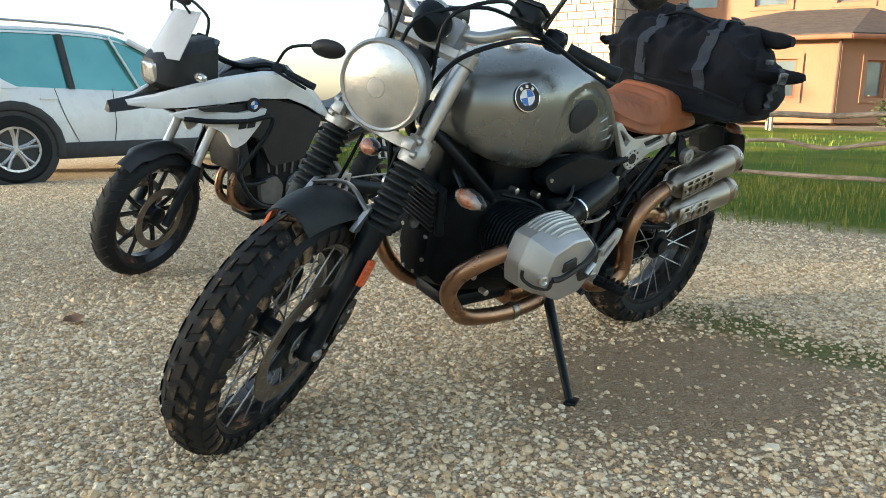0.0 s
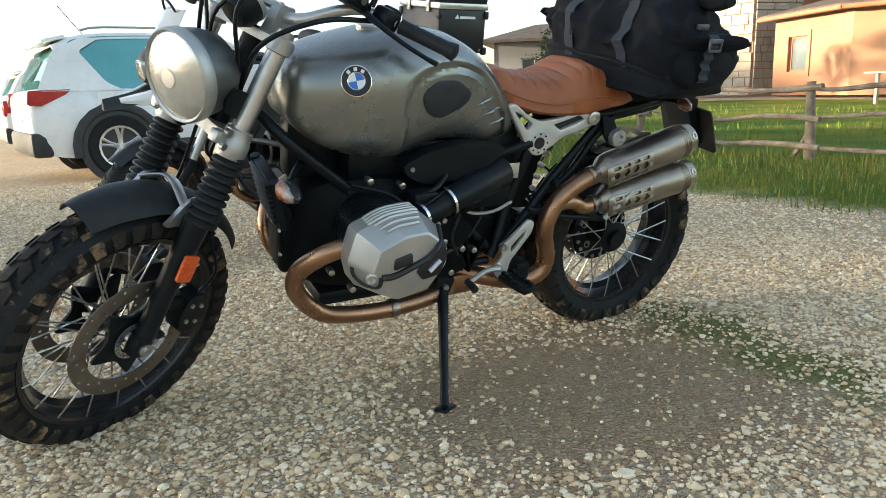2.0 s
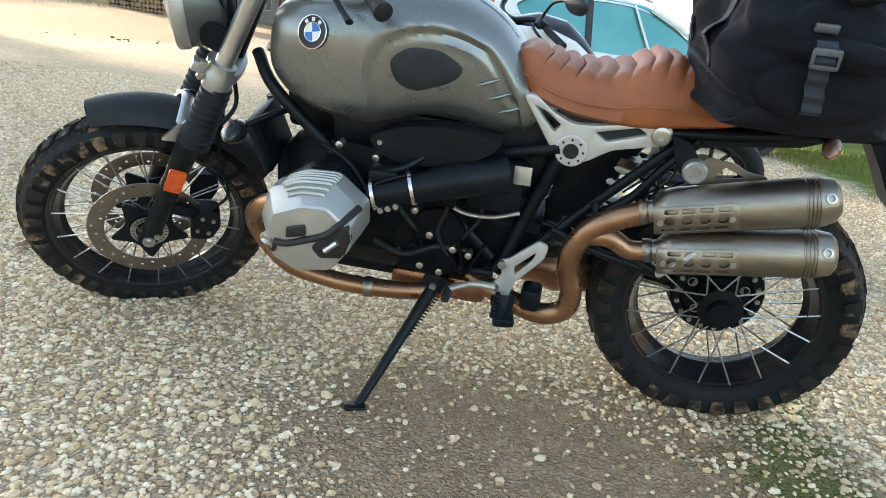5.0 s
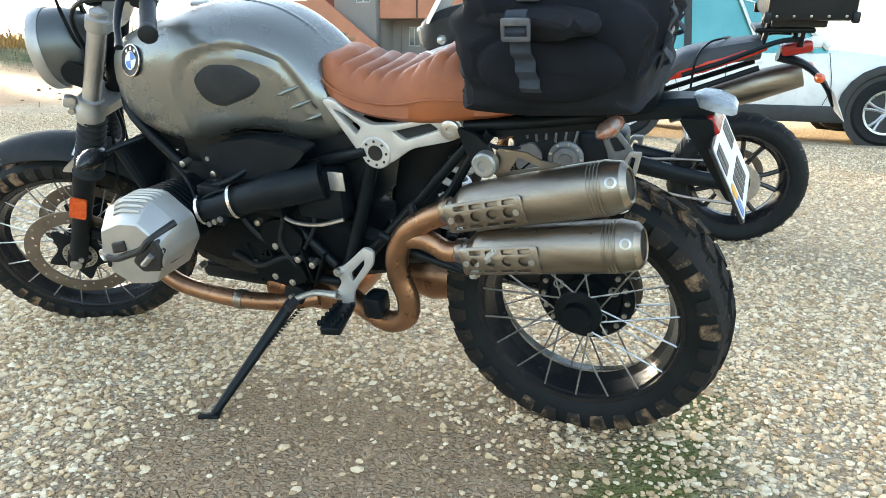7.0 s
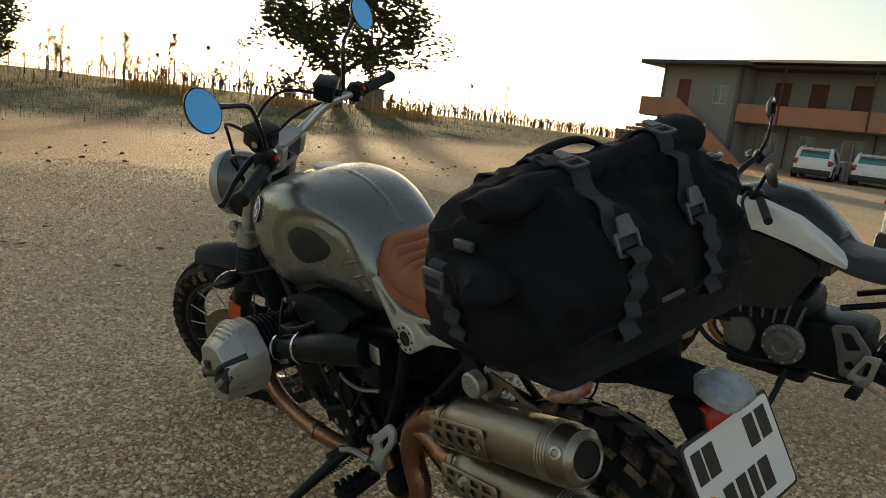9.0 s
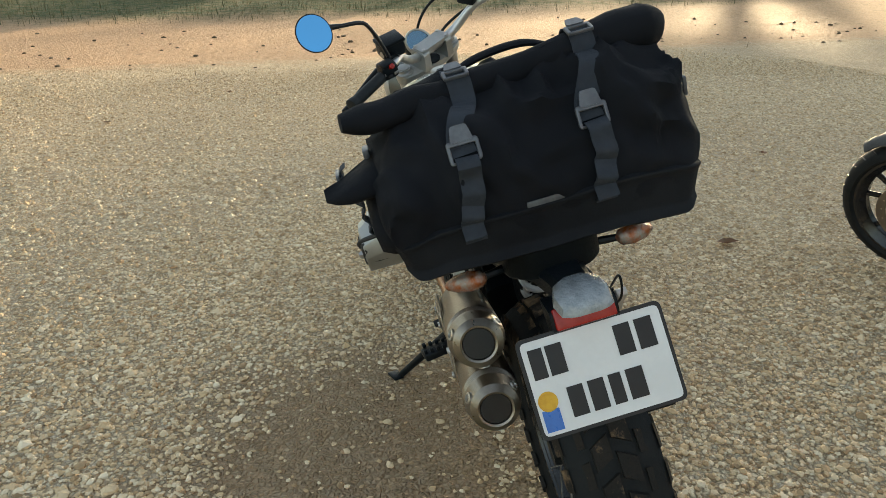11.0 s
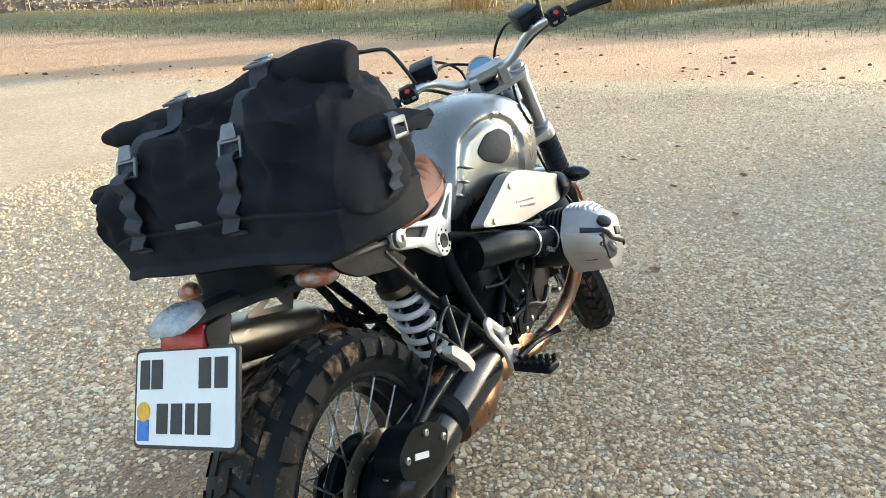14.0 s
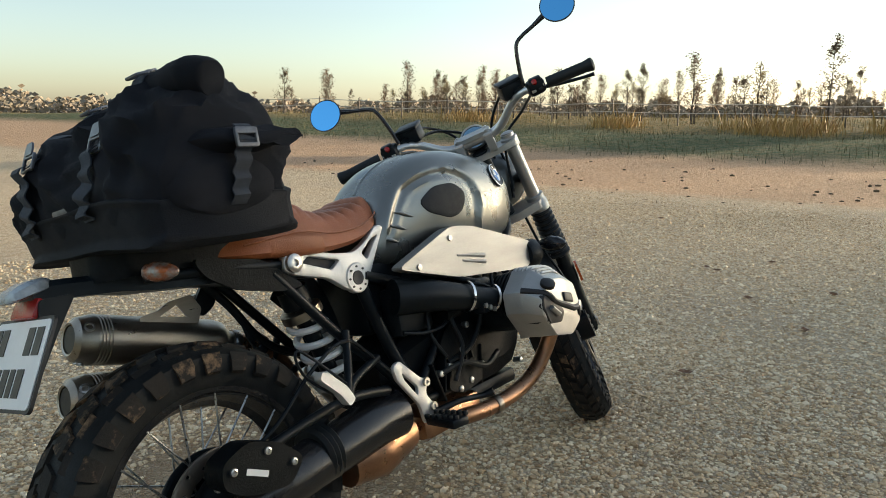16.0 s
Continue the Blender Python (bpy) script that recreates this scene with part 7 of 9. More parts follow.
def ribbon(path, width, thick, lift, wave=0.0, across=Vector((0, 1, 0))):
    pts_ = rounded(path, 7)
    rings = []
    for i, p in enumerate(pts_):
        q, d = on_bag(p, lift + wave * (0.5 + 0.5 * math.sin(i * 1.15)))
        t = (pts_[min(i + 1, len(pts_) - 1)] - pts_[max(i - 1, 0)]).normalized()
        a = d.cross(t).normalized()
        rings.append([q - a * width / 2, q + a * width / 2, q + a * width / 2 + d * thick, q - a * width / 2 + d * thick])
    return loft(bmesh.new(), rings)


def buckle_at(p, up, size=0.052):
    q, d = on_bag(p, 0.010)
    m = plane_m(q, d.cross(Vector(up)), up)
    if (m.to_3x3() @ Vector((0, 0, 1))).dot(d) < 0:
        m = m @ Matrix.Rotation(math.pi, 4, "Y")
    w, h = size / 2, size * 0.36
    bm = prism(bmesh.new(), chamfer([(-w, -h), (w, -h), (w, h), (-w, h)], 0.006), 0.006, m, 0.0015, [[(-w + 0.006, -h + 0.005), (w - 0.006, -h + 0.005), (w - 0.006, h - 0.009), (-w + 0.006, h - 0.009)]])
    bk = part("buckle", bm, BUCKLE, bag, "grey metal ladder buckle", True, 30)
    bm = prism(bmesh.new(), chamfer([(-w * 0.72, h - 0.004), (w * 0.72, h - 0.004), (w * 0.5, h + 0.022), (-w * 0.5, h + 0.022)], 0.005), 0.004, m @ Matrix.Translation((0, 0, 0.003)), 0.001)
    part("buckle_tongue", bm, BUCKLE, bk)


for y0, y1, y2 in ((-0.083, -0.112, -0.128), (0.132, 0.104, 0.095)):
    over = [(-0.18, y2 - 0.012, 0.93), (-0.225, y2, 1.0), (-0.215, y1, 1.08), (-0.17, y1, 1.14), (-0.08, y0, 1.19), (0.02, y0, 1.21), (0.10, y0, 1.15), (0.145, y1, 1.085), (0.160, y1, 1.055)]
    part("strap", ribbon(over, 0.040, 0.003, 0.003), WEBBING, bag, "grey webbing strap", True, 50)
    tail = [(0.158, y1, 1.052), (0.176, y1 * 1.03, 1.0), (0.192, y2, 0.95), (0.205, y2, 0.905)]
    part("strap_tail", ribbon(tail, 0.036, 0.003, 0.004, 0.014), WEBBING, bag, "wavy loose strap end", True, 50)
    buckle_at((0.156, y1, 1.06), (-0.35, 0, 0.94))
    buckle_at((0.055, y0, 1.19), (-0.8, 0, 0.2), 0.044)
# handle on top
part("handle", tube(bmesh.new(), [(-0.075, -0.095, 1.128), (-0.08, -0.03, 1.152), (-0.08, 0.06, 1.158), (-0.075, 0.125, 1.136)], [0.008, 0.014, 0.014, 0.008], 10, 5, 0.5), CANVAS, bag, "padded carrying handle")
q, d = on_bag((0.2, -0.005, 0.942), 0.005)
part("bag_label", box(bmesh.new(), q, (0.003, 0.062, 0.013), None, 0.001), BUCKLE, bag, "small pale woven label")
# end pockets: folded flaps with a short strap each
for s in (-1, 1):
    rings = []
    flap = ((0.245, -0.12, 0.09, 1.015, 0.03), (0.275, -0.07, 0.10, 1.018, 0.026), (0.305, -0.01, 0.105, 1.02, 0.020), (0.328, 0.035, 0.10, 1.022, 0.014), (0.345, 0.058, 0.088, 1.024, 0.007))
    for y, x0, x1, z, h in flap if s < 0 else ((0.245, -0.12, 0.09, 1.015, 0.030), (0.275, -0.135, 0.07, 1.020, 0.026), (0.305, -0.14, 0.03, 1.022, 0.018), (0.325, -0.138, -0.05, 1.014, 0.014), (0.326, -0.150, -0.10, 1.02, 0.008)):
        rings.append([Vector((x0 + (x1 - x0) * (0.5 - 0.5 * math.cos(a)), s * y, z + h * math.sin(a) + 0.012 * noise.noise(Vector((a * 1.5, y * 12, s))))) for a in (2 * math.pi * j / 16 for j in range(16))])
    part("end_flap", loft(bmesh.new(), rings), CANVAS, bag, "folded canvas end flap", True, 60)
    rings = []
    for y, k in ((0.235, 1.0), (0.262, 0.97), (0.278, 0.85), (0.286, 0.5), (0.288, 0.1)):
        rings.append([Vector((0.01 + 0.13 * k * math.cos(a), s * (y + 0.008 * noise.noise(Vector((a, k * 4, s)))), 0.945 + 0.062 * k * math.sin(a))) for a in (2 * math.pi * j / 20 for j in range(20))])
    part("end_pocket", loft(bmesh.new(), rings), CANVAS, bag, "bulging end pocket", True, 60)
    pts_ = [Vector((-0.025, s * 0.305, 1.045)), Vector((-0.024, s * 0.318, 1.02)), Vector((-0.022, s * 0.305, 0.99)), Vector((-0.018, s * 0.296, 0.96)), Vector((-0.012, s * 0.294, 0.93)), Vector((-0.01, s * 0.284, 0.905))]
    c = rounded(pts_, 5)
    rings = [[p + Vector((-0.017, s * 0.005 * math.sin(i * 1.2), 0)), p + Vector((0.017, s * 0.005 * math.sin(i * 1.2), 0)), p + Vector((0.017, s * (0.003 + 0.005 * math.sin(i * 1.2)), 0)), p + Vector((-0.017, s * (0.003 + 0.005 * math.sin(i * 1.2)), 0))] for i, p in enumerate(c)]
    part("end_strap", loft(bmesh.new(), rings), WEBBING, bag, "wavy grey end strap", True, 50)
    m = plane_m((-0.023, s * 0.322, 1.018), (1, 0, 0), (0, 0, 1))
    bm = prism(bmesh.new(), chamfer([(-0.024, -0.018), (0.024, -0.018), (0.024, 0.018), (-0.024, 0.018)], 0.005), 0.007, m, 0.0015, [[(-0.018, -0.010), (0.018, -0.010), (0.018, 0.006), (-0.018, 0.006)]])
    part("buckle", bm, BUCKLE, bag, "grey end buckle", True, 30)
    part("top_loop", box(bmesh.new(), (-0.02, s * 0.262, 1.058), (0.04, 0.012, 0.016), None, 0.003), BUCKLE, bag)

# ---- the white adventure motorcycle parked beside it ----
B2 = pose(0.46, 1.96, 0, 0, 0, 2.0) @ pose(0, 0, 0, 9.5, 0, 0)
b2 = thing("motorcycle", B2, "white and black adventure motorcycle with top case on its side stand", "motorcycle")
F2, A2, T2 = Vector((-1.52, 0, 0.30)), Vector((0.43, 0, 0.903)), 24
ST2 = Matrix.Translation(F2) @ Matrix.Rotation(radians(T2), 4, A2) @ Matrix((Vector((-0.903, 0, 0.43)), Vector((0, 1, 0)), A2)).transposed().to_4x4()
DARK_GREY = surf("dark_plastic", (0.009, 0.010, 0.012), (0.016, 0.017, 0.019), 12, 0.5, 0, 0.25, 300)
RED_PAINT = surf("red_panel", (0.62, 0.03, 0.015), (0.5, 0.025, 0.012), 8, 0.3)
CASE = surf("black_case", (0.010, 0.012, 0.016), (0.018, 0.02, 0.024), 10, 0.4, 0.3, 0.2, 300)


def p2(name, bm, material, parent=None, label="", steered=False):
    if steered:
        bm.transform(ST2)
    return part(name, bm, material, parent or b2, label)


def cast_wheel(c, R, w, rim, spokes, steered):
    hub = p2("wheel_hub", lathe(bmesh.new(), [(0.02, -0.06), (0.045, -0.055), (0.05, 0.055), (0.02, 0.06)], c, (0, 1, 0), 24), BLACK, None, "black cast wheel", steered)
    h = w / 2
    prof = [(rim - 0.004, -h * 0.62), (rim + 0.012, -h * 0.8), (R - 0.05, -h), (R - 0.03, -h * 0.94), (R - 0.012, -h * 0.66), (R - 0.002, -h * 0.3), (R, 0), (R - 0.002, h * 0.3), (R - 0.012, h * 0.66), (R - 0.03, h * 0.94), (R - 0.05, h), (rim + 0.012, h * 0.8), (rim - 0.004, h * 0.62), (rim - 0.006, 0)]
    ty = p2("tyre", lathe(bmesh.new(), prof, c, (0, 1, 0), 64, True), RUBBER, None, "black road tyre", steered)
    bm = bmesh.new()
    for i in range(34):
        for s in (-1, 1):
            a = 2 * math.pi * (i + 0.25 * s) / 34
            q = []
            for f, o in ((0.08, 0.0), (0.45, 0.05), (0.86, 0.11)):
                r = R - 0.024 * f ** 2.4 + 0.0006
                q.append(Vector(c) + Vector((r * math.cos(a + o), s * f * h, r * math.sin(a + o))))
            tube(bm, q, 0.0026, 4, 1)
    p2("tread_groove", bm, INK, ty, "", steered)["kind"] = "stuff"
    rw = w * 0.34
    p2("rim", lathe(bmesh.new(), [(rim + 0.012, -rw - 0.005), (rim - 0.004, -rw), (rim - 0.02, 0), (rim - 0.004, rw), (rim + 0.012, rw + 0.005), (rim - 0.002, rw + 0.005), (rim - 0.03, rw * 0.4), (rim - 0.03, -rw * 0.4), (rim - 0.002, -rw - 0.005)], c, (0, 1, 0), 56, True), GLOSS_BLACK, None, "black cast rim", steered)
    for i in range(spokes):
        a = 2 * math.pi * (i // 2) / (spokes / 2) + (0.12 if i % 2 else -0.12)
        b = 2 * math.pi * (i // 2) / (spokes / 2) + (0.26 if i % 2 else -0.26)
        q = [Vector(c) + Vector((r * math.cos(v), 0, r * math.sin(v))) for r, v in ((0.03, a), (0.12, 0.5 * (a + b)), (rim - 0.02, b))]
        p2("wheel_spoke", tube(bmesh.new(), q, [0.016, 0.011, 0.012], 8, 3), GLOSS_BLACK, hub, "", steered)
    for s in ((-1, 1) if steered else (1,)):
        bm = prism(bmesh.new(), circle(0, 0, 0.152 if steered else 0.13, 44), 0.005, Matrix.Translation(c) @ side(s * 0.066), 0, [circle(0, 0, 0.115 if steered else 0.095, 30)] + [circle(0.13 * math.cos(v), 0.13 * math.sin(v), 0.004, 6) for v in (2 * math.pi * i / 18 for i in range(18 if steered else 0))])
        p2("brake_disc", bm, DISC, None, "", steered)


cast_wheel((0.045, 0, 0.005), 0.315, 0.115, 0.245, 10, True)
cast_wheel((0.0, 0, 0.318), 0.318, 0.155, 0.222, 10, False)
bm = prism(bmesh.new(), [(r * math.cos(v), r * math.sin(v)) for i in range(84) for r, v in ((0.105 if i % 2 else 0.099, 2 * math.pi * i / 84),)], 0.006, Matrix.Translation((0, 0, 0.318)) @ side(-0.085), 0, [circle(0, 0, 0.06, 20)])
p2("sprocket", bm, BOLT)
p2("chain", tube(bmesh.new(), [(0.0, -0.087, 0.42), (-0.3, -0.087, 0.425), (-0.55, -0.087, 0.40), (-0.60, -0.087, 0.37), (-0.55, -0.087, 0.34), (-0.3, -0.087, 0.25), (0.0, -0.087, 0.217)], 0.007, 6, 3), STEEL, None, "steel drive chain")
for s in (-1, 1):
    p2("swinging_arm", tube(bmesh.new(), [(0.05, s * 0.10, 0.318), (-0.2, s * 0.105, 0.345), (-0.5, s * 0.09, 0.40)], [0.028, 0.03, 0.036], 10, 4, 1.3), BLACK, None, "black swinging arm")
    # fork
    p2("fork_leg", tube(bmesh.new(), [(0.03, s * 0.10, -0.02), (0.02, s * 0.10, 0.15), (0.012, s * 0.10, 0.30)], [0.022, 0.025, 0.03], 14, 3), BLACK, None, "black fork leg", True)
    p2("fork_tube", tube(bmesh.new(), [(0.012, s * 0.10, 0.28), (0.005, s * 0.10, 0.70)], 0.022, 14, 1), ALU, None, "bright fork tube", True)
    # cream and white side panels
    o = [(-1.53, 0.815), (-1.42, 0.845), (-1.24, 0.832), (-1.08, 0.858), (-1.115, 0.785), (-1.19, 0.69), (-1.245, 0.662), (-1.285, 0.735), (-1.38, 0.775)]
    bm = prism(bmesh.new(), chamfer(o, 0.018), 0.03, side(0), 0.008)
    for v in bm.verts:
        # bows in towards the nose
        v.co.y += s * (0.235 - 0.24 * max(0.0, -v.co.x - 1.22) - 0.10 * max(0.0, 0.76 - v.co.z))
    p2("radiator_panel", bm, WHITE, None, "white lower side panel")
    for i in range(2):
        bm = prism(bmesh.new(), [(0, 0), (0.040, 0.006), (0.044, 0.034), (0.004, 0.028)], 0.003, Matrix.Translation((-1.235 + 0.048 * i, 0, 0.758 + 0.004 * i)) @ side(s * 0.2505), 0)
        p2("panel_mark", bm, INK, None)
    p2("panel_guard", tube(bmesh.new(), [(-1.47, s * 0.185, 0.80), (-1.36, s * 0.235, 0.795), (-1.20, s * 0.268, 0.80), (-1.07, s * 0.272, 0.82), (-1.08, s * 0.262, 0.74), (-1.15, s * 0.24, 0.63), (-1.20, s * 0.21, 0.53), (-1.14, s * 0.19, 0.47), (-1.0, s * 0.16, 0.47)], 0.0115, 10, 5), BLACK, None, "black tubular panel guard")
    p2("panel_vent", prism(bmesh.new(), chamfer([(-1.43, 0.855), (-1.22, 0.872), (-1.10, 0.892), (-1.12, 0.862), (-1.24, 0.838), (-1.40, 0.838)], 0.01), 0.02, side(s * 0.222), 0.004), DARK_GREY, None, "black insert between the white panels")
    rings = []
    for x, z, h, w in ((-1.66, 0.845, 0.012, 0.045), (-1.56, 0.86, 0.03, 0.10), (-1.44, 0.892, 0.046, 0.16), (-1.28, 0.932, 0.058, 0.215), (-1.10, 0.962, 0.062, 0.235), (-0.94, 0.962, 0.064, 0.22), (-0.80, 0.915, 0.060, 0.19), (-0.70, 0.855, 0.044, 0.155), (-0.62, 0.80, 0.018, 0.125)):
        rings.append([Vector((x, s * w, z - h)), Vector((x, s * (w + 0.008), z)), Vector((x, s * (w - 0.004), z + h * 0.8)), Vector((x, s * (w - 0.03), z + h)), Vector((x, s * (w - 0.045), z + h * 0.8)), Vector((x, s * (w - 0.03), z - h))])
    p2("tank_panel", loft(bmesh.new(), rings), WHITE, None, "white tank side panel")
    p2("inner_shroud", prism(bmesh.new(), chamfer([(-1.45, 0.80), (-1.25, 0.85), (-1.05, 0.89), (-0.85, 0.86), (-0.70, 0.79), (-0.80, 0.58), (-1.0, 0.55), (-1.08, 0.70), (-1.25, 0.74)], 0.03), 0.04, side(s * 0.165), 0.01), DARK_GREY, None, "black side shroud")
    bdg = p2("badge", lathe(bmesh.new(), [(0.034, 0), (0.034, 0.006), (0.001, 0.007)], (-1.155, s * 0.244, 0.872), (0, s, 0), 24), INK, None, "round badge with blue and white quarters")
    for q in range(4):
        bm = bmesh.new()
        bm.faces.new([bm.verts.new((-1.155, s * 0.252, 0.872))] + [bm.verts.new((-1.155 + 0.02 * math.cos(v), s * 0.252, 0.872 + 0.02 * math.sin(v))) for v in (math.pi / 2 * (q + j / 6) for j in range(7))])
        p2("badge_quarter", bm, PLATE if q % 2 else BLUE, bdg)
    # red tail flank
    rings = [[Vector((x, s * w, z - h)), Vector((x, s * (w + 0.006), z)), Vector((x, s * (w - 0.01), z + h)), Vector((x, s * (w - 0.03), z))] for x, z, h, w in ((-0.46, 0.80, 0.004, 0.125), (-0.35, 0.835, 0.03, 0.13), (-0.20, 0.88, 0.034, 0.13), (-0.05, 0.925, 0.022, 0.12), (0.04, 0.945, 0.006, 0.11))]
    p2("tail_panel", loft(bmesh.new(), rings), RED_PAINT, None, "red tail panel")
    p2("grab_rail", tube(bmesh.new(), [(-0.30, s * 0.135, 0.83), (-0.12, s * 0.15, 0.90), (0.06, s * 0.14, 0.975), (0.16, s * 0.10, 0.985)], 0.011, 8, 4), BLACK, None, "black grab rail")
    p2("subframe", tube(bmesh.new(), [(-0.62, s * 0.11, 0.62), (-0.35, s * 0.11, 0.72), (0.02, s * 0.09, 0.86)], 0.013, 8, 3), BLACK)
    p2("crash_bar", tube(bmesh.new(), [(-1.15, s * 0.14, 0.62), (-1.18, s * 0.20, 0.50), (-1.10, s * 0.215, 0.38), (-0.95, s * 0.20, 0.33), (-0.78, s * 0.13, 0.33)], 0.012, 10, 5), BLACK, None, "black engine guard bar")
    p2("exhaust_header", tube(bmesh.new(), [(-1.02, s * 0.05, 0.52), (-1.13, s * 0.06, 0.48), (-1.14, s * 0.06, 0.36), (-1.02, s * 0.05, 0.29), (-0.75, s * 0.04, 0.28)], 0.02, 12, 5), PIPE, None, "brown exhaust header")
    peg = p2("peg_bracket", prism(bmesh.new(), chamfer([(-0.55, 0.36), (-0.50, 0.47), (-0.44, 0.47), (-0.46, 0.36), (-0.50, 0.30)], 0.01), 0.014, side(s * 0.15), 0.003, [chamfer([(-0.52, 0.38), (-0.49, 0.445), (-0.47, 0.44), (-0.48, 0.38)], 0.006)]), SATIN, None, "alloy peg bracket")
    p2("passenger_peg_bracket", tube(bmesh.new(), [(-0.30, s * 0.13, 0.70), (-0.25, s * 0.17, 0.55), (-0.20, s * 0.17, 0.55), (-0.22, s * 0.13, 0.70)], 0.009, 8, 1), SATIN, None, "alloy passenger peg bracket")
    # bars, mirror, guards
    p2("grip", tube(bmesh.new(), [(-0.10, s * 0.27, 0.895), (-0.14, s * 0.42, 0.885)], 0.017, 12, 1), GAITER, None, "black grip", True)
    p2("lever", tube(bmesh.new(), [(-0.05, s * 0.22, 0.88), (-0.04, s * 0.30, 0.865), (-0.07, s * 0.42, 0.85)], 0.007, 8, 3), BLACK, None, "black lever", True)
    p2("switch_block", box(bmesh.new(), (-0.085, s * 0.235, 0.895), (0.05, 0.06, 0.05), None, 0.012), BLACK, None, "", True)
    p2("mirror_arm", tube(bmesh.new(), [(-0.08, s * 0.21, 0.90), (-0.07, s * 0.24, 1.0), (-0.06, s * 0.33, 1.045), (-0.055, s * 0.38, 1.055)], 0.0075, 8, 4), BLACK, None, "black mirror arm", True)
    bm = lathe(bmesh.new(), [(0.001, -0.03), (0.03, -0.026), (0.048, -0.012), (0.052, 0.0), (0.048, 0.002)], (0, 0, 0), (-0.84, 0, 0.54), 24)
    bm.transform(Matrix.Translation((-0.055, s * 0.45, 1.065)) @ Matrix.Rotation(s * radians(12), 4, "X") @ Matrix.Diagonal((1, 1.75, 0.85, 1)))
    p2("mirror_shell", bm, DARK_GREY, None, "oval black mirror shell", True)
    bm = lathe(bmesh.new(), [(0.047, 0.003), (0.001, 0.003)], (0, 0, 0), (-0.84, 0, 0.54), 24)
    bm.transform(Matrix.Translation((-0.055, s * 0.45, 1.065)) @ Matrix.Rotation(s * radians(12), 4, "X") @ Matrix.Diagonal((1, 1.75, 0.85, 1)))
    p2("mirror_glass", bm, MIRROR, None, "mirror glass", True)
    p2("indicator", lathe(bmesh.new(), [(0.006, -0.05), (0.018, -0.03), (0.022, 0), (0.014, 0.03), (0.002, 0.036)], (-1.40, s * 0.20, 0.985), (0, s, 0), 12), FROST, None, "clear indicator")
    p2("indicator", lathe(bmesh.new(), [(0.006, -0.05), (0.018, -0.03), (0.022, 0), (0.014, 0.03), (0.002, 0.036)], (0.26, s * 0.14, 0.83), (0, s, 0), 12), ORANGE, None, "amber indicator")
p2("handlebar", tube(bmesh.new(), [(-0.11, -0.30, 0.895), (-0.07, -0.19, 0.895), (-0.03, -0.10, 0.84), (-0.02, 0, 0.825), (-0.03, 0.10, 0.84), (-0.07, 0.19, 0.895), (-0.11, 0.30, 0.895)], 0.014, 12, 5), BLACK, None, "black handlebar", True)
p2("upper_yoke", box(bmesh.new(), (0, 0, 0.72), (0.09, 0.25, 0.03), None, 0.01), SATIN, None, "silver yoke", True)
p2("lower_yoke", box(bmesh.new(), (0, 0, 0.52), (0.09, 0.25, 0.03), None, 0.01), BLACK, None, "", True)
# mudguard
rings = []
for i in range(18):
    a = radians(28 + 110 * i / 17)
    rings.append([Vector((0.045 + (0.36 - 0.03 * abs(f) ** 2 - o) * math.cos(a), (0.068 if 2 < i < 15 else 0.045) * f, 0.005 + (0.36 - 0.03 * abs(f) ** 2 - o) * math.sin(a))) for o, fs in ((0, (-1, -0.5, 0, 0.5, 1)), (0.004, (1, 0.5, 0, -0.5, -1))) for f in fs])
p2("mudguard", loft(bmesh.new(), rings), DARK_GREY, None, "black front mudguard", True)
# beak, headlamp, screen, dash
rings = [[Vector((x, w * f, z - 0.03 * abs(f) + h)) for f, h in ((-1, 0), (-0.5, 0.012), (0, 0.016), (0.5, 0.012), (1, 0), (0.5, -0.02), (-0.5, -0.02))] for x, z, w in ((-1.73, 0.835, 0.03), (-1.66, 0.85, 0.07), (-1.55, 0.875, 0.095), (-1.42, 0.90, 0.10))]
p2("beak", loft(bmesh.new(), rings), DARK_GREY, None, "black and white beak")
rings = [[Vector((x, w * f, z + h * g)) for f, g in ((-1, -0.7), (-1, 0.6), (-0.6, 1), (0.6, 1), (1, 0.6), (1, -0.7), (0.5, -1), (-0.5, -1))] for x, z, w, h in ((-1.548, 0.985, 0.07, 0.055), (-1.515, 0.99, 0.105, 0.08), (-1.44, 1.005, 0.13, 0.10), (-1.34, 1.02, 0.12, 0.11), (-1.26, 1.04, 0.10, 0.11))]
p2("nose_fairing", loft(bmesh.new(), rings), DARK_GREY, None, "black nose fairing")
p2("headlamp", box(bmesh.new(), (-1.545, -0.02, 0.985), (0.03, 0.11, 0.085), Matrix.Rotation(radians(-12), 4, "Y"), 0.012), FROST, None, "clear angular headlamp")
rings = []
for t in (0, 0.5, 1):
    x, z, w = -1.53 + 0.12 * t, 1.05 + 0.21 * t, 0.150 - 0.035 * t
    rings.append([Vector((x + 0.05 * abs(f) ** 2, w * f, z)) for f in (-1, -0.5, 0, 0.5, 1)] + [Vector((x + 0.05 * abs(f) ** 2 + 0.005, w * f, z)) for f in (1, 0.5, 0, -0.5, -1)])
p2("windscreen", loft(bmesh.new(), rings), surf("clouded_screen", (0.55, 0.56, 0.56), (0.48, 0.49, 0.5), 6, 0.2, 0.1), None, "short pale windscreen")
p2("screen_rail", tube(bmesh.new(), [(-1.395, -0.085, 1.25), (-1.415, -0.04, 1.295), (-1.415, 0.04, 1.295), (-1.395, 0.085, 1.25)], 0.006, 8, 4), BLACK)
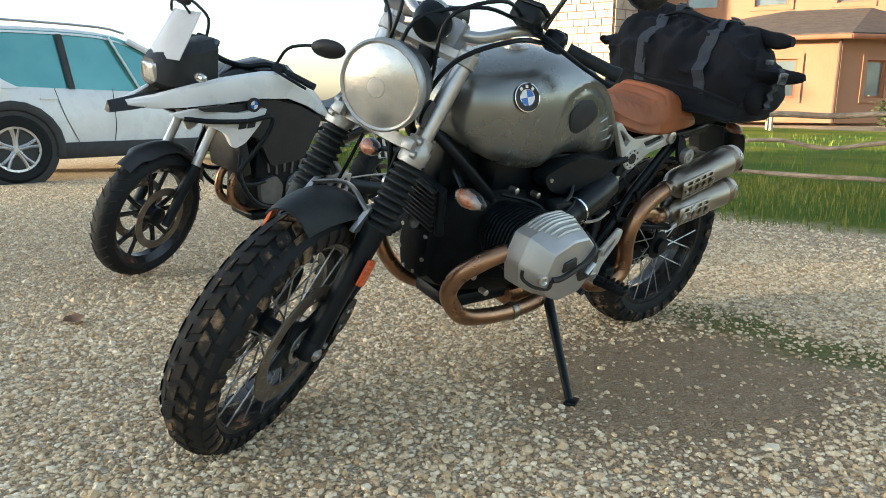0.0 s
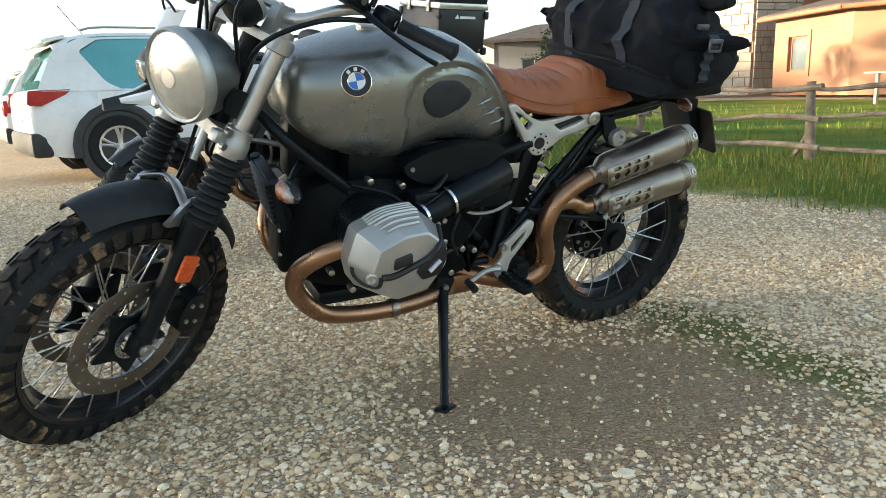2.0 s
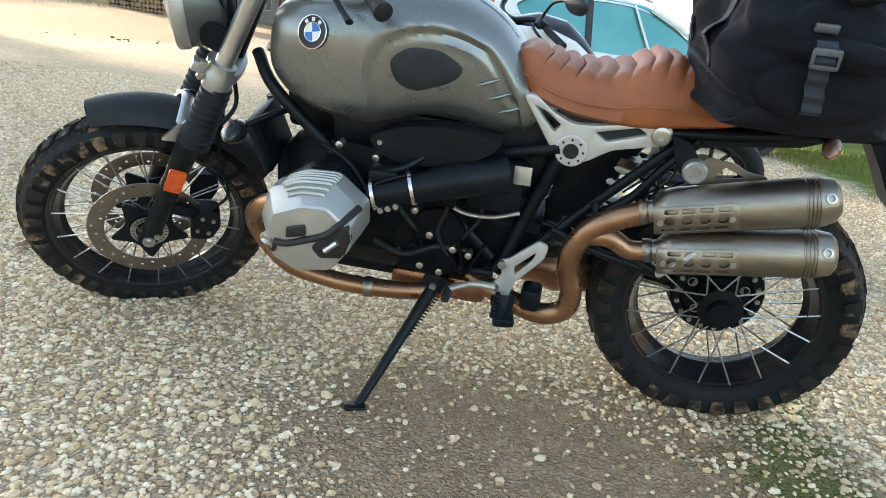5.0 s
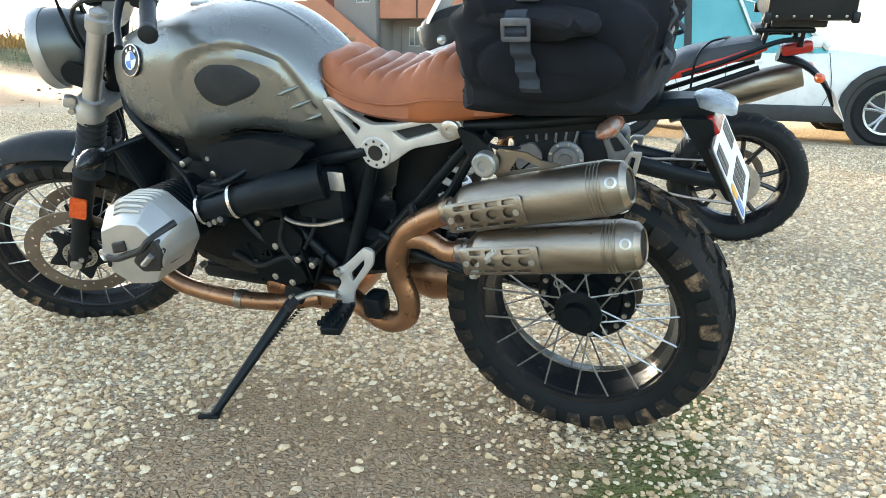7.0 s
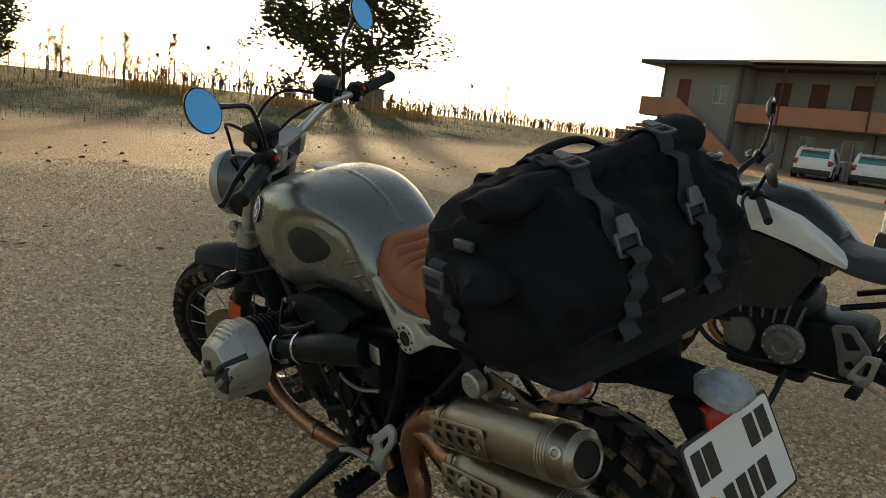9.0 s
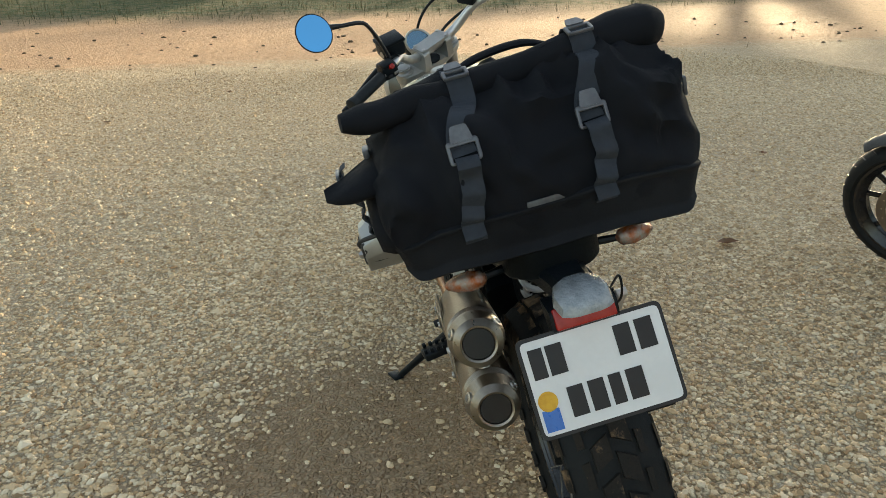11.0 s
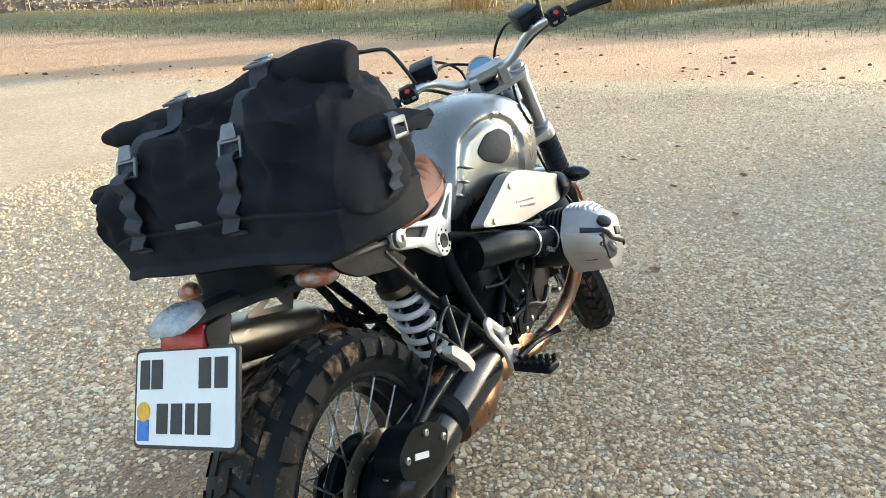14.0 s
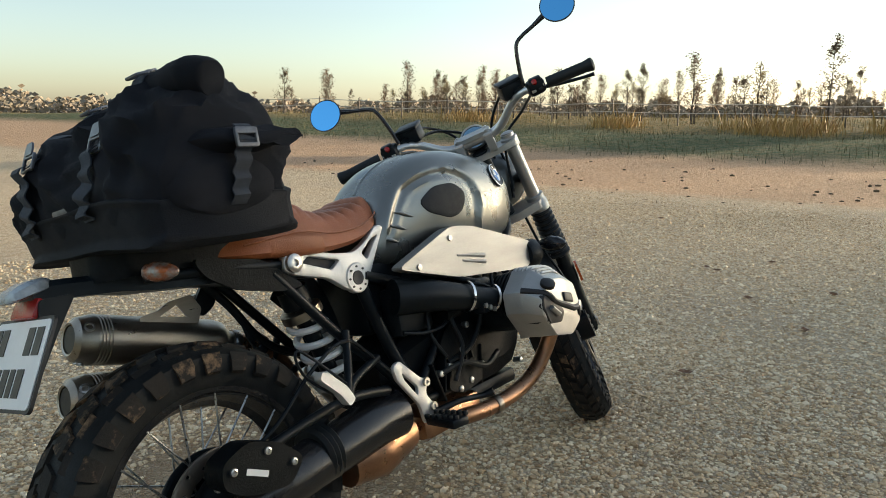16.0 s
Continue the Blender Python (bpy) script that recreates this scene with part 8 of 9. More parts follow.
p2("instrument", box(bmesh.new(), (-1.27, 0, 1.10), (0.03, 0.17, 0.10), Matrix.Rotation(radians(25), 4, "Y"), 0.012), surf("screen_glass", (0.05, 0.07, 0.09), (0.06, 0.08, 0.1), 5, 0.1, 0.3), None, "dark flat display")
# tank and saddle
rings = [[Vector((x, w * f, z0 + (z1 - z0) * g)) for f, g in ((-1, 0), (-1, 0.55), (-0.75, 0.88), (-0.3, 1.0), (0.3, 1.0), (0.75, 0.88), (1, 0.55), (1, 0))] for x, z0, z1, w in ((-1.22, 0.80, 0.95, 0.09), (-1.12, 0.75, 1.03, 0.14), (-0.98, 0.72, 1.065, 0.165), (-0.84, 0.72, 1.04, 0.155), (-0.74, 0.72, 0.965, 0.13), (-0.68, 0.74, 0.90, 0.11))]
p2("fuel_tank", loft(bmesh.new(), rings), GLOSS_BLACK, None, "black tank top")
st2 = rounded([Vector(v) for v in ((-0.74, 0.885, 0.10), (-0.62, 0.845, 0.13), (-0.48, 0.84, 0.155), (-0.38, 0.865, 0.155), (-0.30, 0.925, 0.14), (-0.12, 0.965, 0.125), (0.02, 0.985, 0.11))], 6)
rings = [[Vector((p.x, p.z * f, p.y - g)) for f, g in ((-1, 0.07), (-0.98, 0.035), (-0.8, 0.008), (-0.4, 0), (0.4, 0), (0.8, 0.008), (0.98, 0.035), (1, 0.07), (0.7, 0.09), (-0.7, 0.09))] for p in st2]
p2("seat", loft(bmesh.new(), rings), surf("black_vinyl", (0.022, 0.025, 0.03), (0.03, 0.033, 0.038), 12, 0.45, 0, 0.4, 300), None, "stepped black seat")
p2("elastic_cord", tube(bmesh.new(), [(-0.26, -0.15, 0.72), (-0.25, -0.15, 0.90), (-0.20, -0.08, 0.962), (-0.14, 0.0, 0.972), (-0.10, 0.10, 0.965)], 0.005, 6, 5), BLACK)
# engine
bm = box(bmesh.new(), (-0.90, 0, 0.47), (0.34, 0.30, 0.34), None, 0.05)
box(bm, (-0.64, 0, 0.43), (0.26, 0.26, 0.24), None, 0.04)
eng2 = p2("engine", bm, BLACK, None, "black and grey engine")
ENGINE_GREY = surf("engine_grey", (0.17, 0.175, 0.18), (0.12, 0.125, 0.13), 14, 0.42, 0.5, 0.3, 260)
clutch = p2("clutch_cover", lathe(bmesh.new(), [(0.088, 0), (0.088, 0.016), (0.080, 0.024), (0.066, 0.026), (0.060, 0.040), (0.036, 0.046), (0.030, 0.040), (0.001, 0.040)], (-0.80, -0.145, 0.42), (0, -1, 0), 32), ENGINE_GREY, eng2, "grey round engine cover")
for q in range(9):
    v_ = 2 * math.pi * q / 9
    p2("bolt", lathe(bmesh.new(), [(0.007, 0), (0.007, 0.008), (0.003, 0.008)], (-0.80 + 0.078 * math.cos(v_), -0.165, 0.42 + 0.078 * math.sin(v_)), (0, -1, 0), 8), BOLT, clutch)
for q in range(6):
    p2("engine_rib", box(bmesh.new(), (-1.0 + 0.05 * q, -0.148, 0.56 - 0.012 * (q % 2)), (0.012, 0.02, 0.10), Matrix.Rotation(radians(-12 + 5 * q), 4, "Y"), 0.003), ENGINE_GREY, eng2)
p2("alternator_cover", prism(bmesh.new(), chamfer([(-1.04, 0.36), (-0.93, 0.34), (-0.91, 0.44), (-0.96, 0.50), (-1.05, 0.47)], 0.025), 0.05, side(-0.15), 0.012), ENGINE_GREY, eng2, "grey side cover")
p2("frame_plate", prism(bmesh.new(), chamfer([(-0.64, 0.545), (-0.56, 0.565), (-0.48, 0.47), (-0.51, 0.345), (-0.58, 0.345), (-0.605, 0.45)], 0.016), 0.022, side(-0.13), 0.005, [chamfer([(-0.60, 0.525), (-0.565, 0.535), (-0.52, 0.475), (-0.57, 0.46)], 0.008), circle(-0.55, 0.40, 0.018, 14)]), ENGINE_GREY, None, "alloy frame plate")
p2("gear_lever", tube(bmesh.new(), [(-0.52, -0.165, 0.345), (-0.60, -0.175, 0.335), (-0.68, -0.18, 0.335), (-0.70, -0.21, 0.335)], [0.008, 0.007, 0.007, 0.010], 8, 3), BLACK, None, "black gear lever")
p2("footpeg", box(bmesh.new(), (-0.50, -0.215, 0.33), (0.045, 0.10, 0.02), None, 0.006), BLACK, None, "black footpeg")
p2("radiator", box(bmesh.new(), (-1.14, 0, 0.62), (0.05, 0.32, 0.24), Matrix.Rotation(radians(-12), 4, "Y"), 0.01), DARK_GREY, None, "black radiator")
p2("belly_pan", box(bmesh.new(), (-0.88, 0, 0.265), (0.34, 0.22, 0.05), None, 0.02), BLACK)
# silencer on the far side, tail and plate arm
p2("silencer", tube(bmesh.new(), [(-0.34, 0.15, 0.57), (-0.20, 0.165, 0.64), (0.05, 0.175, 0.73), (0.24, 0.18, 0.79)], [0.03, 0.055, 0.062, 0.052], 20, 4, 1.2), STEEL, None, "brushed steel silencer")
p2("silencer_guard", tube(bmesh.new(), [(-0.24, 0.215, 0.66), (-0.05, 0.235, 0.735)], [0.03, 0.028], 8, 2, 0.4), BLACK)
p2("plate_arm", tube(bmesh.new(), [(0.10, 0, 0.90), (0.22, 0, 0.86), (0.31, 0, 0.78), (0.36, 0, 0.68)], [0.05, 0.035, 0.025, 0.012], 8, 4, 0.5), BLACK, None, "black plate arm")
p2("number_plate", box(bmesh.new(), (0.365, 0, 0.70), (0.004, 0.20, 0.14), Matrix.Rotation(radians(-25), 4, "Y"), 0.001), PLATE, None, "white number plate")
p2("tail_lamp", box(bmesh.new(), (0.17, 0, 0.935), (0.13, 0.10, 0.05), Matrix.Rotation(radians(-12), 4, "Y"), 0.015), RED, None, "red tail lamp")
p2("rear_rack", box(bmesh.new(), (0.10, 0, 1.02), (0.24, 0.20, 0.02), None, 0.006), BLACK, None, "black luggage rack")
for i in range(4):
    p2("rack_post", tube(bmesh.new(), [(0.02 + 0.15 * (i % 2), 0.08 * (1 if i < 2 else -1), 0.95), (0.04 + 0.14 * (i % 2), 0.08 * (1 if i < 2 else -1), 1.08)], 0.012, 8, 1), BLACK)
case = p2("top_case", box(bmesh.new(), (0.13, 0, 1.21), (0.34, 0.40, 0.25), None, 0.02), CASE, None, "black aluminium top case")
p2("case_lid", box(bmesh.new(), (0.13, 0, 1.405), (0.35, 0.41, 0.10), None, 0.022), CASE, case, "black case lid")
p2("case_band", box(bmesh.new(), (0.13, 0, 1.345), (0.352, 0.412, 0.035), None, 0.006), ALU, case, "silver band")
for s in (-1, 1):
    for k in range(2):
        p2("latch", box(bmesh.new(), (-0.048, s * 0.10, 1.345 - 0.0 * k), (0.014, 0.035, 0.075 - 0.03 * k), None, 0.004), ALU, case, "silver latch")
    for k in range(4):
        p2("corner_guard", box(bmesh.new(), (0.13 + (0.165 if k % 2 else -0.165), s * 0.195, 1.10 if k < 2 else 1.30), (0.03, 0.03, 0.045), None, 0.008), CASE, case)
    for k in range(5):
        p2("rivet", lathe(bmesh.new(), [(0.006, 0), (0.005, 0.003), (0.001, 0.004)], (0.0 + 0.065 * k, s * 0.20, 1.105), (0, s, 0), 8), BOLT, case)
    p2("case_mark", box(bmesh.new(), (0.16, s * 0.2012, 1.285), (0.11, 0.002, 0.014), None, 0), PLATE, case, "pale lettering bar")
    p2("case_mark", prism(bmesh.new(), [(0.07, 1.278), (0.097, 1.278), (0.088, 1.302)], 0.002, side(s * 0.2012), 0), PLATE, case)
for ob_ in [case, *case.children]:
    ob_.data.transform(Matrix.Translation((0.045, 0, -0.015)))
p2("case_mount", box(bmesh.new(), (0.15, 0, 1.055), (0.22, 0.22, 0.045), None, 0.01), DARK_GREY)
# stand
stn = p2("side_stand", tube(bmesh.new(), [(-0.78, -0.13, 0.30), (-0.80, -0.25, 0.15), (-0.82, -0.34, 0.058)], [0.015, 0.012], 10, 2), BLACK, None, "black side stand")
p2("stand_foot", box(bmesh.new(), (-0.825, -0.345, 0.058), (0.06, 0.05, 0.01), Matrix.Rotation(radians(-9.5), 4, "X"), 0.003), BLACK, stn)

# ---- cars ----
CAR_GLASS = surf("car_glass", (0.10, 0.30, 0.30), (0.14, 0.36, 0.35), 2, 0.06, 0.5, rvar=0.03)
CLADDING = surf("black_cladding", (0.02, 0.021, 0.022), (0.03, 0.03, 0.03), 10, 0.6, 0, 0.3, 200)
ALLOY = surf("alloy_wheel", (0.62, 0.62, 0.62), (0.5, 0.5, 0.5), 6, 0.3, 0.8)
LAMP_RED = surf("car_lamp_red", (0.45, 0.02, 0.02), (0.3, 0.015, 0.015), 12, 0.15, 0.1)
RUST = surf("dry_weed", (0.22, 0.12, 0.05), (0.10, 0.09, 0.03), 3, 0.9)


def car_wheel(parent, c, r, s):
    t = part("tyre", lathe(bmesh.new(), [(r * 0.62, -0.10), (r * 0.9, -0.115), (r, -0.09), (r, 0.09), (r * 0.9, 0.115), (r * 0.62, 0.10)], c, (0, 1, 0), 40, True), RUBBER, parent, "black car tyre")
    rim = part("wheel_rim", lathe(bmesh.new(), [(r * 0.64, -0.1), (r * 0.66, 0.10), (r * 0.62, 0.11), (r * 0.58, 0.09), (r * 0.55, -0.02), (r * 0.1, -0.03)], c, (0, s, 0), 36), CLADDING, parent, "alloy wheel")
    for i in range(5):
        a = 2 * math.pi * i / 5 + 0.3
        for k in (-1, 1):
            q = [Vector(c) + Vector((f * r * math.cos(a + k * o), s * y, f * r * math.sin(a + k * o))) for f, o, y in ((0.08, 0.3, 0.085), (0.35, 0.12, 0.09), (0.62, 0.17, 0.10))]
            part("wheel_spoke", tube(bmesh.new(), q, [0.03, 0.022, 0.026], 6, 2, 0.7), ALLOY, rim)
    part("wheel_ring", lathe(bmesh.new(), [(r * 0.60, 0.095), (r * 0.665, 0.10), (r * 0.665, 0.115), (r * 0.60, 0.112)], c, (0, s, 0), 36, True), ALLOY, rim)
    part("wheel_cap", lathe(bmesh.new(), [(r * 0.12, 0.07), (r * 0.11, 0.10), (0.001, 0.102)], c, (0, s, 0), 16), ALLOY, rim)


def car(m, label, L, rear, wb, H, W, suv=True):
    """A car along +x: x is 0 at the rear axle, the tail at -rear."""
    c = thing("car", m, label, "car")
    r = 0.345 if suv else 0.30
    h0 = 0.24 if suv else 0.18
    sh = 0.98 if suv else 0.88                  # waist
    front_x = L - rear
    # lower body, waist and bonnet
    st = [(-rear, h0 + 0.20, sh - 0.18, 0.80), (-rear + 0.05, h0 + 0.08, sh - 0.02, 0.90), (-rear + 0.35, h0, sh + 0.03, 0.985), (0.0, h0, sh + 0.02, 1.0), (0.8, h0, sh, 1.0), (1.7, h0, sh - 0.02, 1.0), (wb - 0.55, h0, sh - 0.01, 0.99), (wb, h0, sh - 0.07, 0.975), (front_x - 0.45, h0 + 0.02, sh - 0.14, 0.94), (front_x - 0.12, h0 + 0.05, sh - 0.26, 0.84), (front_x, h0 + 0.12, sh - 0.42, 0.66)]
    rings = []
    for x, z0, z1, k in [(a.x, b.x, b.y, a.y) for a, b in zip(rounded([Vector((s_[0], s_[3], 0)) for s_ in st], 4), rounded([Vector((s_[1], s_[2], 0)) for s_ in st], 4))]:
        w = W / 2 * k
        rings.append([Vector((x, w * f, z0 + (z1 - z0) * g)) for f, g in ((-0.94, 0.02), (-0.985, 0.2), (-1.0, 0.5), (-0.99, 0.78), (-0.95, 0.93), (-0.87, 1.0), (0.87, 1.0), (0.95, 0.93), (0.99, 0.78), (1.0, 0.5), (0.985, 0.2), (0.94, 0.02))])
    body = part("body", loft(bmesh.new(), rings), WHITE, c, "white painted car body", True, 50)
    # glasshouse
    g = [(-rear + 0.16, sh - 0.05, sh + 0.10, 0.80), (-rear + 0.42, sh - 0.05, H - 0.16, 0.78), (-rear + 0.62, sh - 0.05, H - 0.05, 0.76), (0.4, sh - 0.05, H - 0.02, 0.765), (1.0, sh - 0.05, H - 0.03, 0.765), (1.38, sh - 0.05, H - 0.11, 0.76), (wb - 0.62, sh - 0.05, sh + 0.05, 0.80)]
    rings = []
    for x, z0, z1, k in [(a.x, b.x, b.y, a.y) for a, b in zip(rounded([Vector((s_[0], s_[3], 0)) for s_ in g], 5), rounded([Vector((s_[1], s_[2], 0)) for s_ in g], 5))]:
        w0, w1 = W / 2 * 0.925, W / 2 * k
        f = min(1.0, (z1 - z0) / (H - sh))
        rings.append([Vector((x, -w0, z0)), Vector((x, -(w0 + (w1 - w0) * f), z1 - 0.03)), Vector((x, -w1 * 0.86, z1)), Vector((x, w1 * 0.86, z1)), Vector((x, w0 + (w1 - w0) * f, z1 - 0.03)), Vector((x, w0, z0))])
    part("glasshouse", loft(bmesh.new(), rings), CAR_GLASS, c, "tinted teal windows", True, 30)
    # roof skin and pillars
    rings = []
    for x, z1, k in [(a.x, a.y, a.z) for a in rounded([Vector((s_[0] - (0.09 if i == 0 else 0), s_[2] + 0.012, s_[3])) for i, s_ in enumerate(g[1:6])], 5)]:
        w1 = W / 2 * k
        rings.append([Vector((x, w1 * f, z1 + dz)) for f, dz in ((-1.03, -0.075), (-0.97, -0.022), (-0.84, 0), (0.84, 0), (0.97, -0.022), (1.03, -0.075), (0.8, -0.02), (-0.8, -0.02))])
    part("roof", loft(bmesh.new(), rings), WHITE, c, "white roof", True, 50)
    for s in (-1, 1):
        y0, y1 = s * W / 2 * 0.93, s * W / 2 * 0.785
        quarter = [(-rear + 0.10, sh - 0.02), (-rear + 0.30, H - 0.22), (-rear + 0.60, H - 0.075), (-rear + 0.78, H - 0.085), (-rear + 0.55, H - 0.22), (-rear + 0.78, sh + 0.06), (-rear + 0.95, sh - 0.03)]
        bm = prism(bmesh.new(), chamfer(quarter, 0.05), 0.02, Matrix(), 0.004)
        k = (y1 - y0) / (H - sh)
        for v in bm.verts:
            v.co = Vector((v.co.x, y0 + k * (v.co.y - sh) + s * (0.012 + v.co.z * s * 0.5), v.co.y))
        part("rear_quarter", bm, WHITE, c)
        for xa, xb in ((0.62, 0.58), (1.36, 1.10)) if suv else ((0.75, 0.72), (1.55, 1.2)):
            bm = tube(bmesh.new(), [(xa + 0.06 if xa > 1.4 else xa, y0 + s * 0.006, sh - 0.03), (xb, y1 + s * 0.012, H - 0.08)], 0.04, 6, 1, 0.4)
            part("pillar", bm, CLADDING if xa < 1 else WHITE, c)
        part("windscreen_pillar", tube(bmesh.new(), [(wb - 0.62, y0, sh + 0.0), (1.74, y0 * 0.95, sh + 0.27), (1.30, y1 * 1.02, H - 0.10)], 0.035, 6, 3), WHITE, c)
        # cladding over the wheels and along the sill
        for x in (0.0, wb):
            pts_ = [(x + (r + 0.09) * math.cos(a), s * (W / 2 + 0.002), r + (r + 0.09) * math.sin(a)) for a in (radians(-12 + 204 * i / 12) for i in range(13))]
            part("wheel_arch", tube(bmesh.new(), pts_, 0.05 if suv else 0.03, 8, 1, 0.6, True, Vector((0, 1, 0))), CLADDING, c, "black wheel arch")
            part("wheel_housing", lathe(bmesh.new(), [(r + 0.07, 0), (r + 0.07, 0.012), (0.01, 0.012)], (x, s * (W / 2 - 0.008), r), (0, s, 0), 32), CLADDING, c)
            car_wheel(c, (x, s * (W / 2 - 0.09), r), r, s)
        part("sill", box(bmesh.new(), (wb / 2, s * (W / 2 - 0.01), h0 + 0.07), (wb - 2 * r - 0.1, 0.06, 0.17), None, 0.02), CLADDING, c, "black sill")
        part("roof_rail", tube(bmesh.new(), [(-rear + 0.62, s * W * 0.37, H + 0.0), (-rear + 0.85, s * W * 0.37, H + 0.035), (1.0, s * W * 0.37, H + 0.03), (1.3, s * W * 0.37, H - 0.02)], 0.014, 6, 3), ALU if suv else WHITE, c)
        lam = prism(bmesh.new(), chamfer([(-rear - 0.005, sh - 0.16), (-rear + 0.02, sh - 0.01), (-rear + 0.42, sh - 0.005), (-rear + 0.36, sh - 0.06), (-rear + 0.12, sh - 0.17)], 0.02), 0.05, side(s * (W / 2 * 0.925)), 0.008)
        part("tail_lamp", lam, LAMP_RED, c, "red tail lamp")
        part("door_handle", box(bmesh.new(), (0.36, s * (W / 2 + 0.004), sh - 0.13), (0.17, 0.02, 0.025), None, 0.006), WHITE, c)
        part("door_handle", box(bmesh.new(), (1.30, s * (W / 2 + 0.004), sh - 0.14), (0.17, 0.02, 0.025), None, 0.006), WHITE, c)
        for xs in ([(0.42, sh - 0.02), (0.50, sh - 0.3), (0.62, h0 + 0.16)], [(1.02, sh - 0.02), (1.03, 0.6), (1.0, h0 + 0.16)], [(2.02, sh - 0.04), (2.08, 0.6), (2.02, h0 + 0.16)]):
            part("door_seam", tube(bmesh.new(), [(x, s * (W / 2 * 0.999 + 0.0005), z) for x, z in xs], 0.004, 5, 3), INK, c)
        part("door_mirror", box(bmesh.new(), (1.85, s * (W / 2 + 0.09), sh + 0.06), (0.12, 0.18, 0.12), None, 0.03), WHITE, c)
    part("rear_bumper", box(bmesh.new(), (-rear + 0.09, 0, h0 + 0.17), (0.24, W * 0.92, 0.27), None, 0.06), CLADDING, c, "black rear bumper")
    part("fuel_flap", prism(bmesh.new(), chamfer([(-0.17, 0.80), (0.0, 0.80), (0.0, 0.94), (-0.17, 0.94)], 0.03), 0.004, side(-W / 2 * 0.992 - 0.002), 0), WHITE, c)
    part("rear_plate", box(bmesh.new(), (-rear - 0.004, 0, sh - 0.28), (0.01, 0.5, 0.11), None, 0.002), PLATE, c)
    part("aerial", tube(bmesh.new(), [(-rear + 0.78, 0, H), (-rear + 0.55, 0, H + 0.32)], 0.005, 5, 1), INK, c)
    part("spoiler", box(bmesh.new(), (-rear + 0.36, 0, H - 0.085), (0.24, W * 0.68, 0.04), Matrix.Rotation(radians(-12), 4, "Y"), 0.015), WHITE, c)
    if not suv:
        for s in (-1, 1):
            part("rear_pillar", tube(bmesh.new(), [(-rear + 0.10, s * W * 0.42, sh - 0.05), (-rear + 0.34, s * W * 0.385, H - 0.20), (-rear + 0.58, s * W * 0.36, H - 0.05)], 0.085, 8, 3, 0.8), WHITE, c)
            part("tail_lamp", box(bmesh.new(), (-rear + 0.05, s * W * 0.40, sh - 0.10), (0.10, 0.16, 0.26), None, 0.03), LAMP_RED, c, "red tail lamp")
        part("tailgate", box(bmesh.new(), (-rear + 0.13, 0, sh - 0.02), (0.20, W * 0.84, 0.24), Matrix.Rotation(radians(20), 4, "Y"), 0.04), WHITE, c, "white tailgate")
    return c


car(pose(-0.48, 7.52, 0, 0, 0, 3.3), "white compact SUV with black cladding parked on the gravel", 4.38, 0.83, 2.64, 1.59, 1.80)
car(pose(-0.55, 12.6, 0, 0, 0, 4.0), "white saloon parked beyond the SUV", 4.3, 0.80, 2.6, 1.46, 1.76, False)
for az_, d_ in ((105.2, 37.0), (101.6, 37.3)):
    x, y = at(az_, d_, (-1.17, -2.02))
    car(pose(x, y, gz(x, y), 0, 0, 104 - 3), "small white hatchback parked against the grey house", 3.9, 0.70, 2.5, 1.46, 1.70, False)

# ---- buildings ----
GREY_WALL = surf("grey_render", (0.27, 0.255, 0.235), (0.22, 0.21, 0.195), 0.6, 0.9, 0, 0.3, 30, space="Generated")
ORANGE_WALL = surf("terracotta_render", (0.50, 0.23, 0.14), (0.42, 0.19, 0.115), 0.8, 0.9, 0, 0.3, 30)
OCHRE = surf("ochre_render", (0.41, 0.215, 0.13), (0.355, 0.18, 0.105), 0.5, 0.9, 0, 0.35, 25)
TRIM = surf("terracotta_trim", (0.42, 0.17, 0.09), (0.34, 0.13, 0.07), 2, 0.8)
ROOF = surf("dark_shingle", (0.11, 0.085, 0.07), (0.07, 0.055, 0.05), 3, 0.9, 0, 0.8, 22)
STONE_WALL = surf("cut_stone", (0.50, 0.44, 0.36), (0.38, 0.33, 0.26), 3, 0.9, 0, 0.6, 30)
PANE = surf("window_pane", (0.20, 0.24, 0.26), (0.14, 0.17, 0.19), 1.5, 0.08, 0.35, rvar=0.04)
DARK_PANE = surf("dark_pane", (0.03, 0.035, 0.04), (0.05, 0.055, 0.06), 1.5, 0.1, 0.2)
FRAME_WHITE = surf("pale_frame", (0.55, 0.54, 0.52), None, 3, 0.6)
SHUTTER = surf("brown_shutter", (0.13, 0.05, 0.032), (0.10, 0.04, 0.026), 3, 0.7)
PIPE_BROWN = surf("brown_pipe", (0.09, 0.045, 0.03), None, 3, 0.6)


def wall(bm, p, q, z0, z1, t=0.25, holes=()):
    """A wall from p to q seen from outside, openings (from, to, sill, head) cut through it along its length."""
    p, q = Vector((*p, 0)), Vector((*q, 0))
    d = (q - p).normalized()
    out = Vector((d.y, -d.x, 0))
    L_ = (q - p).length
    m = Matrix((d, Vector((0, 0, 1)), out)).transposed().to_4x4()
    m.translation = p - out * (t / 2)
    outline = [(0, z0), (L_, z0), (L_, z1), (0, z1)]
    return prism(bm, outline, t, m, 0, [[(a, s), (b, s), (b, h), (a, h)] for a, b, s, h in holes]) if holes else prism(bm, outline, t, m)


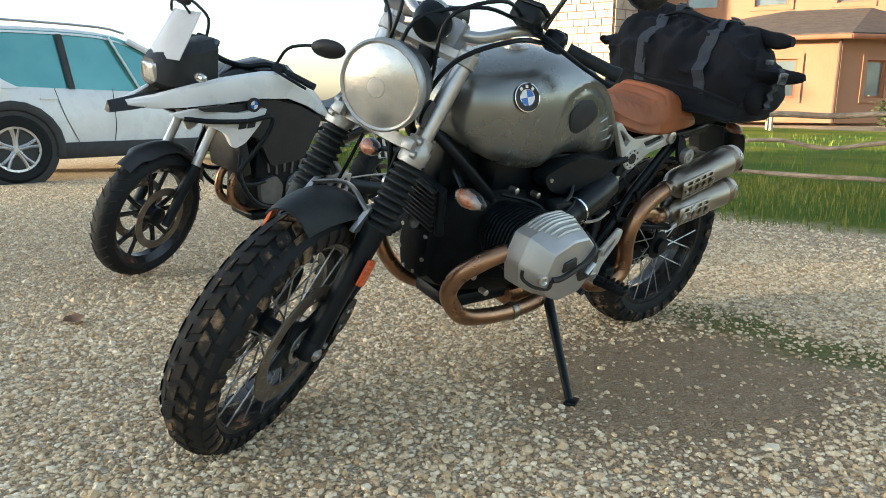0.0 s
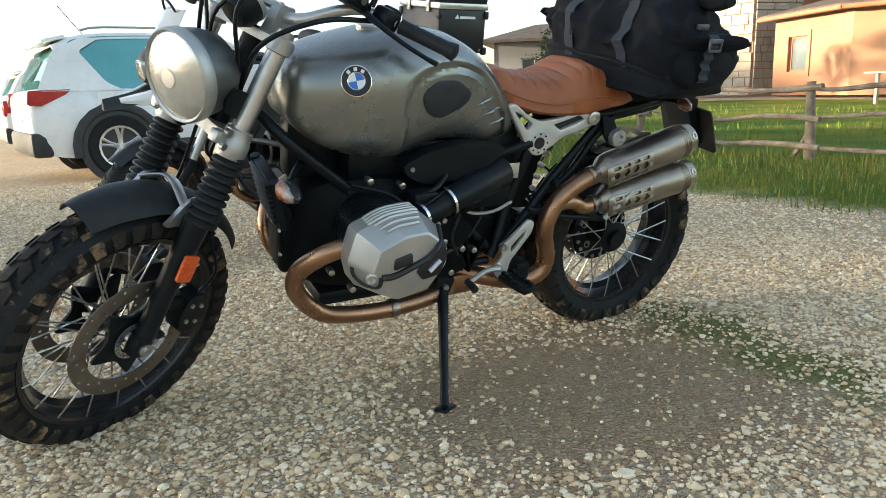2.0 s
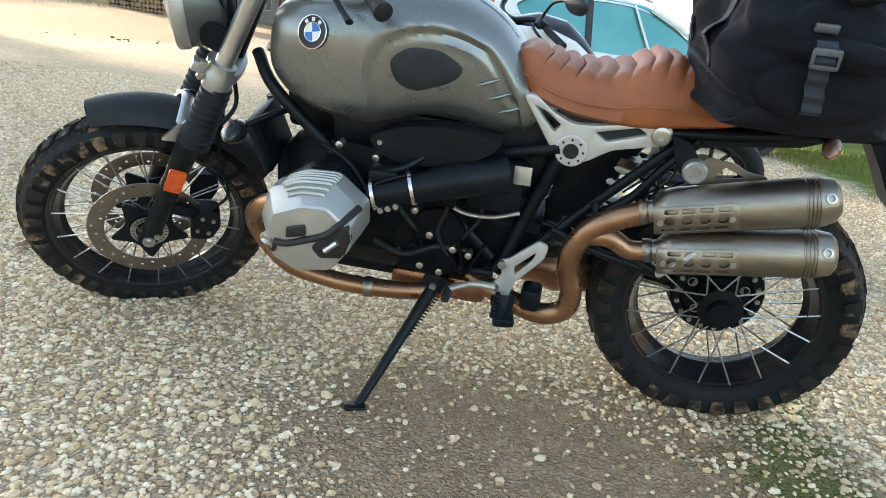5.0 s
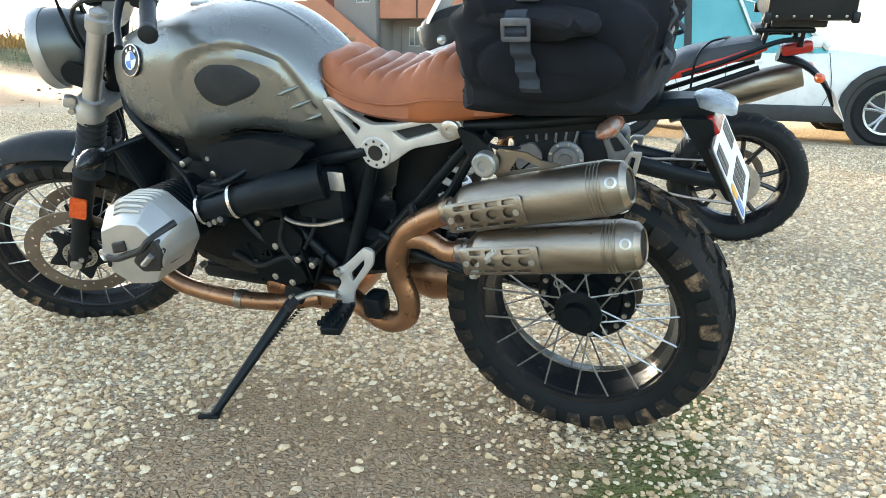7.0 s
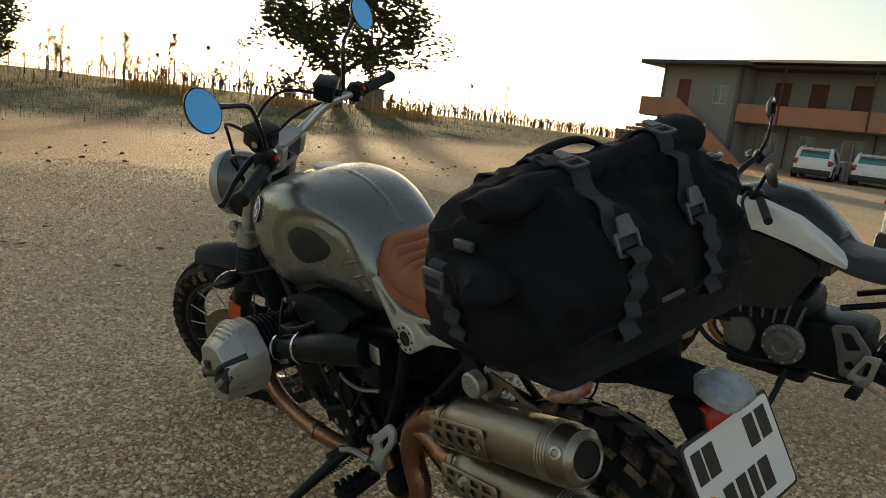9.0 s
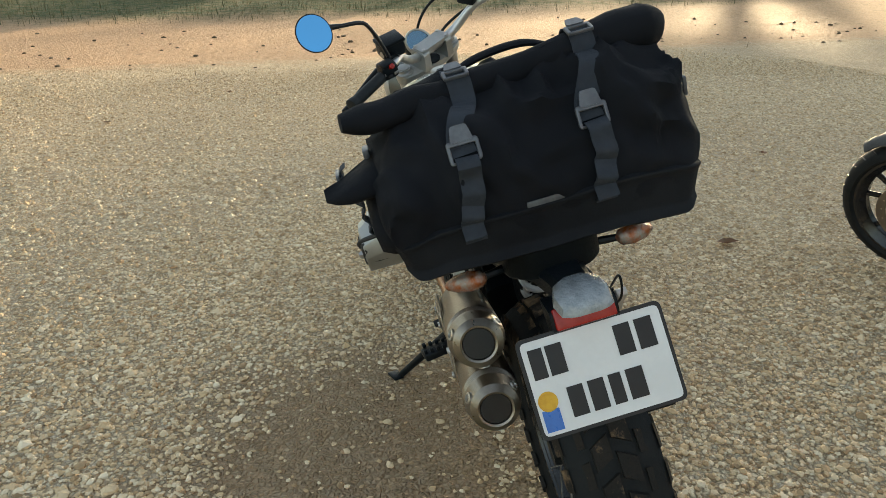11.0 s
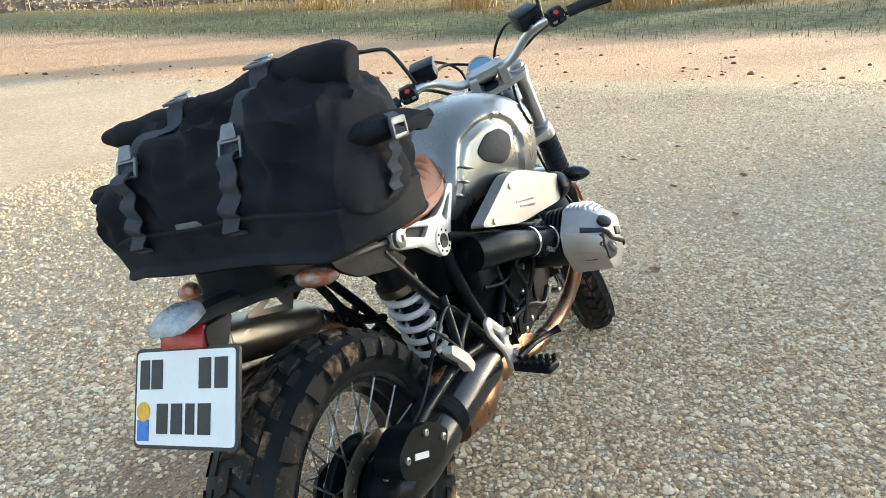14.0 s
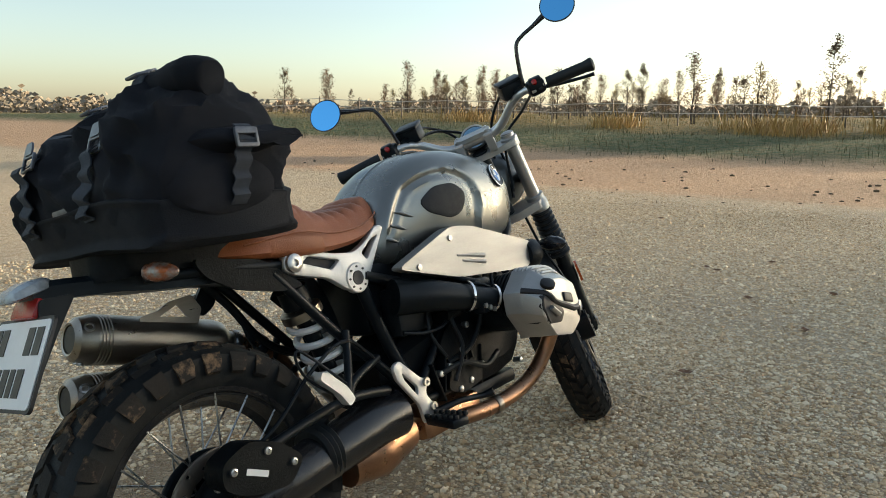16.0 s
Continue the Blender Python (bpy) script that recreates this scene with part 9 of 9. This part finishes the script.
def window(parent, p, q, hole, frame_mat, pane_mat, surround=None, bars=1, t=0.25):
    """A window set in a wall from p to q: frame, panes, sill and an outer surround."""
    p, q = Vector((*p, 0)), Vector((*q, 0))
    d = (q - p).normalized()
    out = Vector((d.y, -d.x, 0))
    m = Matrix((d, Vector((0, 0, 1)), out)).transposed().to_4x4()
    m.translation = p - out * 0.10
    a, b, s, h = hole
    f = 0.06
    gaps = []
    n_ = bars + 1
    for i in range(n_):
        x0, x1 = a + f + (b - a - f) * i / n_, a + (b - a - f) * (i + 1) / n_
        gaps.append([(x0, s + f), (x1, s + f), (x1, h - f), (x0, h - f)])
    w = part("window", prism(bmesh.new(), [(a, s), (b, s), (b, h), (a, h)], 0.06, m, 0, gaps), frame_mat, parent, "", False)
    for g_ in gaps:
        part("pane", prism(bmesh.new(), g_, 0.012, m), pane_mat, w, "", False)
    if surround:
        k = 0.16
        ms = m.copy()
        ms.translation = p + out * 0.012
        part("surround", prism(bmesh.new(), [(a - k, s - k), (b + k, s - k), (b + k, h + k), (a - k, h + k)], 0.06, ms, 0, [[(a, s), (b, s), (b, h), (a, h)]]), surround, w, "", False)
    return w


# grey two-storey house with a terracotta gallery; x runs along its front, -y faces the yard
HX, HY = at(119.5, 46.3, (0.65, -1.36))
GX, GY = at(94.0, 39.0, (0.4, -1.5))
hd = math.degrees(math.atan2(GY - HY, GX - HX))
hz = gz(-11, 36)
HM = pose(HX, HY, hz - 0.1, 0, 0, hd)
house = thing("house", HM, "grey two-storey guest house with terracotta gallery and flat eaves", "house")
HL = math.hypot(GX - HX, GY - HY)
e1, top = 5.0, 5.55
# end block (projecting), then the long front set back
holes0 = [(1.1, 1.95, 2.95, 4.75), (3.4, 4.35, 3.45, 4.55)]
part("wall", wall(bmesh.new(), (0, 0), (e1, 0), 0, top, 0.25, holes0), GREY_WALL, house, "grey rendered end wall", False)
window(house, (0, 0), (e1, 0), holes0[0], SHUTTER, SHUTTER, None, 0)
window(house, (0, 0), (e1, 0), holes0[1], FRAME_WHITE, PANE, None, 1)
part("wall", wall(bmesh.new(), (e1, 0), (e1, 1.8), 0, top), GREY_WALL, house, "", False)
part("wall", wall(bmesh.new(), (0, 8), (0, 0), 0, top), GREY_WALL, house, "", False)
part("wall", wall(bmesh.new(), (HL, 1.8), (HL, 8), 0, top), GREY_WALL, house, "", False)
part("wall", wall(bmesh.new(), (HL, 8), (0, 8), 0, top), GREY_WALL, house, "", False)
low, high = [], []
for i, x in enumerate((1.0, 3.0, 5.2, 7.6, 9.8, 12.0)):
    low.append((x, x + (1.15 if i % 3 == 2 else 0.8), 1.0, 2.15))
    high.append((x + 0.1, x + 1.05, 3.0, 4.95))
part("wall", wall(bmesh.new(), (e1, 1.8), (HL, 1.8), 0, top, 0.25, low + high), GREY_WALL, house, "grey rendered front wall", False)
for h_ in low:
    window(house, (e1, 1.8), (HL, 1.8), h_, FRAME_WHITE, PANE, None, 1)
for h_ in high:
    window(house, (e1, 1.8), (HL, 1.8), h_, SHUTTER, SHUTTER, None, 0)
part("floor_slab", box(bmesh.new(), ((e1 + HL) / 2, 1.0, 2.62), (HL - e1, 1.7, 0.2), None, 0.02), GREY_WALL, house, "", False)
part("gallery", box(bmesh.new(), ((e1 + HL + 0.5) / 2, 0.12, 3.05), (HL - e1 + 0.5, 0.16, 1.0), None, 0.02), ORANGE_WALL, house, "terracotta gallery parapet", False)
part("gallery", box(bmesh.new(), (HL + 0.42, 0.9, 3.05), (0.16, 1.7, 1.0), None, 0.02), ORANGE_WALL, house, "", False)
# outside stair with a sloping parapet
bm = prism(bmesh.new(), [(-0.6, 2.5), (1.5, 2.5), (5.6, 0.0), (6.4, 0.0), (6.4, 0.25), (1.9, 3.55), (-0.6, 3.55)], 0.2, Matrix.Translation((0, -1.0, 0)) @ Matrix.Rotation(math.pi / 2, 4, "X"))
part("stair_parapet", bm, ORANGE_WALL, house, "terracotta stair parapet", False)
part("landing", box(bmesh.new(), (0.4, -0.5, 2.55), (2.0, 1.0, 0.18), None, 0.02), GREY_WALL, house, "", False)
for i in range(14):
    part("step", box(bmesh.new(), (1.6 + 0.29 * i, -0.5, 2.4 - 0.175 * i), (0.3, 0.9, 0.18), None, 0.01), GREY_WALL, house, "", False)
rf = bmesh.new()
box(rf, (e1 / 2 - 0.2, 4.0, top + 0.1), (e1 + 1.8, 10.0, 0.22), None, 0.03)
box(rf, ((e1 + HL) / 2 + 0.6, 4.6, top + 0.06), (HL - e1 + 1.0, 9.2, 0.2), None, 0.03)
loft(rf, [[Vector((x0, y0, z)), Vector((x1, y0, z)), Vector((x1, y1, z)), Vector((x0, y1, z))] for x0, x1, y0, y1, z in ((-1.0, HL + 1.0, -0.6, 9.0, top + 0.2), (4.5, HL - 4.0, 4.0, 4.6, top + 0.95))])
part("roof", rf, ROOF, house, "dark low roof with wide eaves", False)
for x in (e1 + 2.4, e1 + 6.9):
    part("drain_pipe", tube(bmesh.new(), [(x, 1.6, 0), (x, 1.6, 2.5), (x, 0.0, 2.6), (x, 0.0, top)], 0.05, 8, 1), PIPE_BROWN, house, "brown drain pipe")
for x in (0.1, e1 + 0.3):
    part("door_opening", box(bmesh.new(), (x + 5.5, 1.66, 1.05), (0.02, 0.02, 2.1)), SHUTTER, house, "", False)
# stacked firewood under the stair
x, y = at(119.4, 36.5, (0.4, -1.5))
wood = thing("woodpile", pose(x, y, gz(x, y), 0, 0, hd), "long stack of split firewood beside the outside stair", "woodpile")
LOG_END = surf("log_end", (0.36, 0.24, 0.14), (0.22, 0.14, 0.085), 6, 0.9, 0, 0.6, 40)
rr = random.Random(5)
for i in range(22):
    for j in range(9 - abs(i - 11) // 3):
        r_ = rr.uniform(0.07, 0.11)
        part("log", tube(bmesh.new(), [(-1.6 + 0.19 * i + rr.uniform(-0.03, 0.03), -0.5, 0.08 + 0.19 * j), (-1.6 + 0.19 * i, 0.4, 0.08 + 0.19 * j)], r_, 7, 1), LOG_END, wood)

# ochre farmhouse to the east: low polygonal wing, tall block behind, stone tower
oz = 0.22
ochre = thing("house", pose(0, 0, oz), "ochre farmhouse with low bay wing, hipped roof and stone tower", "house")
EYE1 = (-1.95, -1.81)
A_, B_, C_, D_ = at(31.8, 27.5, EYE1), at(27.0, 24.5, EYE1), at(17.6, 24.2, EYE1), at(11.0, 27.0, EYE1)
eave = 2.45
def span(p, q):
    return math.hypot(q[0] - p[0], q[1] - p[1])
faces_ = []
for p, q, hs in ((B_, A_, ((0.8, 1.75, 0.75, 1.85),)), (C_, B_, ((1.35, 2.85, 0.75, 1.9),)), (D_, C_, ((0.9, 1.6, 0.75, 1.85),))):
    # walls run so that their outside looks at the yard
    n_ = [(span(p, q) - b, span(p, q) - a, s, h) for a, b, s, h in hs]
    part("wall", wall(bmesh.new(), q, p, 0, eave, 0.3, [(span(p, q) - h_[1], span(p, q) - h_[0], h_[2], h_[3]) for h_ in n_]), OCHRE, ochre, "ochre rendered wall", False)
    for h_ in n_:
        window(ochre, q, p, (span(p, q) - h_[1], span(p, q) - h_[0], h_[2], h_[3]), TRIM, PANE, OCHRE, 0)
mid = (0.25 * (A_[0] + B_[0] + C_[0] + D_[0]) + 3.4, 0.25 * (A_[1] + B_[1] + C_[1] + D_[1]) + 1.0)
bm = bmesh.new()
ring = []
for p in (A_, B_, C_, D_):
    v = Vector((p[0] - mid[0], p[1] - mid[1], 0)).normalized()
    ring.append((p[0] + v.x * 0.55, p[1] + v.y * 0.55))
apex = [bm.verts.new((mid[0] + dx, mid[1] + dy, eave + 1.25)) for dx, dy in ((1.5, 2.5), (0, 0), (1.0, -2.5))]
eav = [bm.verts.new((x, y, eave + 0.02)) for x, y in ring]
bm.faces.new((eav[0], eav[1], apex[1], apex[0]))
bm.faces.new((eav[1], eav[2], apex[1]))
bm.faces.new((eav[2], eav[3], apex[2], apex[1]))
r_ = bmesh.ops.extrude_face_region(bm, geom=bm.faces[:])
for v in (g_ for g_ in r_["geom"] if isinstance(g_, bmesh.types.BMVert)):
    v.co.z += 0.12
part("roof", bm, ROOF, ochre, "dark shingle hipped roof", False)
for (x0, y0), (x1, y1) in zip(ring, ring[1:]):
    part("gutter", tube(bmesh.new(), [(x0, y0, eave + 0.03), (x1, y1, eave + 0.03)], 0.07, 8, 1), TRIM, ochre, "terracotta gutter")
x, y = C_[0] - 0.2, C_[1]
part("drain_pipe", tube(bmesh.new(), [(x, y, 0), (x, y, eave)], 0.05, 8, 1), PIPE_BROWN, ochre, "brown drain pipe")
# tall block behind
P_, Q_ = at(33.5, 31.5, EYE1), at(6.0, 31.5, EYE1)
hs = [(0.9, 1.75, 4.0, 5.6), (3.1, 4.3, 4.2, 6.2), (5.6, 6.8, 4.2, 6.2), (8.4, 9.5, 4.2, 6.2), (11.0, 12.1, 4.2, 6.2)]
part("wall", wall(bmesh.new(), P_, Q_, 0, 8.2, 0.35, hs), OCHRE, ochre, "ochre rendered tall wall", False)
for h_ in hs:
    window(ochre, P_, Q_, h_, TRIM, PANE if h_[0] > 1 else DARK_PANE, OCHRE, 0)
part("roof", box(bmesh.new(), ((P_[0] + Q_[0]) / 2 + 3.5, (P_[1] + Q_[1]) / 2 + 1.5, 8.35), (9.0, 17.0, 0.3), Matrix.Rotation(radians(20), 4, "Z"), 0.05), ROOF, ochre, "", False)
# stone tower with arched recess
T0, T1, T2 = at(39.5, 30.0, EYE1), at(33.2, 28.6, EYE1), at(30.2, 30.2, EYE1)
tower = part("stone_tower", wall(wall(bmesh.new(), T0, T1, 0, 8.6, 0.4), T1, T2, 0, 8.6, 0.4), OCHRE, ochre, "pale cut-stone tower", False)
rr = random.Random(12)
for p, q in ((T0, T1), (T1, T2)):
    d = Vector((q[0] - p[0], q[1] - p[1], 0))
    n_ = d.length
    d.normalize()
    out = Vector((d.y, -d.x, 0))
    z = 0.0
    bmq = None
    while z < 8.4:
        h = rr.uniform(0.22, 0.38)
        s0 = rr.uniform(-0.3, 0.0)
        while s0 < n_:
            w_ = rr.uniform(0.3, 0.75)
            a_, b_ = max(0.02, s0), min(n_ - 0.02, s0 + w_)
            if b_ - a_ > 0.1:
                c = Vector((p[0], p[1], 0)) + d * (a_ + b_) / 2 + out * 0.02 + Vector((0, 0, z + h / 2))
                m_ = Matrix((d, out, Vector((0, 0, 1)))).transposed().to_4x4()
                part("stone", box(bmesh.new(), c, (b_ - a_ - 0.03, 0.07 + rr.uniform(0, 0.03), h - 0.03), m_), STONE_WALL, tower, "", False)
            s0 += w_
        z += h
# low grey house further off
x, y = at(45.6, 40, EYE1)
far_house = thing("house", pose(x, y, gz(x, y), 0, 0, 45.6 - 90), "low pale grey building with dark shallow roof", "house")
hs = [(1.5, 2.9, 0.7, 2.0), (4.2, 5.4, 0.0, 2.1), (6.4, 7.6, 0.7, 2.0)]
part("wall", wall(bmesh.new(), (-4.6, 0), (4.6, 0), 0, 2.9, 0.3, hs), GREY_WALL, far_house, "pale grey wall", False)
for h_ in hs:
    window(far_house, (-4.6, 0), (4.6, 0), h_, FRAME_WHITE, DARK_PANE, None, 1)
part("wall", wall(bmesh.new(), (-4.6, 6), (-4.6, 0), 0, 2.9), GREY_WALL, far_house, "", False)
part("wall", wall(bmesh.new(), (4.6, 0), (4.6, 6), 0, 2.9), GREY_WALL, far_house, "", False)
part("roof", loft(bmesh.new(), [[Vector((-5.3, -0.7, 2.85)), Vector((5.3, -0.7, 2.85)), Vector((5.3, 6.7, 2.85)), Vector((-5.3, 6.7, 2.85))], [Vector((-5.3, -0.7, 3.0)), Vector((5.3, -0.7, 3.0)), Vector((5.3, 6.7, 3.0)), Vector((-5.3, 6.7, 3.0))], [Vector((-2.5, 2.9, 3.95)), Vector((2.5, 2.9, 3.95)), Vector((2.5, 3.1, 3.95)), Vector((-2.5, 3.1, 3.95))]]), ROOF, far_house, "dark shallow roof", False)
# garden trees by the buildings
rng = np.random.default_rng(21)
x, y = at(48.0, 33, EYE1)
tree("cypress", pose(x, y, gz(x, y)), 3.2, 0.3, 0.07, rng, LEAF_GREEN, 1500, 0.07, "slender dark green cypress", 0.15, 1, 3, (1.6, 0.32, 1.5, 1.5))
x, y = at(38.2, 23.0, (-1.55, -1.95))
tree("garden_tree", pose(x, y, gz(x, y)), 2.2, 0.7, 0.06, rng, LEAF_YELLOW, 1500, 0.06, "small yellowing garden tree before the stone wall", 0.5, 2, 3, (1.45, 0.75, 0.65, 1.2))
x, y = at(43.4, 21.0, (-1.17, -2.02))
tree("garden_tree", pose(x, y, gz(x, y)), 2.9, 0.6, 0.07, rng, LEAF_YELLOW, 2000, 0.06, "small yellow-leaved garden tree", 0.5, 2, 3, (1.8, 0.75, 0.95, 1.0))
x, y = at(13.0, 23.0, (-2.39, -1.48))
tree("garden_bush", pose(x, y, gz(x, y)), 1.0, 0.15, 0.04, rng, LEAF_GREEN, 700, 0.06, "low green bush by the wall", 0.6, 1, 3, (0.5, 0.45, 0.45, 1.5))
# picnic table
TIMBER = surf("pale_timber", (0.50, 0.40, 0.28), (0.40, 0.31, 0.21), 4, 0.8, 0, 0.4, 50)
x, y = at(23.6, 21.0, EYE1)
pt_ = thing("picnic_table", pose(x, y, gz(x, y) + 0.04, 0, 0, 23.6 + 92), "weathered wooden picnic table with benches on the lawn", "table")
for j in range(5):
    part("tabletop_board", box(bmesh.new(), (0, -0.3 + 0.15 * j, 0.74), (1.8, 0.14, 0.04), None, 0.004), TIMBER, pt_)
for s in (-1, 1):
    for j in range(2):
        part("bench_board", box(bmesh.new(), (0, s * (0.62 + 0.15 * j), 0.44), (1.8, 0.14, 0.04), None, 0.004), TIMBER, pt_)
    part("crossbeam", box(bmesh.new(), (s * 0.6, 0, 0.40), (0.05, 1.5, 0.09), None, 0.004), TIMBER, pt_)
    for k in (-1, 1):
        part("leg", tube(bmesh.new(), [(s * 0.6, k * 0.62, 0.0), (s * 0.6, k * 0.28, 0.72)], 0.05, 4, 1), TIMBER, pt_)

# branch fence along the lawn
branch = thing("branch_fence", pose(0, 0, 0.03), "rustic grey fence of crooked branches along the lawn", "fence")
BRANCH = surf("grey_branch", (0.30, 0.235, 0.18), (0.17, 0.125, 0.09), 10, 0.9, 0, 0.9, 70)
rr = random.Random(3)
line = [(4.15, -6.6), (4.35, -3.8), (4.58, -1.0), (4.8, 1.84), (5.06, 4.1), (5.5, 7.6), (6.0, 10.6)]
for x, y in line:
    pts_ = [(x + rr.uniform(-0.02, 0.02), y + rr.uniform(-0.02, 0.02), z) for z in (-0.05, 0.25, 0.5, 0.74)]
    part("post", tube(bmesh.new(), pts_, [0.058, 0.046, 0.042, 0.04], 9, 4), BRANCH, branch)
    part("brace", tube(bmesh.new(), [(x + 0.12, y + 0.25, -0.02), (x + 0.05, y + 0.1, 0.14), (x, y, 0.3)], [0.03, 0.026, 0.02], 7, 3), BRANCH, branch)
for (x0, y0), (x1, y1) in zip(line, line[1:]):
    for h, dh in ((0.14, 0.02), (0.42, 0.05), (0.68, 0.04)):
        pts_ = []
        for i in range(8):
            t = -0.06 + 1.12 * i / 7
            pts_.append((x0 + (x1 - x0) * t - 0.045 + rr.uniform(-0.02, 0.02), y0 + (y1 - y0) * t, h + rr.uniform(-dh, dh)))
        part("rail", tube(bmesh.new(), pts_, [0.03, rr.uniform(0.018, 0.026), rr.uniform(0.02, 0.03), 0.014], 8, 3), BRANCH, branch)
# fallen leaves on the yard
for i, (x, y) in enumerate(((-1.62, 1.32), (-5.05, 0.21), (-3.75, 0.26), (-4.5, -0.08), (-2.2, 0.27), (-4.16, 0.7), (-3.2, 0.64), (-4.57, -0.17), (-6.2, 1.9), (-7.0, -1.2), (-5.6, -2.2), (-3.1, 2.6))):
    bm = bmesh.new()
    n_ = 9
    vs = [bm.verts.new((0.05 * (0.6 + 0.5 * rr.random()) * math.cos(2 * math.pi * k / n_), 0.032 * (0.6 + 0.5 * rr.random()) * math.sin(2 * math.pi * k / n_), 0.012 + 0.012 * rr.random())) for k in range(n_)]
    c = bm.verts.new((0, 0, 0.006))
    for k in range(n_):
        bm.faces.new((c, vs[k], vs[(k + 1) % n_]))
    lf = tagged(part("fallen_leaf", bm, LEAF_RUST, None, "", False), "curled brown leaf lying on the gravel", "leaf", "fallen leaves")
    lf.matrix_world = pose(x, y, gz(x, y) + 0.004, 0, 0, rr.uniform(0, 360)) @ Matrix.Scale(1.2 if i == 0 else 0.8, 4)
